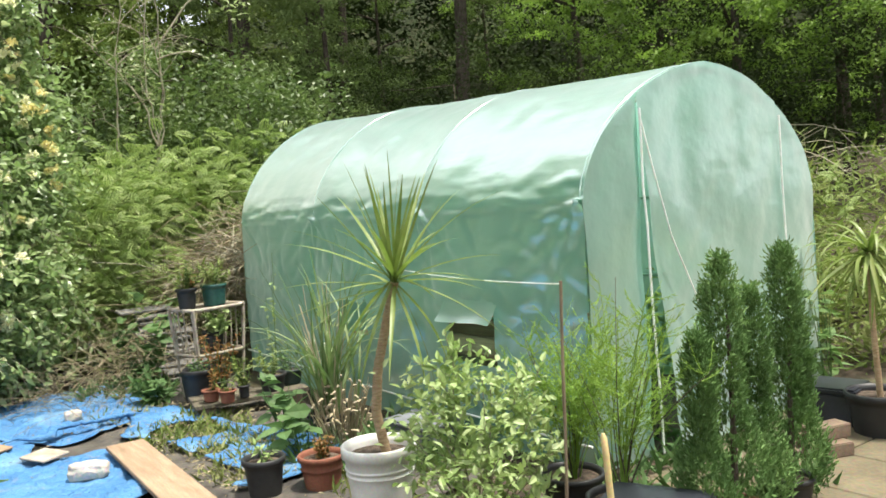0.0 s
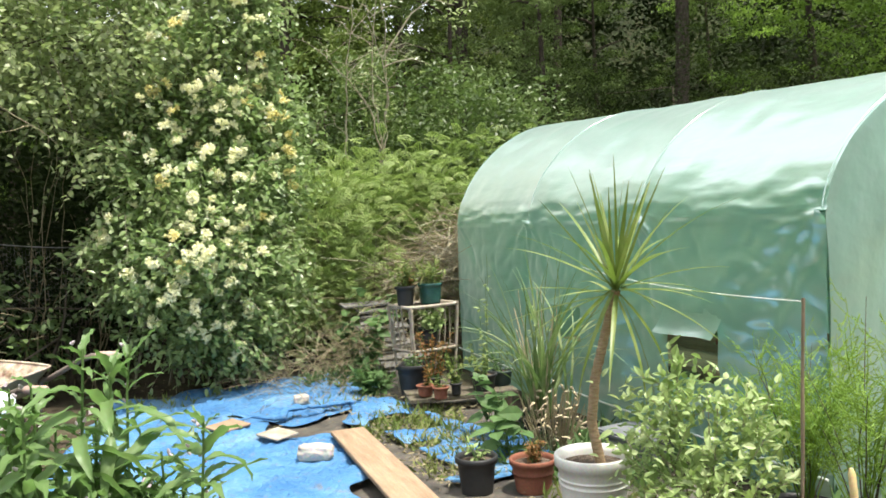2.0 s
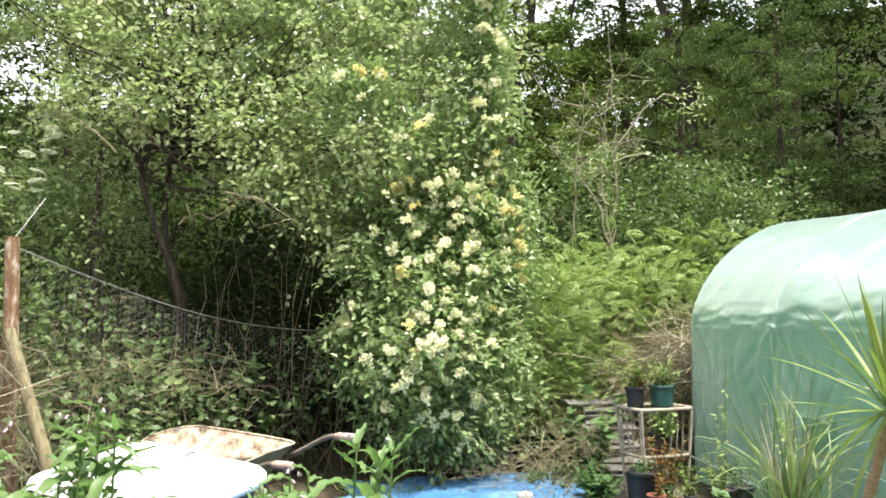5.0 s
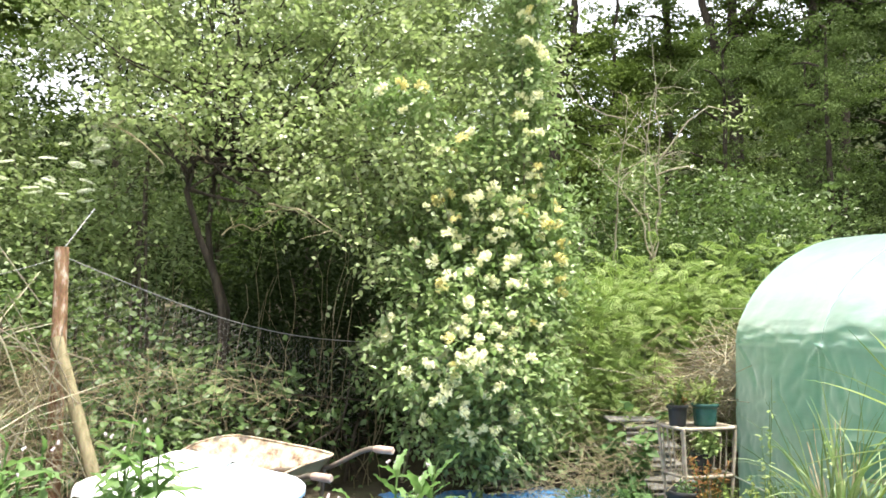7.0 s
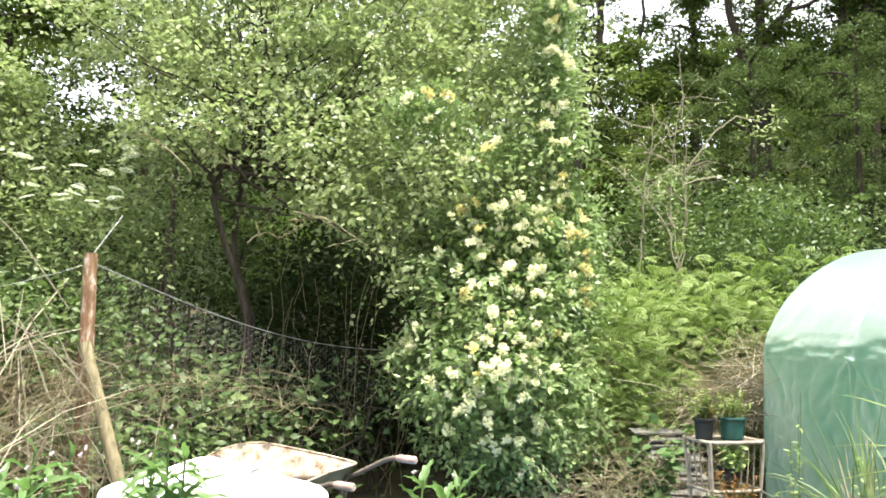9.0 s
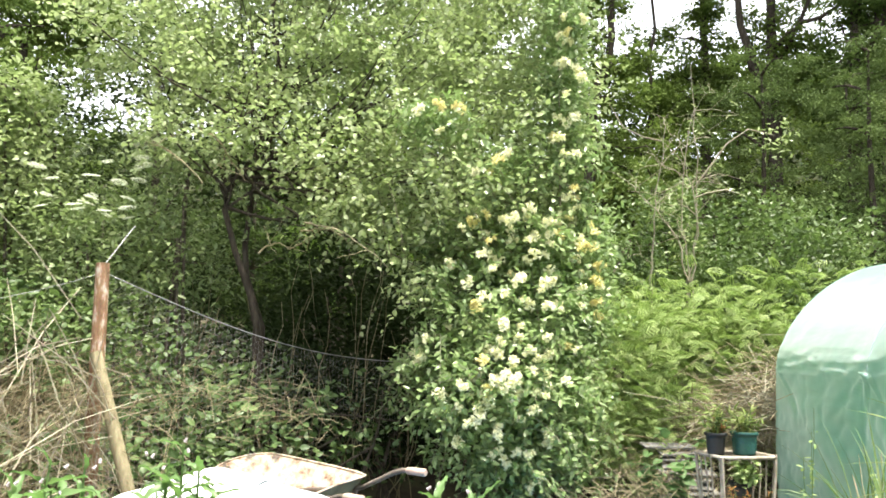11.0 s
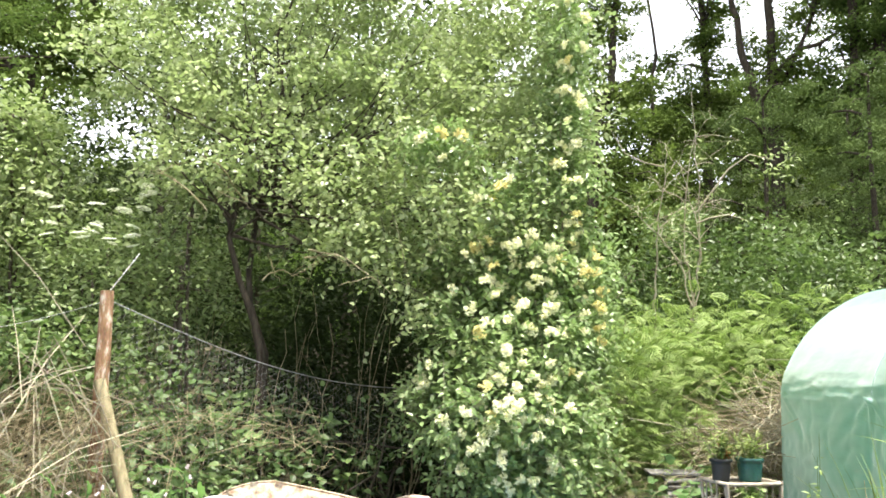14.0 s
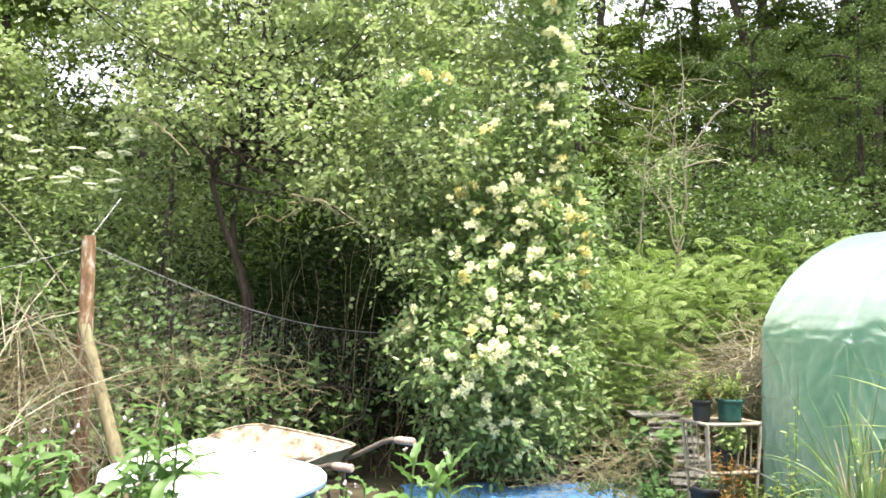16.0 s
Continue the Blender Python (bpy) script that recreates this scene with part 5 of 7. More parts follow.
# ---- wire fence ----
def make_fence():
    t = thing("wire_fence", "sagging chicken-wire fence on a rough wooden post", "fence")
    g = rng_of(91)
    pts = bent((-3.02, -5.10, 0.0), (-2.98, -5.125, 1.905), 7, 0, 0.004, g)
    build("post", tube(pts, [0.052, 0.05, 0.05, 0.049, 0.05, 0.048, 0.046], 9), M["post_wood"], t, True, "flaking red-brown post")
    build("brace", tube(bent((-2.72, -4.60, 0.0), (-2.92, -5.10, 1.30), 6, 0, 0.004, g), [0.045, 0.045, 0.044, 0.043, 0.042, 0.040], 9), M["brace_wood"], t, True, "leaning bare round brace")
    s = np.linspace(0, 1, 60)
    top = np.stack([-2.98 - 3.1 * s, -5.12 + 2.10 * s, 1.85 - 0.62 * s - 0.16 * np.sin(s * math.pi)], -1)
    build("top_wire", tube(top, 0.005, 5), M["wire"], t, True)
    build("stay_wire", tube(bent((-2.98, -5.12, 1.88), (-3.2, -5.0, 2.2), 5), 0.004, 5), M["wire"], t, True)
    build("stay_wire", tube(bent((-2.98, -5.12, 1.84), (-2.4, -6.3, 1.5), 8, 0.05), 0.0022, 5), M["wire"], t, True)
    # six-sided mesh
    blocks = []
    a, hgt = 0.030, 1.5
    cols, rows = 86, 30

    def at(u, v):
        k = min(1.0, max(0.0, u / (cols * a * 1.5)))
        q = np.array([np.interp(k, s, top[:, i]) for i in range(3)])
        return q + np.array([0.03 * math.sin(v * 5), 0, -v])
    for i in range(cols):
        for j in range(rows):
            u, v = i * a * 1.5, j * a * 1.732 + (i % 2) * a * 0.866
            if v > hgt:
                continue
            p1, p2, p3, p4 = at(u - a / 2, v), at(u + a / 2, v), at(u + a, v + a * 0.866), at(u - a, v + a * 0.866)
            blocks += tube(np.array([p4, p1, p2, p3]), 0.0009, 3, False)
    tagged(build("wire_netting", blocks, M["net"], t, label="dull grey hexagonal netting"), kind="stuff")


make_fence()


# ---- yard floor ----
def sheet(name, label, cat, outline, mat, z=0.012, step=0.035, rough=0.03, seed=0, fray=0.12, holes=(), thick=0.0):
    """A creased sheet lying on the ground inside an outline, its edge frayed."""
    o = np.array(outline, float)
    lo, hi = o.min(0) - 0.1, o.max(0) + 0.1
    xs, ys = np.arange(lo[0], hi[0], step), np.arange(lo[1], hi[1], step)
    v, keep = [], np.zeros((len(xs), len(ys)), bool)
    for i, x in enumerate(xs):
        for j, y in enumerate(ys):
            w = noise.noise((x * 2.3, y * 2.3, seed)) * fray
            w2 = noise.noise((x * 2.3, y * 2.3, seed + 9)) * fray
            px, py = x + w, y + w2
            inside = False
            for k in range(len(o)):
                (x1, y1), (x2, y2) = o[k], o[k - 1]
                if (y1 > py) != (y2 > py) and px < (x2 - x1) * (py - y1) / (y2 - y1) + x1:
                    inside = not inside
            for hx, hy, hr in holes:
                if math.hypot(px - hx, py - hy) < hr:
                    inside = False
            keep[i, j] = inside
            h = abs(noise.noise((x * 3.1 + y, y * 2.0, seed))) * 1.6 + abs(noise.noise((x * 8, y * 7 + x * 3, seed + 3))) * 0.7 + abs(noise.noise((x * 17, y * 15, seed + 5))) * 0.3
            h += 0.45 * (1 - abs(noise.noise((x * 4.5 + y * 2, y * 5.5 - x, seed + 11)))) ** 8 + 0.3 * (1 - abs(noise.noise((x * 9 - y * 4, y * 8, seed + 13)))) ** 8
            r2 = max(0.0, 0.5 - abs(noise.noise((x * 1.1 + 4, y * 1.4, seed + 7))) * 6) * 0.9
            v.append((x, y, max(0.0, ground_height(x, y)) + z + rough * (h + r2)))
    idx = np.arange(len(xs) * len(ys)).reshape(len(xs), len(ys))
    f = np.stack([idx[:-1, :-1], idx[1:, :-1], idx[1:, 1:], idx[:-1, 1:]], -1)[keep[:-1, :-1] & keep[1:, 1:] & keep[1:, :-1] & keep[:-1, 1:]].reshape(-1, 4)
    used = np.unique(f)
    remap = np.zeros(len(v), int)
    remap[used] = np.arange(len(used))
    co, fq = np.array(v)[used], remap[f]
    # ease the stepped outline
    e = np.concatenate([fq[:, [0, 1]], fq[:, [1, 2]], fq[:, [2, 3]], fq[:, [3, 0]]])
    key, cnt = np.unique(np.sort(e, 1), axis=0, return_counts=True)
    rim = key[cnt == 1]
    for _ in range(6):
        acc, num = np.zeros_like(co), np.zeros(len(co))
        for a, b in ((0, 1), (1, 0)):
            np.add.at(acc, rim[:, a], co[rim[:, b]])
            np.add.at(num, rim[:, a], 1)
        m = num > 0
        co[m] = 0.4 * co[m] + 0.6 * acc[m] / num[m][:, None]
    ob = build(name, [(co, fq)], M[mat], smooth=True)
    md = ob.modifiers.new("body", "SOLIDIFY")
    md.thickness = 0.004
    return tagged(ob, label, cat)


sheet("ground_fabric", "black woven ground fabric between the sheets", "ground cover", [(-4.4, -3.0), (0.2, -3.0), (0.2, -1.9), (-0.4, -0.3), (-4.2, -0.3)], "weed_film", 0.004, 0.06, 0.006, 2)
sheet("blue_tarp", "crumpled faded blue tarpaulin lying on the ground", "tarpaulin", [(-4.1, -2.9), (-4.3, -1.9), (-4.3, -1.0), (-3.6, -0.95), (-2.95, -1.35), (-2.7, -1.75), (-3.1, -2.1), (-2.9, -3.1)], "tarp", 0.016, 0.02, 0.036, 4, 0.25)
sheet("blue_tarp", "bright blue tarpaulin with creases and holes", "tarpaulin", [(-3.05, -3.3), (-3.05, -2.15), (-2.35, -1.75), (-1.9, -1.62), (-1.0, -1.75), (0.2, -1.95), (0.3, -3.4)], "tarp", 0.03, 0.02, 0.034, 6, 0.22)
sheet("blue_tarp", "torn strip of blue tarpaulin among weeds", "tarpaulin", [(-3.9, -1.05), (-2.6, -0.95), (-1.7, -0.65), (-1.2, -0.85), (-1.1, -1.25), (-1.9, -1.3), (-2.6, -1.45), (-3.5, -1.45)], "tarp", 0.014, 0.02, 0.03, 8, 0.3, holes=((-2.35, -1.18, 0.20), (-1.9, -1.15, 0.12), (-3.2, -1.3, 0.12)))


def make_fold():
    """The sheet's rolled-up edge."""
    g = rng_of(95)
    pts = np.concatenate([bent((-2.98, -1.28, 0.055), (-2.80, -1.86, 0.075), 20, -0.01, 0.012, g), bent((-2.80, -1.88, 0.075), (-2.88, -2.22, 0.045), 12, -0.01, 0.012, g)])
    n = len(pts)
    r = (0.026 + 0.010 * np.sin(np.linspace(0, 13, n)) + g.normal(0, 0.003, n)) * np.sin(np.linspace(0.35, 2.9, n)) ** 0.5
    b = tube(pts, r, 14, False)
    v = np.asarray(b[0][0])
    mid = np.repeat(pts, 14, 0)[:len(v), 2]
    ruck = np.array([[0.022 * noise.noise(tuple(q * 14 + i * 7)) for i in range(3)] for q in v])
    v = v + ruck
    v[:len(mid), 2] = mid + (v[:len(mid), 2] - mid) * 0.6
    b[0] = (v, b[0][1])
    tagged(build("tarp_fold", b, M["tarp"], smooth=True), "rolled edge of a blue tarpaulin", "tarpaulin")


make_fold()


def make_plank():
    a, b = Vector((-2.08, -1.62, 0.105)), Vector((-0.60, -1.66, 0.085))
    mid = (a + b) / 2
    ang = math.degrees(math.atan2(b.y - a.y, b.x - a.x))
    bm = box_bm((b - a).length, 0.205, 0.026, 0.004, 1)
    ob = part("plank", bm, M["plank"], None)
    ob.matrix_basis = pose(*mid, 0, 0.8, ang)
    tagged(ob, "flat pale brown plank lying over the tarpaulin", "plank")


make_plank()


def make_stone(x, y, z, sx, sy, sz, seed, label, turn=0):
    bm = bmesh.new()
    bmesh.ops.create_icosphere(bm, subdivisions=4, radius=1.0)
    for v in bm.verts:
        c = v.co
        k = max(abs(c.x), abs(c.y), abs(c.z)) ** 0.55
        n = noise.fractal(c * 1.5 + Vector((seed, 0, 0)), 1.0, 2.0, 4)
        v.co = Vector((c.x * sx, c.y * sy, c.z * sz)) / k * (1 + 0.14 * n)
    ob = part("stone", bm, M["stone"], None, smooth=True)
    ob.matrix_basis = pose(x, y, z, 0, 0, turn)
    tagged(ob, label, "stone")


make_stone(-1.75, -1.89, 0.100, 0.10, 0.055, 0.045, 1, "pale rough stone weighing down the tarpaulin", 60)
make_stone(-3.22, -1.66, 0.085, 0.06, 0.055, 0.036, 5, "small pale stone on the tarpaulin")
for (x, y, sx, sy, lb) in ((-2.30, -2.00, 0.20, 0.17, "sandy flat board on the tarpaulin"), (-2.68, -2.25, 0.20, 0.22, "pale brown flat board on the tarpaulin")):
    bm = box_bm(sx, sy, 0.014, 0.004, 1)
    ob = part("board_scrap", bm, M["cane_wood"] if y > -2.1 else M["plank"], None)
    ob.matrix_basis = pose(x, y, 0.088, 2, 2, 28)
    tagged(ob, lb, "board")


def make_turf(name, label, spots, n, seed, lmin, lmax, width=0.006, mat="leaf_turf"):
    """Tufts of weedy grass: curved blades."""
    g = rng_of(seed)
    blocks = []
    for (x, y, r, share) in spots:
        m = int(n * share)
        rr, a = r * np.sqrt(g.random(m)), g.random(m) * 6.28
        P = np.stack([x + rr * np.cos(a), y + rr * np.sin(a), np.zeros(m)], -1)
        P[:, 2] = [max(0.0, ground_height(q[0], q[1])) for q in P]
        D = unit(g.normal(0, 0.95, (m, 3)) * [1, 1, 0.5] + [0, 0, 0.8])
        U = unit(g.normal(0, 1, (m, 3)))
        L = g.uniform(lmin, lmax, m)
        blocks += leaf_blocks(P, D, U, L, np.full(m, width), 0.1, 0.35)
    return tagged(build(name, blocks, M[mat]), label, "grass", kind="stuff")


def make_litter(name, label, n, seed, area, mat, size):
    """Dead leaves and bits of straw lying about."""
    g = rng_of(seed)
    x, y = g.uniform(area[0], area[1], n), g.uniform(area[2], area[3], n)
    P = np.stack([x, y, [max(0.0, ground_height(a, b)) + 0.055 for a, b in zip(x, y)]], -1) + g.normal(0, 0.008, (n, 3))
    D = g.normal(0, 1, (n, 3)) * [1, 1, 0.12]
    U = unit(g.normal(0, 0.3, (n, 3)) + [0, 0, 1.0])
    L = size * g.uniform(0.4, 1.5, n)
    tagged(build(name, leaf_blocks(P, D, U, L, L * g.uniform(0.08, 0.5, n), 0.2, 0.1), M[mat]), label, "leaf litter", kind="stuff")


make_litter("leaf_litter", "dead leaves and straw scattered over the sheets", 900, 97, (-5.0, 0.2, -3.2, -0.4), "leaf_dry", 0.028)
make_litter("leaf_litter", "straw and leaf scraps round the torn sheet", 1300, 98, (-3.2, -1.0, -1.5, -0.5), "leaf_dry", 0.03)

make_turf("grass_tuft", "weedy grass growing through the torn tarpaulin", [(-2.35, -1.15, 0.38, 0.6), (-1.9, -1.1, 0.25, 0.3), (-1.5, -0.9, 0.3, 0.3), (-0.7, -0.7, 0.35, 0.2), (-3.2, -1.3, 0.3, 0.2), (-1.35, -1.2, 0.25, 0.15), (-2.7, -0.95, 0.2, 0.15), (-3.9, -2.6, 0.4, 0.15), (-3.0, -2.4, 0.3, 0.1)], 1500, 101, 0.03, 0.12, 0.0024)
make_turf("yard_weeds", "low weeds at the foot of the honeysuckle", [(-4.0, -1.1, 0.35, 0.3), (-1.2, -0.5, 0.5, 0.3), (0.3, 0.3, 0.6, 0.2)], 2200, 102, 0.05, 0.2, 0.012, "leaf_comfrey")


# ---- pots ----
def pot(name, label, m, r, h, mat, rim=0.012, taper=0.72, group="", soil=True, bands=()):
    t = thing(name, label, "plant pot", m, group)
    rb = r * taper
    prof = [(0.0, 0.004), (rb - 0.006, 0.0), (rb, 0.006)]
    for k in range(1, 7):
        q = k / 7
        prof.append((rb + (r - rim - rb) * q, h * 0.84 * q))
    for q in bands:
        rr = rb + (r - rim - rb) * q / 0.84
        prof += [(rr, h * (q - 0.015)), (rr + 0.006, h * (q - 0.01)), (rr + 0.006, h * (q + 0.01)), (rr, h * (q + 0.015))]
    prof = sorted(prof[:3], key=lambda p: p[0]) + sorted(prof[3:], key=lambda p: p[1])
    prof += [(r - rim, h * 0.84), (r, h * 0.86), (r, h * 0.985), (r - 0.004, h), (r - rim, h), (r - rim - 0.006, h * 0.9), (r - rim - 0.012, h * 0.6)]
    build("body", revolve(prof, 36), mat, t, True)
    if soil:
        sp = [(0.0, h * 0.87), (r * 0.45, h * 0.88), (r - rim - 0.008, h * 0.85)]
        build("compost", revolve(sp, 24), M["compost"], t, True)
    return t


def sword_blocks(length, width, rise, bend, seg=9, fold=0.35, twist=0.0):
    """A long leaf that starts along +x at an angle (rise) and curves down by bend."""
    pts, q, a = [], np.zeros(3), radians(rise)
    for k in range(seg + 1):
        pts.append(q.copy())
        q = q + np.array([math.cos(a), 0, math.sin(a)]) * length / seg
        a -= radians(bend) / seg * (0.4 + 1.2 * k / seg)
    v = []
    for k, p in enumerate(pts):
        s = k / seg
        w = width * (0.55 + 0.45 * min(1, s * 5)) * (1 - s ** 2.5) * 0.5 + 0.0006
        d = unit(pts[min(k + 1, seg)] - pts[max(k - 1, 0)])
        up = np.array([-d[2], 0, d[0]])
        v += [p + np.array([0, -w, 0]) + up * w * fold, p, p + np.array([0, w, 0]) + up * w * fold]
    i = np.arange(seg)[:, None] * 3
    f = np.concatenate([i + [0, 1, 4, 3], i + [1, 2, 5, 4]], 0)
    return [(v, f)]


def make_cordyline(name, label, stem, crown_leaves, seed, mats, thick=1.0):
    """A palm-like plant: ringed stem with a head of sword leaves."""
    g = rng_of(seed)
    t = thing(name, label, "palm")
    stem = np.array(stem, float)
    s = np.linspace(0, 1, 40)
    k = np.linspace(0, 1, len(stem))
    pts = np.stack([np.interp(s, k, stem[:, i]) for i in range(3)], -1)
    r = np.linspace(0.022, 0.017, 40) + 0.002 * (np.arange(40) % 2)
    build("stem", tube(pts, r * thick, 10), M["palm_stem"], t, True)
    shapes = {}
    for j, (rise, ln, bend) in enumerate(crown_leaves):
        key = (round(rise / 12), round(ln / 0.08), round(bend / 25))
        mid = j % len(mats)
        if (key, mid) not in shapes:
            o = build("leaf", sword_blocks(ln, 0.0205, rise, bend), mats[mid], t, True)
            shapes[(key, mid)] = o.data
        else:
            o = new("leaf", shapes[(key, mid)])
            o.parent = t
        o.matrix_basis = pose(*(stem[-1] + [0, 0, g.uniform(-0.03, 0.03)]), g.uniform(-12, 12), 0, j * 137.5 + g.uniform(-12, 12))
    return t


# ---- cordyline in the white pot ----
pot("white_pot", "large white plastic pot holding a palm", pose(-0.33, -1.0, 0.0), 0.165, 0.32, M["pot_white"], 0.014, 0.74, bands=(0.62, 0.7))
g = rng_of(111)
head = []
for k in range(46):
    if k < 16:
        head.append((89 - 36 * k / 15 + g.uniform(-5, 5), g.uniform(0.42, 0.57), g.uniform(2, 12)))
    elif k < 33:
        head.append((50 - 46 * (k - 16) / 16 + g.uniform(-8, 8), g.uniform(0.46, 0.64), g.uniform(10, 38)))
    else:
        head.append((-4 - 58 * (k - 33) / 12 + g.uniform(-8, 8), g.uniform(0.40, 0.60), g.uniform(18, 42)))
make_cordyline("cordyline_palm", "cordyline with a bare ringed stem and long yellow-green sword leaves", [(-0.32, -0.965, 0.25), (-0.33, -1.0, 0.45), (-0.29, -1.0, 0.65), (-0.22, -0.985, 0.85), (-0.148, -0.975, 1.025)], head, 112, [M["leaf_palm"]])

# second cordyline beside the tunnel
pot("black_pot", "wide black plastic pot on the paving", pose(0.66, 1.38, 0.0), 0.17, 0.24, M["pot_black"])
head2 = [(64 - 140 * (k / 59) + g.uniform(-10, 10), g.uniform(0.36, 0.55), g.uniform(150, 178) if k < 30 else g.uniform(25, 45)) for k in range(60)]
make_cordyline("cordyline_palm", "drooping cordyline with faded leaves in a black pot", [(0.66, 1.38, 0.2), (0.64, 1.37, 0.6), (0.63, 1.38, 0.95)], head2, 113, [M["leaf_palm"], M["leaf_palm"], M["leaf_turf"]], 0.7)

# ---- small pots by the palm ----
pot("black_pot", "black plastic pot with a seedling", pose(-0.96, -1.27, 0.0), 0.105, 0.19, M["pot_black"])
pot("terracotta_pot", "terracotta-coloured pot with mossy weeds", pose(-0.85, -1.02, 0.0), 0.115, 0.17, M["terracotta"], bands=(0.6,))


def small_plant(name, label, at, spec_r, h, leaf, size, n, seed, width=0.5, stems=5, cat="pot plant"):
    """A little pot plant: thin stems with leaves along them, on the compost at its foot."""
    g = rng_of(seed)
    t = thing(name, label, cat, pose(*at))
    wood, P, D = [], [], []
    for k in range(stems):
        a, w = g.random() * 6.28, spec_r * g.uniform(0.2, 1.0)
        e = np.array([math.cos(a) * w, math.sin(a) * w, h * g.uniform(0.6, 1.05)])
        q = bent((e[0] * 0.2, e[1] * 0.2, -0.02), e, 6, 0, 0.008, g)
        build("stem", tube(q, np.linspace(0.004, 0.0015, 6), 5, False), M["leaf_comfrey"], t, True)
        for j in range(n):
            s = g.uniform(0.15, 1.0)
            i = min(4, int(s * 5))
            P.append(q[i] + (q[i + 1] - q[i]) * (s * 5 - i))
            D.append(g.normal(0, 1, 3) * [1, 1, 0.4] + [0, 0, 0.2])
    P, D = np.array(P), np.array(D)
    u = unit(g.normal(0, 0.4, P.shape) + [0, 0, 1.0])
    build("foliage", oval_blocks(P, D, u, size * g.uniform(0.6, 1.2, len(P)), size * width * g.uniform(0.8, 1.2, len(P)), 0.25), M[leaf], t)
    return t


small_plant("seedling", "small green seedling in a black pot", (-0.96, -1.27, 0.17), 0.07, 0.10, "leaf_shrub", 0.045, 6, 121, stems=4)
small_plant("pot_weed", "reddish green weeds in a terracotta pot", (-0.85, -1.02, 0.15), 0.11, 0.12, "leaf_red", 0.03, 22, 122, 0.4, 9)
small_plant("dock_plant", "broad-leaved green weed beside the pots", (-1.35, -0.88, 0.02), 0.22, 0.34, "leaf_comfrey", 0.15, 5, 123, 0.55, 6)
small_plant("dock_plant", "broad-leaved green weed beside the sedge", (-1.75, -0.78, 0.02), 0.2, 0.36, "leaf_comfrey", 0.12, 6, 124, 0.6, 6)
small_plant("nettle_clump", "leafy green weed by the plant stand", (-3.35, -1.10, 0.02), 0.22, 0.28, "leaf_comfrey", 0.10, 18, 125, 0.4, 10)
small_plant("bindweed", "climbing weed with large leaves by the boards", (-3.95, -0.98, 0.02), 0.28, 0.85, "leaf_comfrey", 0.12, 14, 126, 0.75, 9)
small_plant("sapling", "thin sapling with small pale yellow-green leaves by the tunnel", (-2.95, -0.30, 0.02), 0.12, 1.2, "leaf_shrub", 0.05, 16, 127, 0.6, 3)
small_plant("sapling", "thin pale-leaved shoots behind the sedge", (-1.95, -0.35, 0.02), 0.14, 0.95, "leaf_shrub", 0.045, 18, 128, 0.6, 4)


# ---- sedge ----
def make_sedge():
    g = rng_of(131)
    t = thing("sedge_clump", "tall sedge with arching striped blades in a pot", "ornamental grass", pose(-1.62, -0.55, 0.12))
    shapes = [build("blade", sword_blocks(L, 0.020, r, b, 10, 0.5), M["leaf_grass"], t, True) for L, r, b in ((1.05, 82, 75), (0.95, 86, 35), (0.95, 76, 125), (1.05, 87, 20), (0.85, 78, 100), (1.0, 72, 60))]
    for k, o in enumerate(shapes):
        o.matrix_basis = pose(g.normal(0, 0.03), g.normal(0, 0.03), 0, 0, 0, 60 * k)
    for k in range(52):
        o = new("blade", shapes[g.integers(6)].data)
        o.parent = t
        s = g.uniform(0.7, 1.18)
        o.matrix_basis = pose(g.normal(0, 0.06), g.normal(0, 0.06), 0, g.uniform(-10, 10), g.uniform(-10, 10), g.uniform(0, 360)) @ Matrix.Diagonal((s, s, s, 1))
    for k in range(16):
        a = g.random() * 6.28
        e = np.array([math.cos(a) * 0.15, math.sin(a) * 0.15, g.uniform(0.5, 0.82)])
        build("dry_stalk", tube(bent((0, 0, 0), e, 6, 0, 0.012, g), np.linspace(0.005, 0.002, 6), 5, False), M["sprout"], t, True, "dead straw-coloured stalk")
    pot("black_pot", "black pot hidden under the sedge", pose(-1.62, -0.55, 0.0), 0.15, 0.16, M["pot_black"])
    # the pale papery mass at its foot
    h = thing("dry_sheath_clump", "mass of pale papery dead shoots at the sedge's foot", "dead shoots", pose(-1.40, -0.60, 0.02))
    for k in range(70):
        a = g.random() * 6.28
        r = 0.17 * math.sqrt(g.random())
        e = np.array([math.cos(a) * r * 1.2, math.sin(a) * r * 1.2, g.uniform(0.12, 0.36)])
        build("dead_stem", tube(bent((e[0] * 0.5, e[1] * 0.5, 0), e, 5, 0, 0.01, g), np.linspace(0.004, 0.003, 5), 4, False), M["leaf_dry"], h)
    husks = []
    for k in range(70):
        a, r = g.random() * 6.28, 0.19 * math.sqrt(g.random())
        q = np.array([r * math.cos(a), r * math.sin(a), g.uniform(0.10, 0.42) * (1 - r * 1.6)])
        if k < 5:
            ln = g.uniform(0.035, 0.06)
            f = np.linspace(0, 1, 6)
            arc = np.stack([ln * 0.8 * np.sin(f * 2.0), 0 * f, ln * 0.75 * (1 - np.cos(f * 2.0)) * -0.5 + ln * 0.5 * f], -1)
            o = build("husk", tube(arc, [0.003, 0.006, 0.008, 0.008, 0.006, 0.003], 7), M["sprout"], h, True, "pale papery husk")
            husks.append(o.data)
        else:
            o = new("husk", husks[k % 5])
            o.parent = h
        o.matrix_basis = pose(*q, g.uniform(-50, 50), g.uniform(-70, 20), g.uniform(0, 360))


make_sedge()


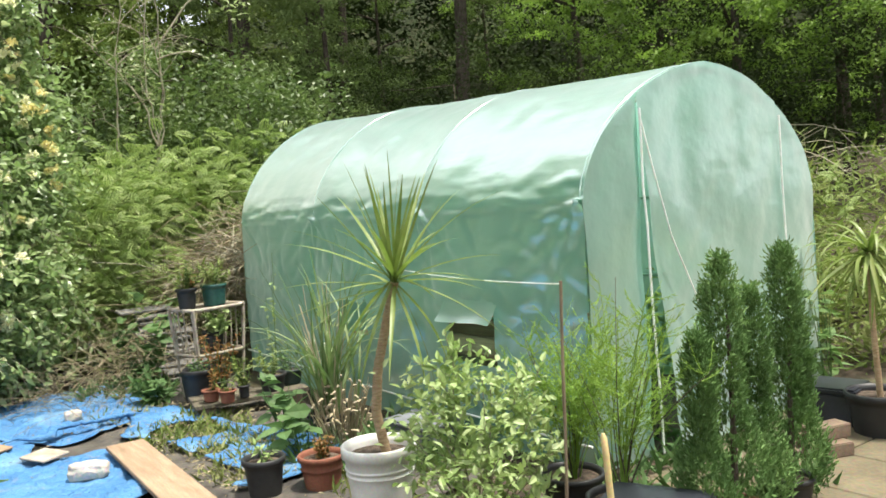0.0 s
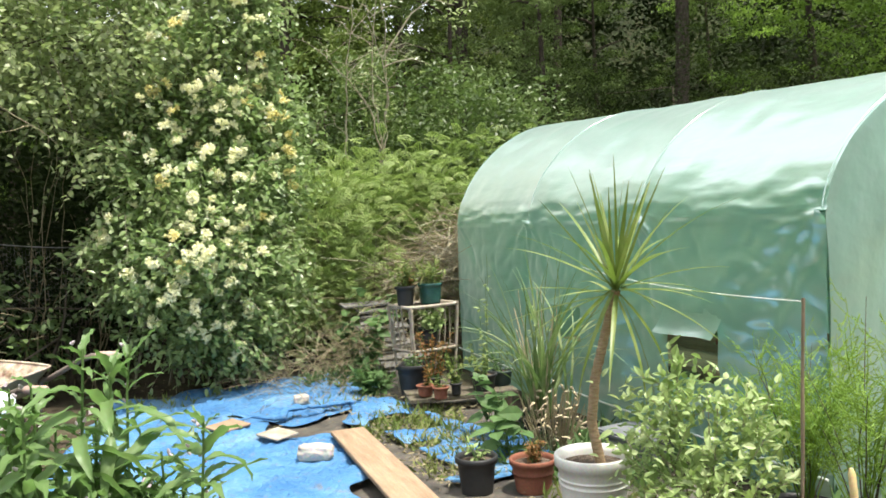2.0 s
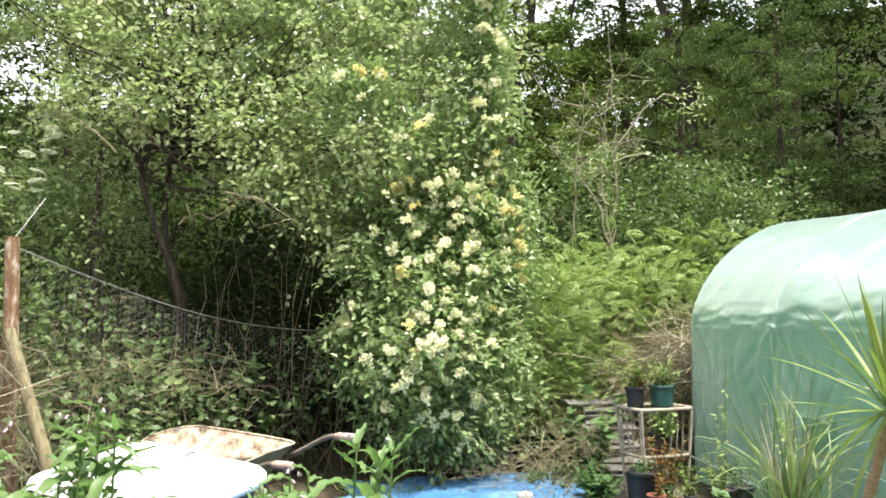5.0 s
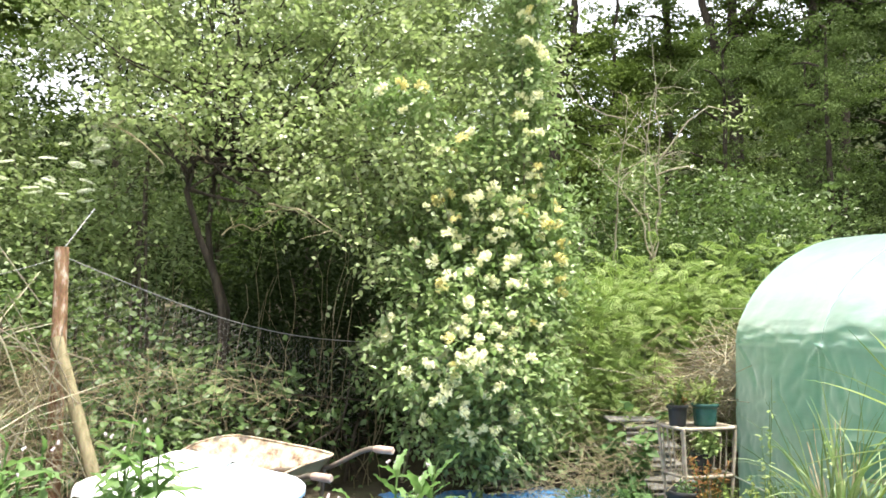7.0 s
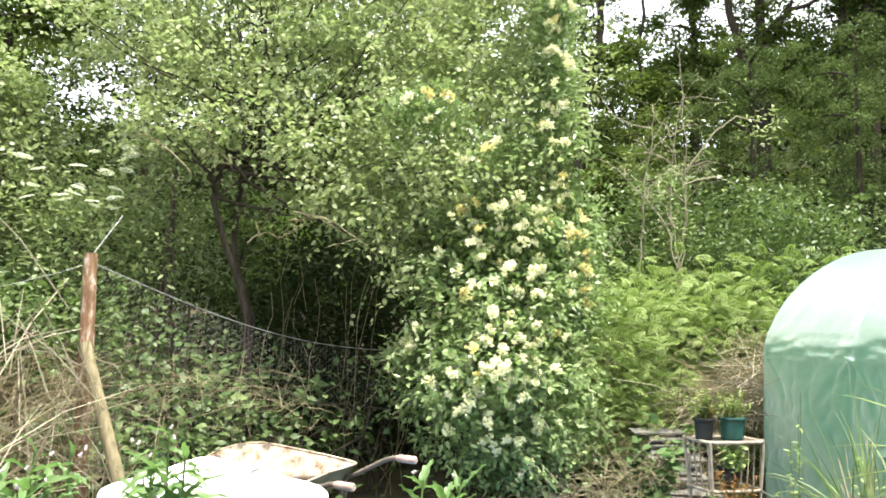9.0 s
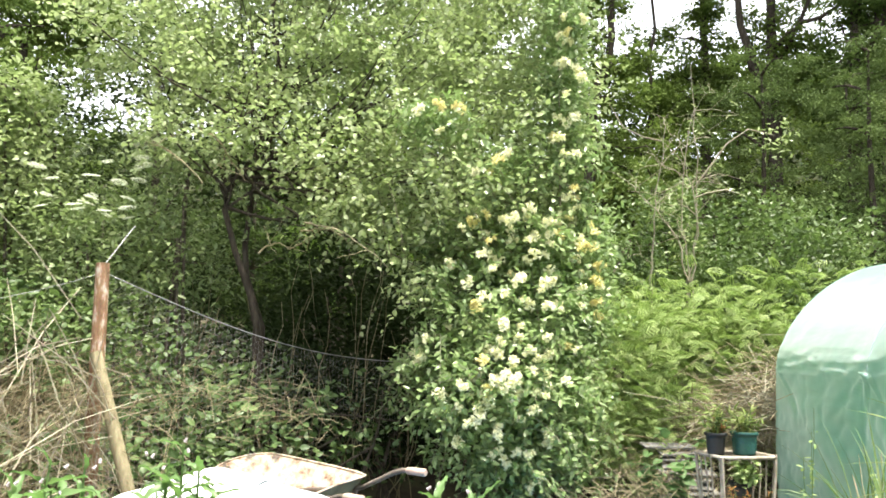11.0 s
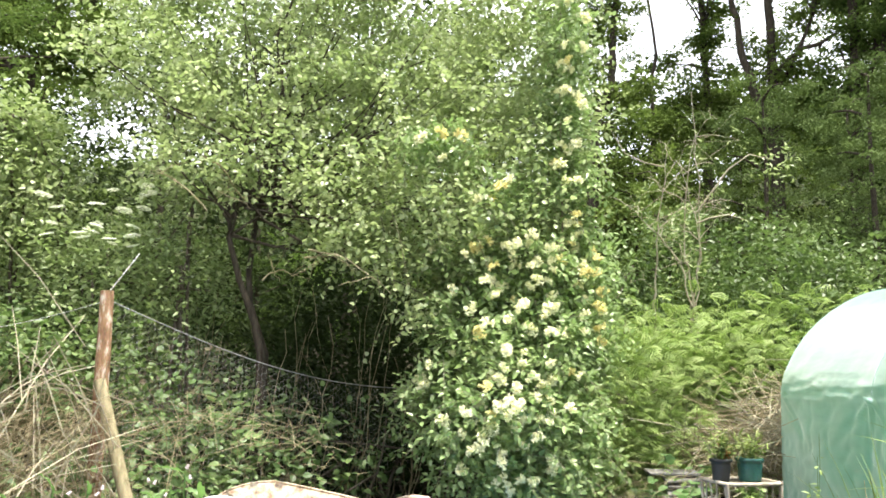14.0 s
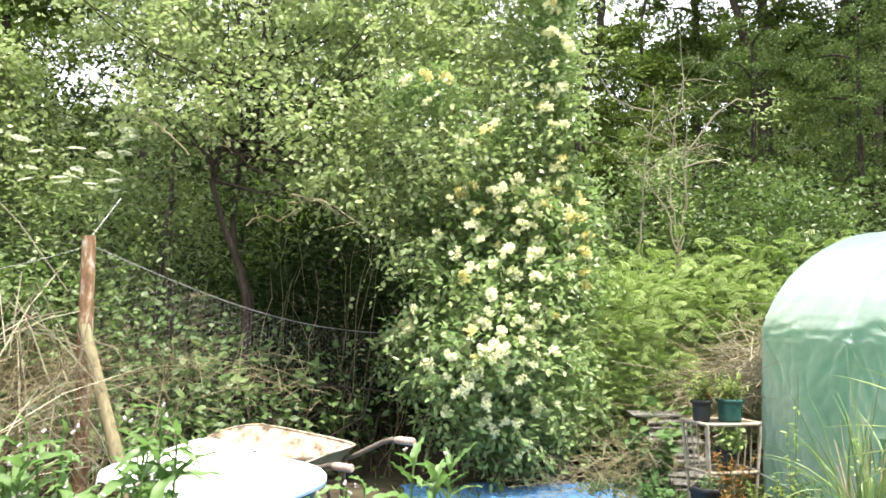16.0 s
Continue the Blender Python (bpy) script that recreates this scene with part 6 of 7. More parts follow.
# ---- plant stand ----
def make_stand():
    g = rng_of(141)
    t = thing("plant_stand", "weathered two-tier cane plant stand", "plant stand", pose(-3.35, -0.63, 0.0, 0, 0, 14))
    W, Dp = 0.215, 0.15
    for sx in (-1, 1):
        for sy in (-1, 1):
            q = bent((sx * Dp * 0.88, sy * W * 0.82, 0.02), (sx * Dp * 1.0, sy * W * 1.10, 0.70), 7, 0, 0.006, g)
            build("post", tube(q, 0.012, 8), M["cane_wood"], t, True)
    # shelves of closely laid cane inside rounded rims
    for z, k in ((0.69, 1.06), (0.35, 0.98)):
        rim_ = [(-Dp * k, -W * k), (Dp * 0.75 * k, -W * k), (Dp * k, -W * 0.8 * k), (Dp * 1.06 * k, 0), (Dp * k, W * 0.8 * k), (Dp * 0.75 * k, W * k), (-Dp * k, W * k), (-Dp * k, -W * k)]
        build("rail", tube([(a, b, z) for a, b in rim_], 0.013, 8), M["cane_wood"], t, True)
        for j in range(14):
            y = -W * k + 2 * W * k * (j + 0.5) / 14
            build("slat", tube([(-Dp * k, y, z - 0.006), (Dp * 0.98 * k, y, z - 0.006)], 0.009, 6), M["dark_board"], t, True)
    # cane spindles close the side panels
    for sy in (-1, 1):
        for j in range(4):
            x = -Dp + 2 * Dp * (j + 0.5) / 4
            build("spindle", tube(bent((x, sy * W * 0.97, 0.35), (x, sy * W * 1.05, 0.69), 4, 0, 0.006, g), 0.007, 6), M["cane_wood"], t, True)
    pot("black_pot", "black pot on top of the plant stand", pose(-3.30, -0.80, 0.692), 0.08, 0.16, M["pot_black"])
    pot("glazed_pot", "dark green glazed pot on top of the plant stand", pose(-3.36, -0.57, 0.692), 0.10, 0.165, M["pot_green"], 0.01, 0.8)
    small_plant("pot_plant", "reddish tufted plant in a black pot", (-3.30, -0.80, 0.84), 0.16, 0.22, "leaf_turf", 0.05, 22, 142, 0.3, 12)
    small_plant("pot_plant", "reddish tufted shoots in a black pot", (-3.27, -0.78, 0.84), 0.07, 0.13, "leaf_red", 0.04, 14, 146, 0.3, 7)
    small_plant("pot_plant", "yellow-green grassy plant in a glazed pot", (-3.36, -0.57, 0.84), 0.15, 0.19, "leaf_turf", 0.09, 16, 143, 0.14, 12)
    pot("black_pot", "black pot on the stand's lower tier", pose(-3.30, -0.62, 0.362), 0.085, 0.15, M["pot_black"])
    small_plant("trailing_plant", "trailing yellow-green plant spilling from its pot", (-3.26, -0.62, 0.50), 0.15, 0.14, "leaf_shrub", 0.05, 22, 144, 0.7, 14)
    pot("black_pot", "black pot under the plant stand", pose(-3.10, -0.82, 0.0), 0.14, 0.28, M["pot_black"])
    small_plant("pot_plant", "thin green plant under the stand", (-3.10, -0.82, 0.24), 0.12, 0.10, "leaf_comfrey", 0.04, 10, 145, 0.4, 6)


make_stand()


def make_shelf():
    t = thing("low_shelf", "low dark plank on blocks carrying small pots", "shelf", pose(-2.70, -0.62, 0.0, 0, 0, -10))
    for k in range(2):
        part("board", box_bm(0.14, 0.78, 0.03, 0.004, 1, pose(0.075 - 0.15 * k, 0, 0.105, 1.0 - 2 * k, 0, 0)), M["dark_board"], t)
    for k in (-1, 1):
        part("block", box_bm(0.24, 0.10, 0.088, 0.006, 1, pose(0, 0.3 * k, 0.045)), M["brick"], t)
    row = ((-2.66, -0.90, 0.065, 0.08, "terracotta", "small terracotta pot on the low shelf"), (-2.52, -0.84, 0.06, 0.085, "terracotta", "small orange plastic pot on the low shelf"),
           (-2.58, -0.70, 0.045, 0.085, "pot_black", "small black pot on the low shelf"), (-2.62, -0.47, 0.10, 0.12, "pot_black", "squat black pot on the low shelf"), (-2.72, -0.28, 0.09, 0.11, "tub", "dull green pot on the low shelf"),
           (-2.80, -0.78, 0.06, 0.10, "pot_black", "black pot behind the small pots"))
    for k, (x, y, r, h, mt, lb) in enumerate(row):
        pot("small_pot", lb, pose(x, y, 0.122), r, h, M[mt])
        small_plant("pot_plant", "russet and green seedlings in a small pot", (x, y, 0.122 + h * 0.85), r * (1.3, 1.2, 2.0, 1.3, 1.3, 2.6)[k], (0.16, 0.10, 0.24, 0.22, 0.24, 0.34)[k], ("leaf_red", "leaf_turf", "leaf_turf", "leaf_turf", "leaf_comfrey", "leaf_red")[k], 0.035, (16, 10, 22, 20, 16, 34)[k], 150 + k, 0.4, (7, 6, 9, 10, 8, 13)[k])


make_shelf()


def make_boards():
    g = rng_of(161)
    t = thing("board_stack", "stack of weathered grey boards leaning on the bank", "timber")
    for k in range(12):
        z = 0.06 + 0.050 * k
        part("board", box_bm(0.14, g.uniform(0.3, 0.5), 0.02, 0.004, 1, pose(-4.15 - 0.035 * k + g.normal(0, 0.03), -0.66 + g.normal(0, 0.06), z, g.uniform(-4, 4), g.uniform(8, 20), g.uniform(-10, 10))), M["slate"], t)


make_boards()


# ---- wheelbarrow ----
def make_barrow():
    t = thing("wheelbarrow", "old wheelbarrow with a rusty cream tray and pinkish rubber grips", "wheelbarrow", pose(-3.30, -3.83, 0.0, 0, 0, 50))
    # x runs from the wheel to the handles; the tray is a dished pan
    nu, nv = 25, 17
    rim, base = [], []

    def pan(u, v, inset):
        w = 0.33 - 0.07 * (0.5 - u) * 0.6
        x = (u - 0.54) * 1.08
        y = (v - 0.5) * 2 * w
        e = max(abs(u - 0.5) * 2, abs(v - 0.5) * 2)
        k = min(1.0, max(0.0, (1 - e) / 0.38))
        k = k * k * (3 - 2 * k)
        corner = min(1.0, (abs(u - 0.5) * 2) ** 6 + (abs(v - 0.5) * 2) ** 6)
        sh = 1 - 0.12 * (abs((u - 0.5) * (v - 0.5)) * 4) ** 3
        lift = 0.06 * (1 - u) + 0.03 * math.cos((v - 0.5) * 3.1)
        return (x * sh, y * sh, 0.445 + lift - 0.19 * k + inset + 0.14 * y)
    for name, inset, mat in (("tray", 0.0, "barrow_in"), ("tray_shell", -0.006, "barrow_out")):
        v = [pan(i / (nu - 1), j / (nv - 1), inset) for i in range(nu) for j in range(nv)]
        ii = np.arange(nu * nv).reshape(nu, nv)
        f = np.stack([ii[:-1, :-1], ii[1:, :-1], ii[1:, 1:], ii[:-1, 1:]], -1).reshape(-1, 4)
        build(name, [(v, f)], M[mat], t, True, "rusty cream-painted tray" if inset == 0 else "dull green underside")
    edge = [pan(0, j / 16, 0.004) for j in range(17)] + [pan(i / 24, 1, 0.004) for i in range(1, 25)] + [pan(1, 1 - j / 16, 0.004) for j in range(1, 17)] + [pan(1 - i / 24, 0, 0.004) for i in range(1, 25)]
    build("tray_rim", tube(edge, 0.008, 6), M["barrow_in"], t, True)
    for s in (-1, 1):
        build("handle", tube([(-0.62, 0.05 * s, 0.22), (-0.1, 0.20 * s, 0.34), (0.45, 0.27 * s, 0.42), (0.72, 0.29 * s, 0.50 + 0.05 * s), (0.80, 0.29 * s, 0.525 + 0.05 * s), (0.98, 0.29 * s, 0.53 + 0.05 * s)], 0.017, 8), M["steel"], t, True)
        build("grip", tube([(0.84, 0.29 * s, 0.527 + 0.05 * s), (0.86, 0.29 * s, 0.528 + 0.05 * s), (0.99, 0.29 * s, 0.53 + 0.05 * s), (1.0, 0.29 * s, 0.53 + 0.05 * s)], [0.022, 0.026, 0.026, 0.018], 10), M["grip"], t, True, "pinkish rubber grip")
        build("leg", tube([(0.40, 0.26 * s, 0.42), (0.36, 0.27 * s, 0.10), (0.30, 0.27 * s, 0.015), (0.12, 0.25 * s, 0.36)], 0.014, 8), M["steel"], t, True)
    a = np.linspace(0, 2 * math.pi, 29)
    wheel = build("wheel", tube(np.stack([-0.62 + 0.15 * np.cos(a), 0 * a, 0.19 + 0.15 * np.sin(a)], -1), 0.04, 10, False), M["pot_black"], t, True, "black rubber tyre")
    build("hub", tube([(-0.62, -0.07, 0.19), (-0.62, 0.07, 0.19)], 0.06, 14), M["barrow_out"], wheel, True)


make_barrow()


# ---- white-topped trough ----
def make_trough():
    t = thing("plastic_trough", "long upturned white plastic trough over a dark green tub", "trough", pose(-2.16, -3.99, 0.0, 0, 0, 46))
    n = 64
    a = np.linspace(0, 2 * math.pi, n, endpoint=False)

    def loop(L, W, z):
        c, s = np.cos(a), np.sin(a)
        return np.stack([L * np.sign(c) * np.abs(c) ** 0.45, W * np.sign(s) * np.abs(s) ** 0.5, z + 0.17 * (z > 0.1) * W * np.sign(s) * np.abs(s) ** 0.5], -1)
    rings = [loop(0.66, 0.34, 0.445), loop(0.68, 0.36, 0.45), loop(0.68, 0.36, 0.485), loop(0.66, 0.345, 0.505), loop(0.58, 0.29, 0.515), loop(0.3, 0.15, 0.522), loop(0.01, 0.005, 0.525)]
    v = np.concatenate(rings)
    f = np.concatenate([np.stack([k * n + np.arange(n), k * n + (np.arange(n) + 1) % n, (k + 1) * n + (np.arange(n) + 1) % n, (k + 1) * n + np.arange(n)], -1) for k in range(len(rings) - 1)])
    build("lid", [(v, f)], M["lid"], t, True, "bright white moulded lid")
    rings = [loop(0.56, 0.25, 0.0), loop(0.58, 0.27, 0.02), loop(0.63, 0.31, 0.45)]
    v = np.concatenate(rings)
    f = np.concatenate([np.stack([k * n + np.arange(n), k * n + (np.arange(n) + 1) % n, (k + 1) * n + (np.arange(n) + 1) % n, (k + 1) * n + np.arange(n)], -1) for k in range(2)])
    build("tub", [(v, f)], M["tub"], t, True, "dark green tub")
    s = thing("white_sheet", "white plastic sheet draped over the trough", "sheet")
    vv = []
    for i in range(33):
        for j in range(25):
            y = -0.43 + 0.86 * j / 24
            x = -0.72 + (0.82 - 0.65 * y) * i / 32
            over = max(0.0, abs(y) - 0.36)
            yy = math.copysign(min(abs(y), 0.36 + 0.12 * over), y)
            fold = 0.009 * noise.noise((x * 5, y * 6, 2)) + 0.004 * noise.noise((x * 17, y * 14, 5))
            vv.append((x, yy, 0.541 - 0.012 * (i / 32) ** 2 - 0.9 * over - 0.25 * max(0.0, abs(yy) - 0.30) + 0.17 * yy - 0.8 * max(0.0, -0.68 - x) + fold))
    ii = np.arange(33 * 25).reshape(33, 25)
    ob = build("sheet_body", [(vv, np.stack([ii[:-1, :-1], ii[1:, :-1], ii[1:, 1:], ii[:-1, 1:]], -1).reshape(-1, 4))], M["white_cloth"], s, True)
    s.matrix_basis = t.matrix_basis.copy()


make_trough()


# ---- foreground comfrey ----
def leaf_sheet(L, rise, bend, wide):
    """A pointed leaf, folded along its rib, waved at the edge and drooping."""
    seg, v = 10, []
    q, a = np.zeros(3), radians(rise)
    for j in range(seg + 1):
        u = j / seg
        w = L * wide * (u + 0.01) ** 0.6 * (1 - u) ** 1.05 / 0.36 + 0.0006
        d = np.array([math.cos(a), 0, math.sin(a)])
        up = np.array([-d[2], 0, d[0]])
        for c in (-1, -0.5, 0, 0.5, 1):
            v.append(q + np.array([0, w * c, 0]) + up * (abs(c) * w * 0.4 + 0.003 * math.sin(j * 1.9 + c * 3) * abs(c)))
        q = q + d * L / seg
        a -= radians(bend) / seg
    ii = np.arange((seg + 1) * 5).reshape(seg + 1, 5)
    return [(v, np.stack([ii[:-1, :-1], ii[1:, :-1], ii[1:, 1:], ii[:-1, 1:]], -1).reshape(-1, 4))]


COMFREY = {}


def make_comfrey(x, y, h, seed, lean=(0, 0), big=1.0):
    g = rng_of(seed)
    t = thing("comfrey_plant", "comfrey with long drooping pointed leaves and small pale bells", "flowering plant", pose(x, y, 0.0), "comfrey in front")
    stem = bent((0, 0, 0), (lean[0], lean[1], h), 12, 0, 0.010, g)
    build("stem", tube(stem, np.linspace(0.0055, 0.0022, 12), 6), M["leaf_tall"], t, True)
    for k in range(40):
        s = 0.52 + 0.47 * k / 39 + g.uniform(-0.01, 0.01)
        i = min(10, int(s * 11))
        p = stem[i] + (stem[i + 1] - stem[i]) * (s * 11 - i)
        kind = (0 if s < 0.84 else (1 if s < 0.94 else 2), int(g.integers(4)))
        if kind not in COMFREY:
            L, r, b, w = ((0.150, 40, 60, 0.092), (0.122, 50, 55, 0.095), (0.066, 62, 40, 0.12))[kind[0]]
            o = build("leaf", leaf_sheet(L, r - 22 * kind[1], b + (20, -25, 30, 0)[kind[1]], w), M["leaf_tall"], t, True)
            COMFREY[kind] = o.data
        else:
            o = new("leaf", COMFREY[kind])
            o.parent = t
        sc = big * g.uniform(0.55, 1.15)
        o.matrix_basis = pose(*p, g.uniform(-28, 28), g.uniform(-22, 22), k * 137.5 + g.uniform(-40, 40)) @ Matrix.Diagonal((sc, sc, sc, 1))
    # small bells hang in curled sprays at the tips
    for j in range(2):
        c = stem[-1 - j] + g.normal(0, 0.012, 3)
        for k in range(2):
            p = c + g.normal(0, 0.012, 3)
            if "bell" not in COMFREY:
                o = build("bell_flower", revolve([(0.0010, 0.0), (0.0026, -0.002), (0.0030, -0.007), (0.0038, -0.009)], 8), M["petal_pink"], t, True, "small pale bell")
                COMFREY["bell"] = o.data
            else:
                o = new("bell_flower", COMFREY["bell"])
                o.parent = t
            o.matrix_basis = pose(*p, g.uniform(-50, 50), g.uniform(-50, 50), 0)


g = rng_of(169)
# the tall stems that stand clear of the rest
for k, (y, h) in enumerate(((-3.71, 1.10), (-3.63, 1.17), (-3.45, 1.15), (-3.41, 1.20), (-3.10, 1.02), (-3.03, 1.06), (-2.98, 1.07), (-2.93, 1.09), (-2.82, 1.11), (-2.69, 0.97), (-3.60, 1.14), (-3.38, 1.14), (-2.96, 1.04), (-3.06, 1.03), (-2.85, 1.05), (-3.55, 1.12), (-3.68, 1.14), (-3.49, 1.11), (-3.75, 1.11), (-3.33, 1.06))):
    make_comfrey(0.94 + g.normal(0, 0.05), y - 0.02, h, 170 + k, (g.normal(0, 0.03), 0.02 + g.normal(0, 0.02)), 1.15)
for k in range(56):
    y = -3.78 + 1.12 * (k + 0.5) / 56
    top = 1.08 if y < -3.30 else (0.93 if y < -3.12 else (1.01 if y < -2.86 else 0.90))
    make_comfrey(0.92 + g.normal(0, 0.13), y, top - g.uniform(0.0, 0.14), 192 + k, (g.normal(0, 0.07), g.normal(0, 0.07)))


# ---- shrubs in front of the tunnel ----
def make_pale_shrub():
    g = rng_of(191)
    t = thing("pale_shrub", "bushy shrub with pale green leaves", "shrub")
    spec = [((0.20, -0.88, 0.36), (0.26, 0.26, 0.30)), ((0.10, -0.98, 0.50), (0.16, 0.16, 0.18)), ((0.33, -0.80, 0.45), (0.16, 0.16, 0.2)), ((0.16, -0.92, 0.66), (0.10, 0.10, 0.12)), ((0.30, -0.86, 0.68), (0.06, 0.06, 0.14)), ((0.40, -0.76, 0.62), (0.04, 0.04, 0.12)), ((0.02, -1.02, 0.62), (0.05, 0.05, 0.08)), ((0.36, -0.98, 0.22), (0.2, 0.2, 0.2))]
    p, out, c = clumped(spec, 250, 6, 0.040, g, shell=0.35, rough=0.7, freq=4)
    for k in range(16):
        e = c[g.integers(len(c))]
        build("stem", tube(bent((0.22 + g.normal(0, 0.03), -0.88 + g.normal(0, 0.03), 0), e, 6, 0, 0.01, g), np.linspace(0.006, 0.002, 6), 5, False), M["twig"], t, True)
    d, u = random_dirs(len(p), g, 0.8)
    sp, sd, sl = shoots(c, out.reshape(len(c), -1, 3)[:, 0] + [0, 0, 0.8], 60, 0.20, 9, g, 0.1)
    tagged(build("shoot_mass", [b for q in sl for b in tube(q, np.linspace(0.0022, 0.001, 5), 3, False)], M["twig"], t), kind="stuff")
    p, d, out = np.concatenate([p, sp]), np.concatenate([d, sd]), np.concatenate([out, sd * 0])
    u = np.concatenate([u, unit(g.normal(0, 0.5, sp.shape) + [0, 0, 1.0])])
    n = len(p)
    build("foliage", oval_blocks(p, d + out * 0.5 + [0, 0, 0.4], u, 0.050 * g.uniform(0.5, 1.3, n), 0.024 * g.uniform(0.8, 1.2, n), 0.2, 0.3), M["leaf_shrub"], t)


make_pale_shrub()


def make_broom(at, h, r, seed, n=26, start=0.4):
    g = rng_of(seed)
    t = thing("broom_shrub", "feathery bright green broom with thin arching twigs", "shrub", pose(*at))
    P, D, fine = [], [], []
    for k in range(n):
        a, w = g.random() * 6.28, r * g.uniform(0.15, 1.0)
        e = np.array([math.cos(a) * w, math.sin(a) * w, h * g.uniform(0.55, 1.0)])
        f = np.linspace(0, 1, 8)[:, None]
        q = e * f * np.concatenate([f, f, 1.0 + 0 * f], 1) ** 0.6 + np.cumsum(g.normal(0, 0.007, (8, 3)), 0)
        q[0] = (e[0] * 0.05, e[1] * 0.05, 0)
        build("twig", tube(q, np.linspace(0.0042, 0.0012, 8), 4, False), M["leaf_broom"] if k % 3 else M["bark"], t, True)
        for j in range(13):
            s = g.uniform(start, 0.99) * 6.99
            i = int(s)
            pos = q[i] + (q[i + 1] - q[i]) * (s - i)
            side = unit(g.normal(0, 1, 3) * [1, 1, 0.3])
            ln = g.uniform(0.10, 0.27) * (1.25 - s / 9)
            way = unit(unit(q[i + 1] - q[i]) * 0.4 + side * 0.95 + [0, 0, 0.15])
            tip = pos + way * ln + [0, 0, 0.03]
            fine += tube(np.array([pos, pos + way * ln * 0.5, tip]), [0.0014, 0.0011, 0.0006], 3, False)
            for m in range(22):
                u = (m + 0.5) / 22
                P.append(pos + way * ln * u + [0, 0, 0.03 * u * u])
                D.append(way * 1.2 + g.normal(0, 0.5, 3))
    P, D = np.array(P), np.array(D)
    u = unit(g.normal(0, 1, P.shape))
    tagged(build("sprig_mass", fine, M["leaf_broom"], t), kind="stuff")
    build("foliage", leaf_blocks(P, D, u, 0.019 * g.uniform(0.6, 1.3, len(P)), 0.0032, 0.1), M["leaf_broom"], t)


make_broom((0.62, -0.52, 0.12), 0.92, 0.38, 201, 24)
make_broom((0.26, -0.42, 0.10), 0.72, 0.32, 202, 34, 0.45)
pot("black_pot", "black pot holding the broom", pose(0.62, -0.52, 0.0), 0.14, 0.2, M["pot_black"])
pot("black_pot", "black pot holding a low broom", pose(0.25, -0.42, 0.0), 0.14, 0.18, M["pot_black"])


def make_conifer(at, h, r, seed, lobes_):
    g = rng_of(seed)
    t = thing("dwarf_conifer", "dense dark green upright dwarf conifer", "conifer", pose(*at), "dwarf conifers")
    build("trunk", tube(bent((0, 0, 0), (0, 0, h * 0.8), 6, 0, 0.006, g), np.linspace(0.016, 0.005, 6), 7), M["bark"], t, True)
    P, D = [], []
    for cx, cy, hh, rr in lobes_:
        for k in range(int(430 * hh / 0.9)):
            s = g.random() ** 0.8
            z = -0.04 + s * (hh + 0.04)
            w = rr * (1 - s) ** 0.62 * (0.75 + 0.25 * math.sin(s * 9)) * min(1, 0.55 + s * 3)
            a = g.random() * 6.28
            e = np.array([cx + math.cos(a) * w, cy + math.sin(a) * w, z])
            o = unit(np.array([math.cos(a) * 0.6, math.sin(a) * 0.6, 1.0]))
            for j in range(16):
                f = g.random()
                P.append(e + o * (f * 0.06 - 0.03) + g.normal(0, 0.010, 3))
                D.append(o + g.normal(0, 0.38, 3))
    P, D = np.array(P), np.array(D)
    u = unit(g.normal(0, 1, P.shape))
    build("foliage", leaf_blocks(P, D, u, 0.025 * g.uniform(0.6, 1.3, len(P)), 0.008, 0.2, 0.1), M["leaf_conifer"], t)


make_conifer((0.88, -0.20, 0.10), 1.0, 0.2, 211, [(0.0, -0.03, 0.96, 0.17), (0.0, 0.16, 0.82, 0.13), (0.0, -0.18, 0.70, 0.12)])
make_conifer((0.86, 0.215, 0.10), 1.0, 0.2, 212, [(0.0, 0.0, 0.96, 0.14), (0.02, 0.06, 0.66, 0.10)])
pot("red_pot", "faded red plastic pot under the conifers", pose(0.88, -0.24, 0.0), 0.15, 0.15, M["terracotta"])
pot("black_pot", "black pot under the second conifer", pose(0.86, 0.20, 0.0), 0.10, 0.15, M["pot_black"])

# canes
ob = build("bamboo_cane", tube(bent((0.64, -0.84, 0.0), (0.67, -0.825, 1.045), 9, 0, 0.002, rng_of(5)), [0.0056, 0.0056, 0.0065, 0.0056, 0.0056, 0.0065, 0.0056, 0.0056, 0.0056], 8), M["bamboo"], smooth=True)
cane = tagged(ob, "upright brown bamboo cane stuck in the ground", "cane")
build("cord", tube(bent((0.668, -0.826, 1.03), (-1.9, -0.06, 1.0), 16, 0.03), 0.0018, 5), M["zip"], cane, True, "thin white cord tied to the cane")
ob = build("tool_handle", tube([(1.03, -0.99, 0.0), (1.0, -1.0, 0.55), (0.995, -1.0, 0.595), (0.993, -1.0, 0.61)], [0.0105, 0.0105, 0.010, 0.005], 10), M["cream"], smooth=True)
tagged(ob, "smooth cream-yellow wooden tool handle", "tool handle")


# ---- beside the tunnel ----
def make_paving():
    t = thing("paving", "sandy paving slabs beside the tunnel", "paving", kind="structure")
    data = None
    for i in range(4):
        for j in range(5):
            m = pose(0.45 + 0.46 * i, 0.25 + 0.46 * j, 0.012, 0, 0, 0)
            if data is None:
                o = part("slab", box_bm(0.45, 0.45, 0.03, 0.006, 1), M["slab"], t)
                data = o.data
            else:
                o = new("slab", data)
                o.parent = t
            o.matrix_basis = m


make_paving()


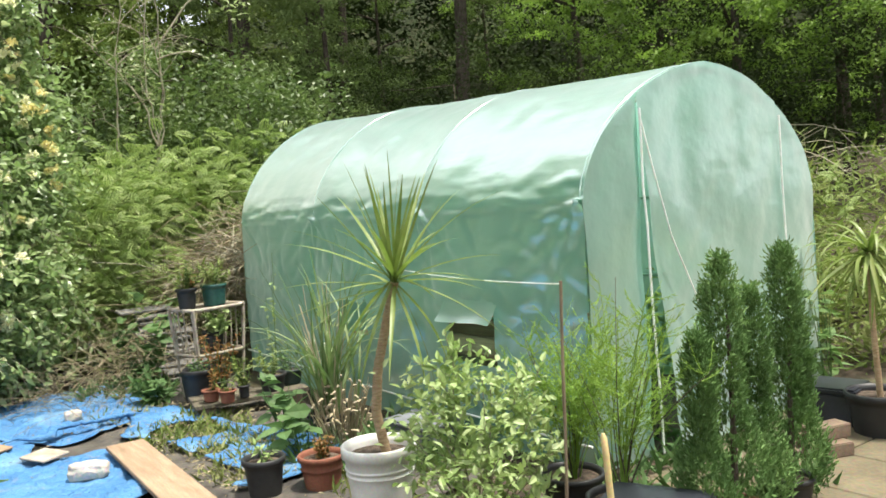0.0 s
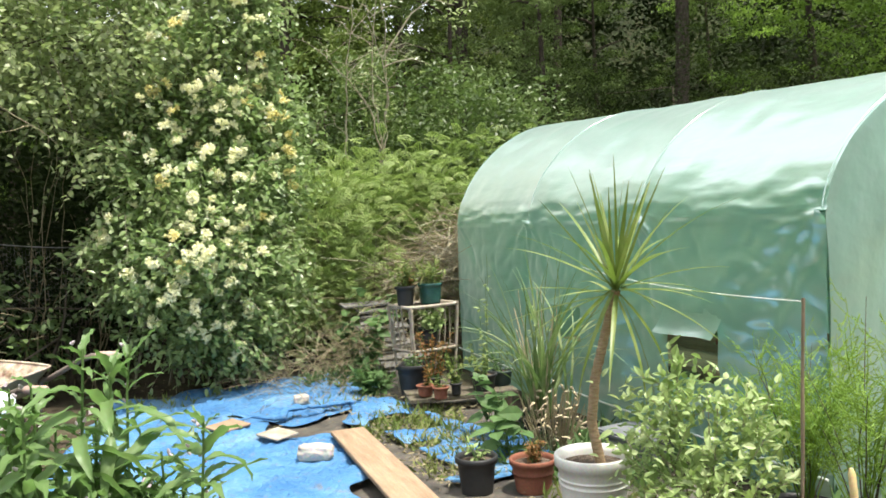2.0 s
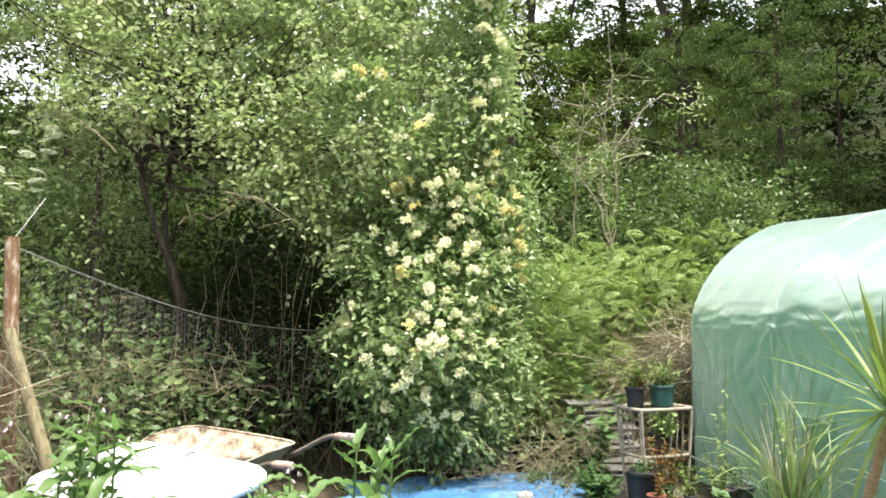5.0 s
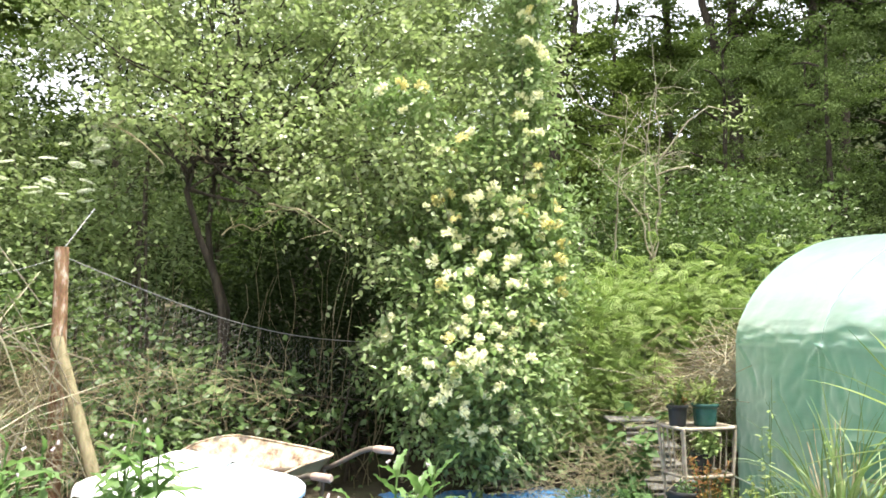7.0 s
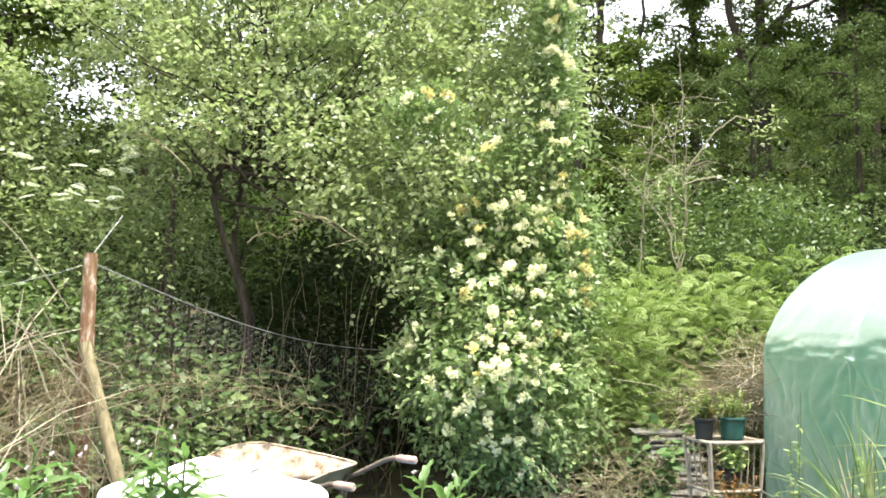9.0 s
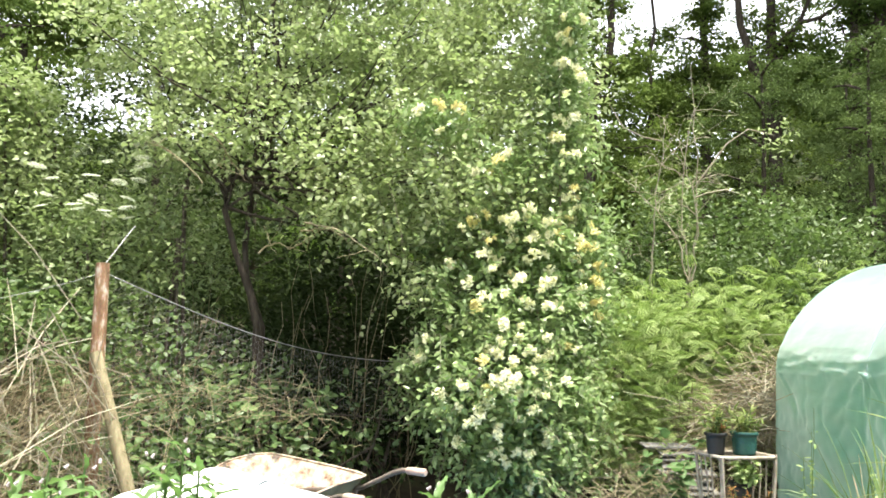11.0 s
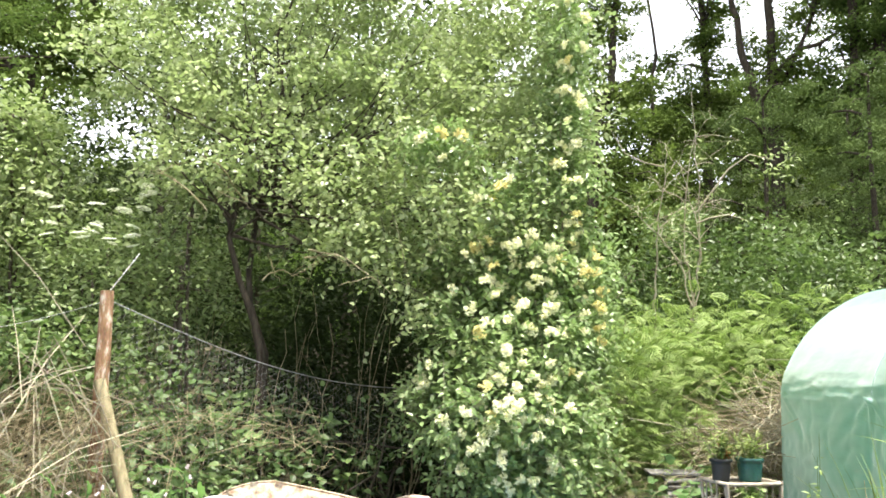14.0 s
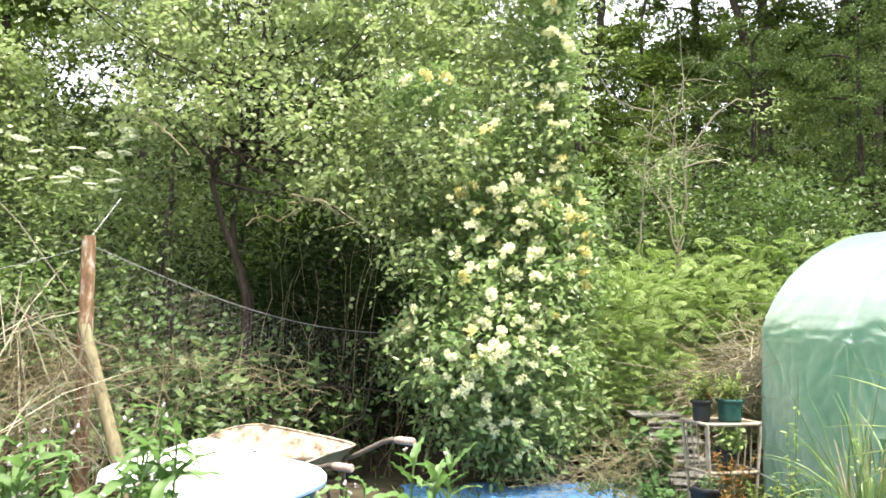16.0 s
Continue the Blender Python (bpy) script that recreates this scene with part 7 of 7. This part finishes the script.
def make_brick(x, y, z, turn):
    bm = box_bm(0.215, 0.1025, 0.065, 0.005, 2)
    for v in bm.verts:
        v.co += Vector((noise.noise(v.co * 20), noise.noise(v.co * 20 + Vector((5, 0, 0))), 0)) * 0.003
    ob = part("brick", bm, M["brick"], None)
    ob.matrix_basis = pose(x, y, z, 0, 0, turn)
    tagged(ob, "weathered red-brown brick stacked on the paving", "brick", "bricks by the tunnel")


make_brick(0.66, 0.86, 0.06, 70)
make_brick(0.56, 0.98, 0.06, 60)
make_brick(0.62, 0.92, 0.127, 75)


def make_crate(x, y, z, sx, sy, sz, turn, label, mat):
    t = thing("storage_crate", label, "crate", pose(x, y, z, 0, 0, turn))
    part("body", box_bm(sx, sy, sz, 0.015, 2, pose(0, 0, sz / 2)), M[mat], t)
    part("lid", box_bm(sx + 0.03, sy + 0.03, 0.03, 0.01, 2, pose(0, 0, sz + 0.012)), M[mat], t)


make_crate(0.36, 1.46, 0.0, 0.30, 0.26, 0.20, 10, "dark blue-black plastic box beside the tunnel", "crate")
make_crate(-1.05, -0.28, 0.0, 0.34, 0.26, 0.13, 8, "low grey-blue box at the tunnel's foot", "board")
make_crate(0.85, -0.62, 0.0, 0.34, 0.26, 0.24, 25, "black plastic tray box among the pots", "crate")
small_plant("tall_weed", "tall broad-leaved bright green weed by the boxes", (0.10, 1.95, 0.0), 0.22, 0.95, "leaf_tall", 0.16, 6, 240, 0.35, 7, "weed")
make_stone(-1.5, 3.3, 0.9, 0.14, 0.16, 0.14, 9, "grey boulder on the bank")


# ---- inside the tunnel ----
def make_bench():
    t = thing("potting_bench", "brown wooden bench with pots inside the tunnel", "bench", pose(-1.55, 0.42, 0.0))
    part("top", box_bm(2.2, 0.42, 0.03, 0.004, 1, pose(0, 0, 0.42)), M["plank"], t)
    part("backboard", box_bm(2.2, 0.02, 0.22, 0.004, 1, pose(0, 0.18, 0.55)), M["plank"], t)
    for x in (-1.0, 0.0, 1.0):
        for y in (-0.17, 0.17):
            part("leg", box_bm(0.05, 0.05, 0.405, 0.004, 1, pose(x, y, 0.2025)), M["plank"], t)
    for k, x in enumerate((-0.75, -1.0, -1.9, -2.2)):
        pot("terracotta_pot", "terracotta pot on the bench inside the tunnel", pose(x, 0.36, 0.436), 0.10, 0.16, M["terracotta"])
        small_plant("pot_plant", "green seedlings inside the tunnel", (x, 0.36, 0.58), 0.14, 0.22, "leaf_comfrey", 0.07, 12, 220 + k, 0.5, 7)
    small_plant("tunnel_plant", "leafy plant in the tunnel's doorway", (-0.35, 0.75, 0.0), 0.2, 0.85, "leaf_comfrey", 0.12, 16, 230, 0.5, 8)
    pot("black_pot", "black pots stacked inside the tunnel door", pose(-0.25, 0.62, 0.0), 0.12, 0.3, M["pot_black"])


make_bench()
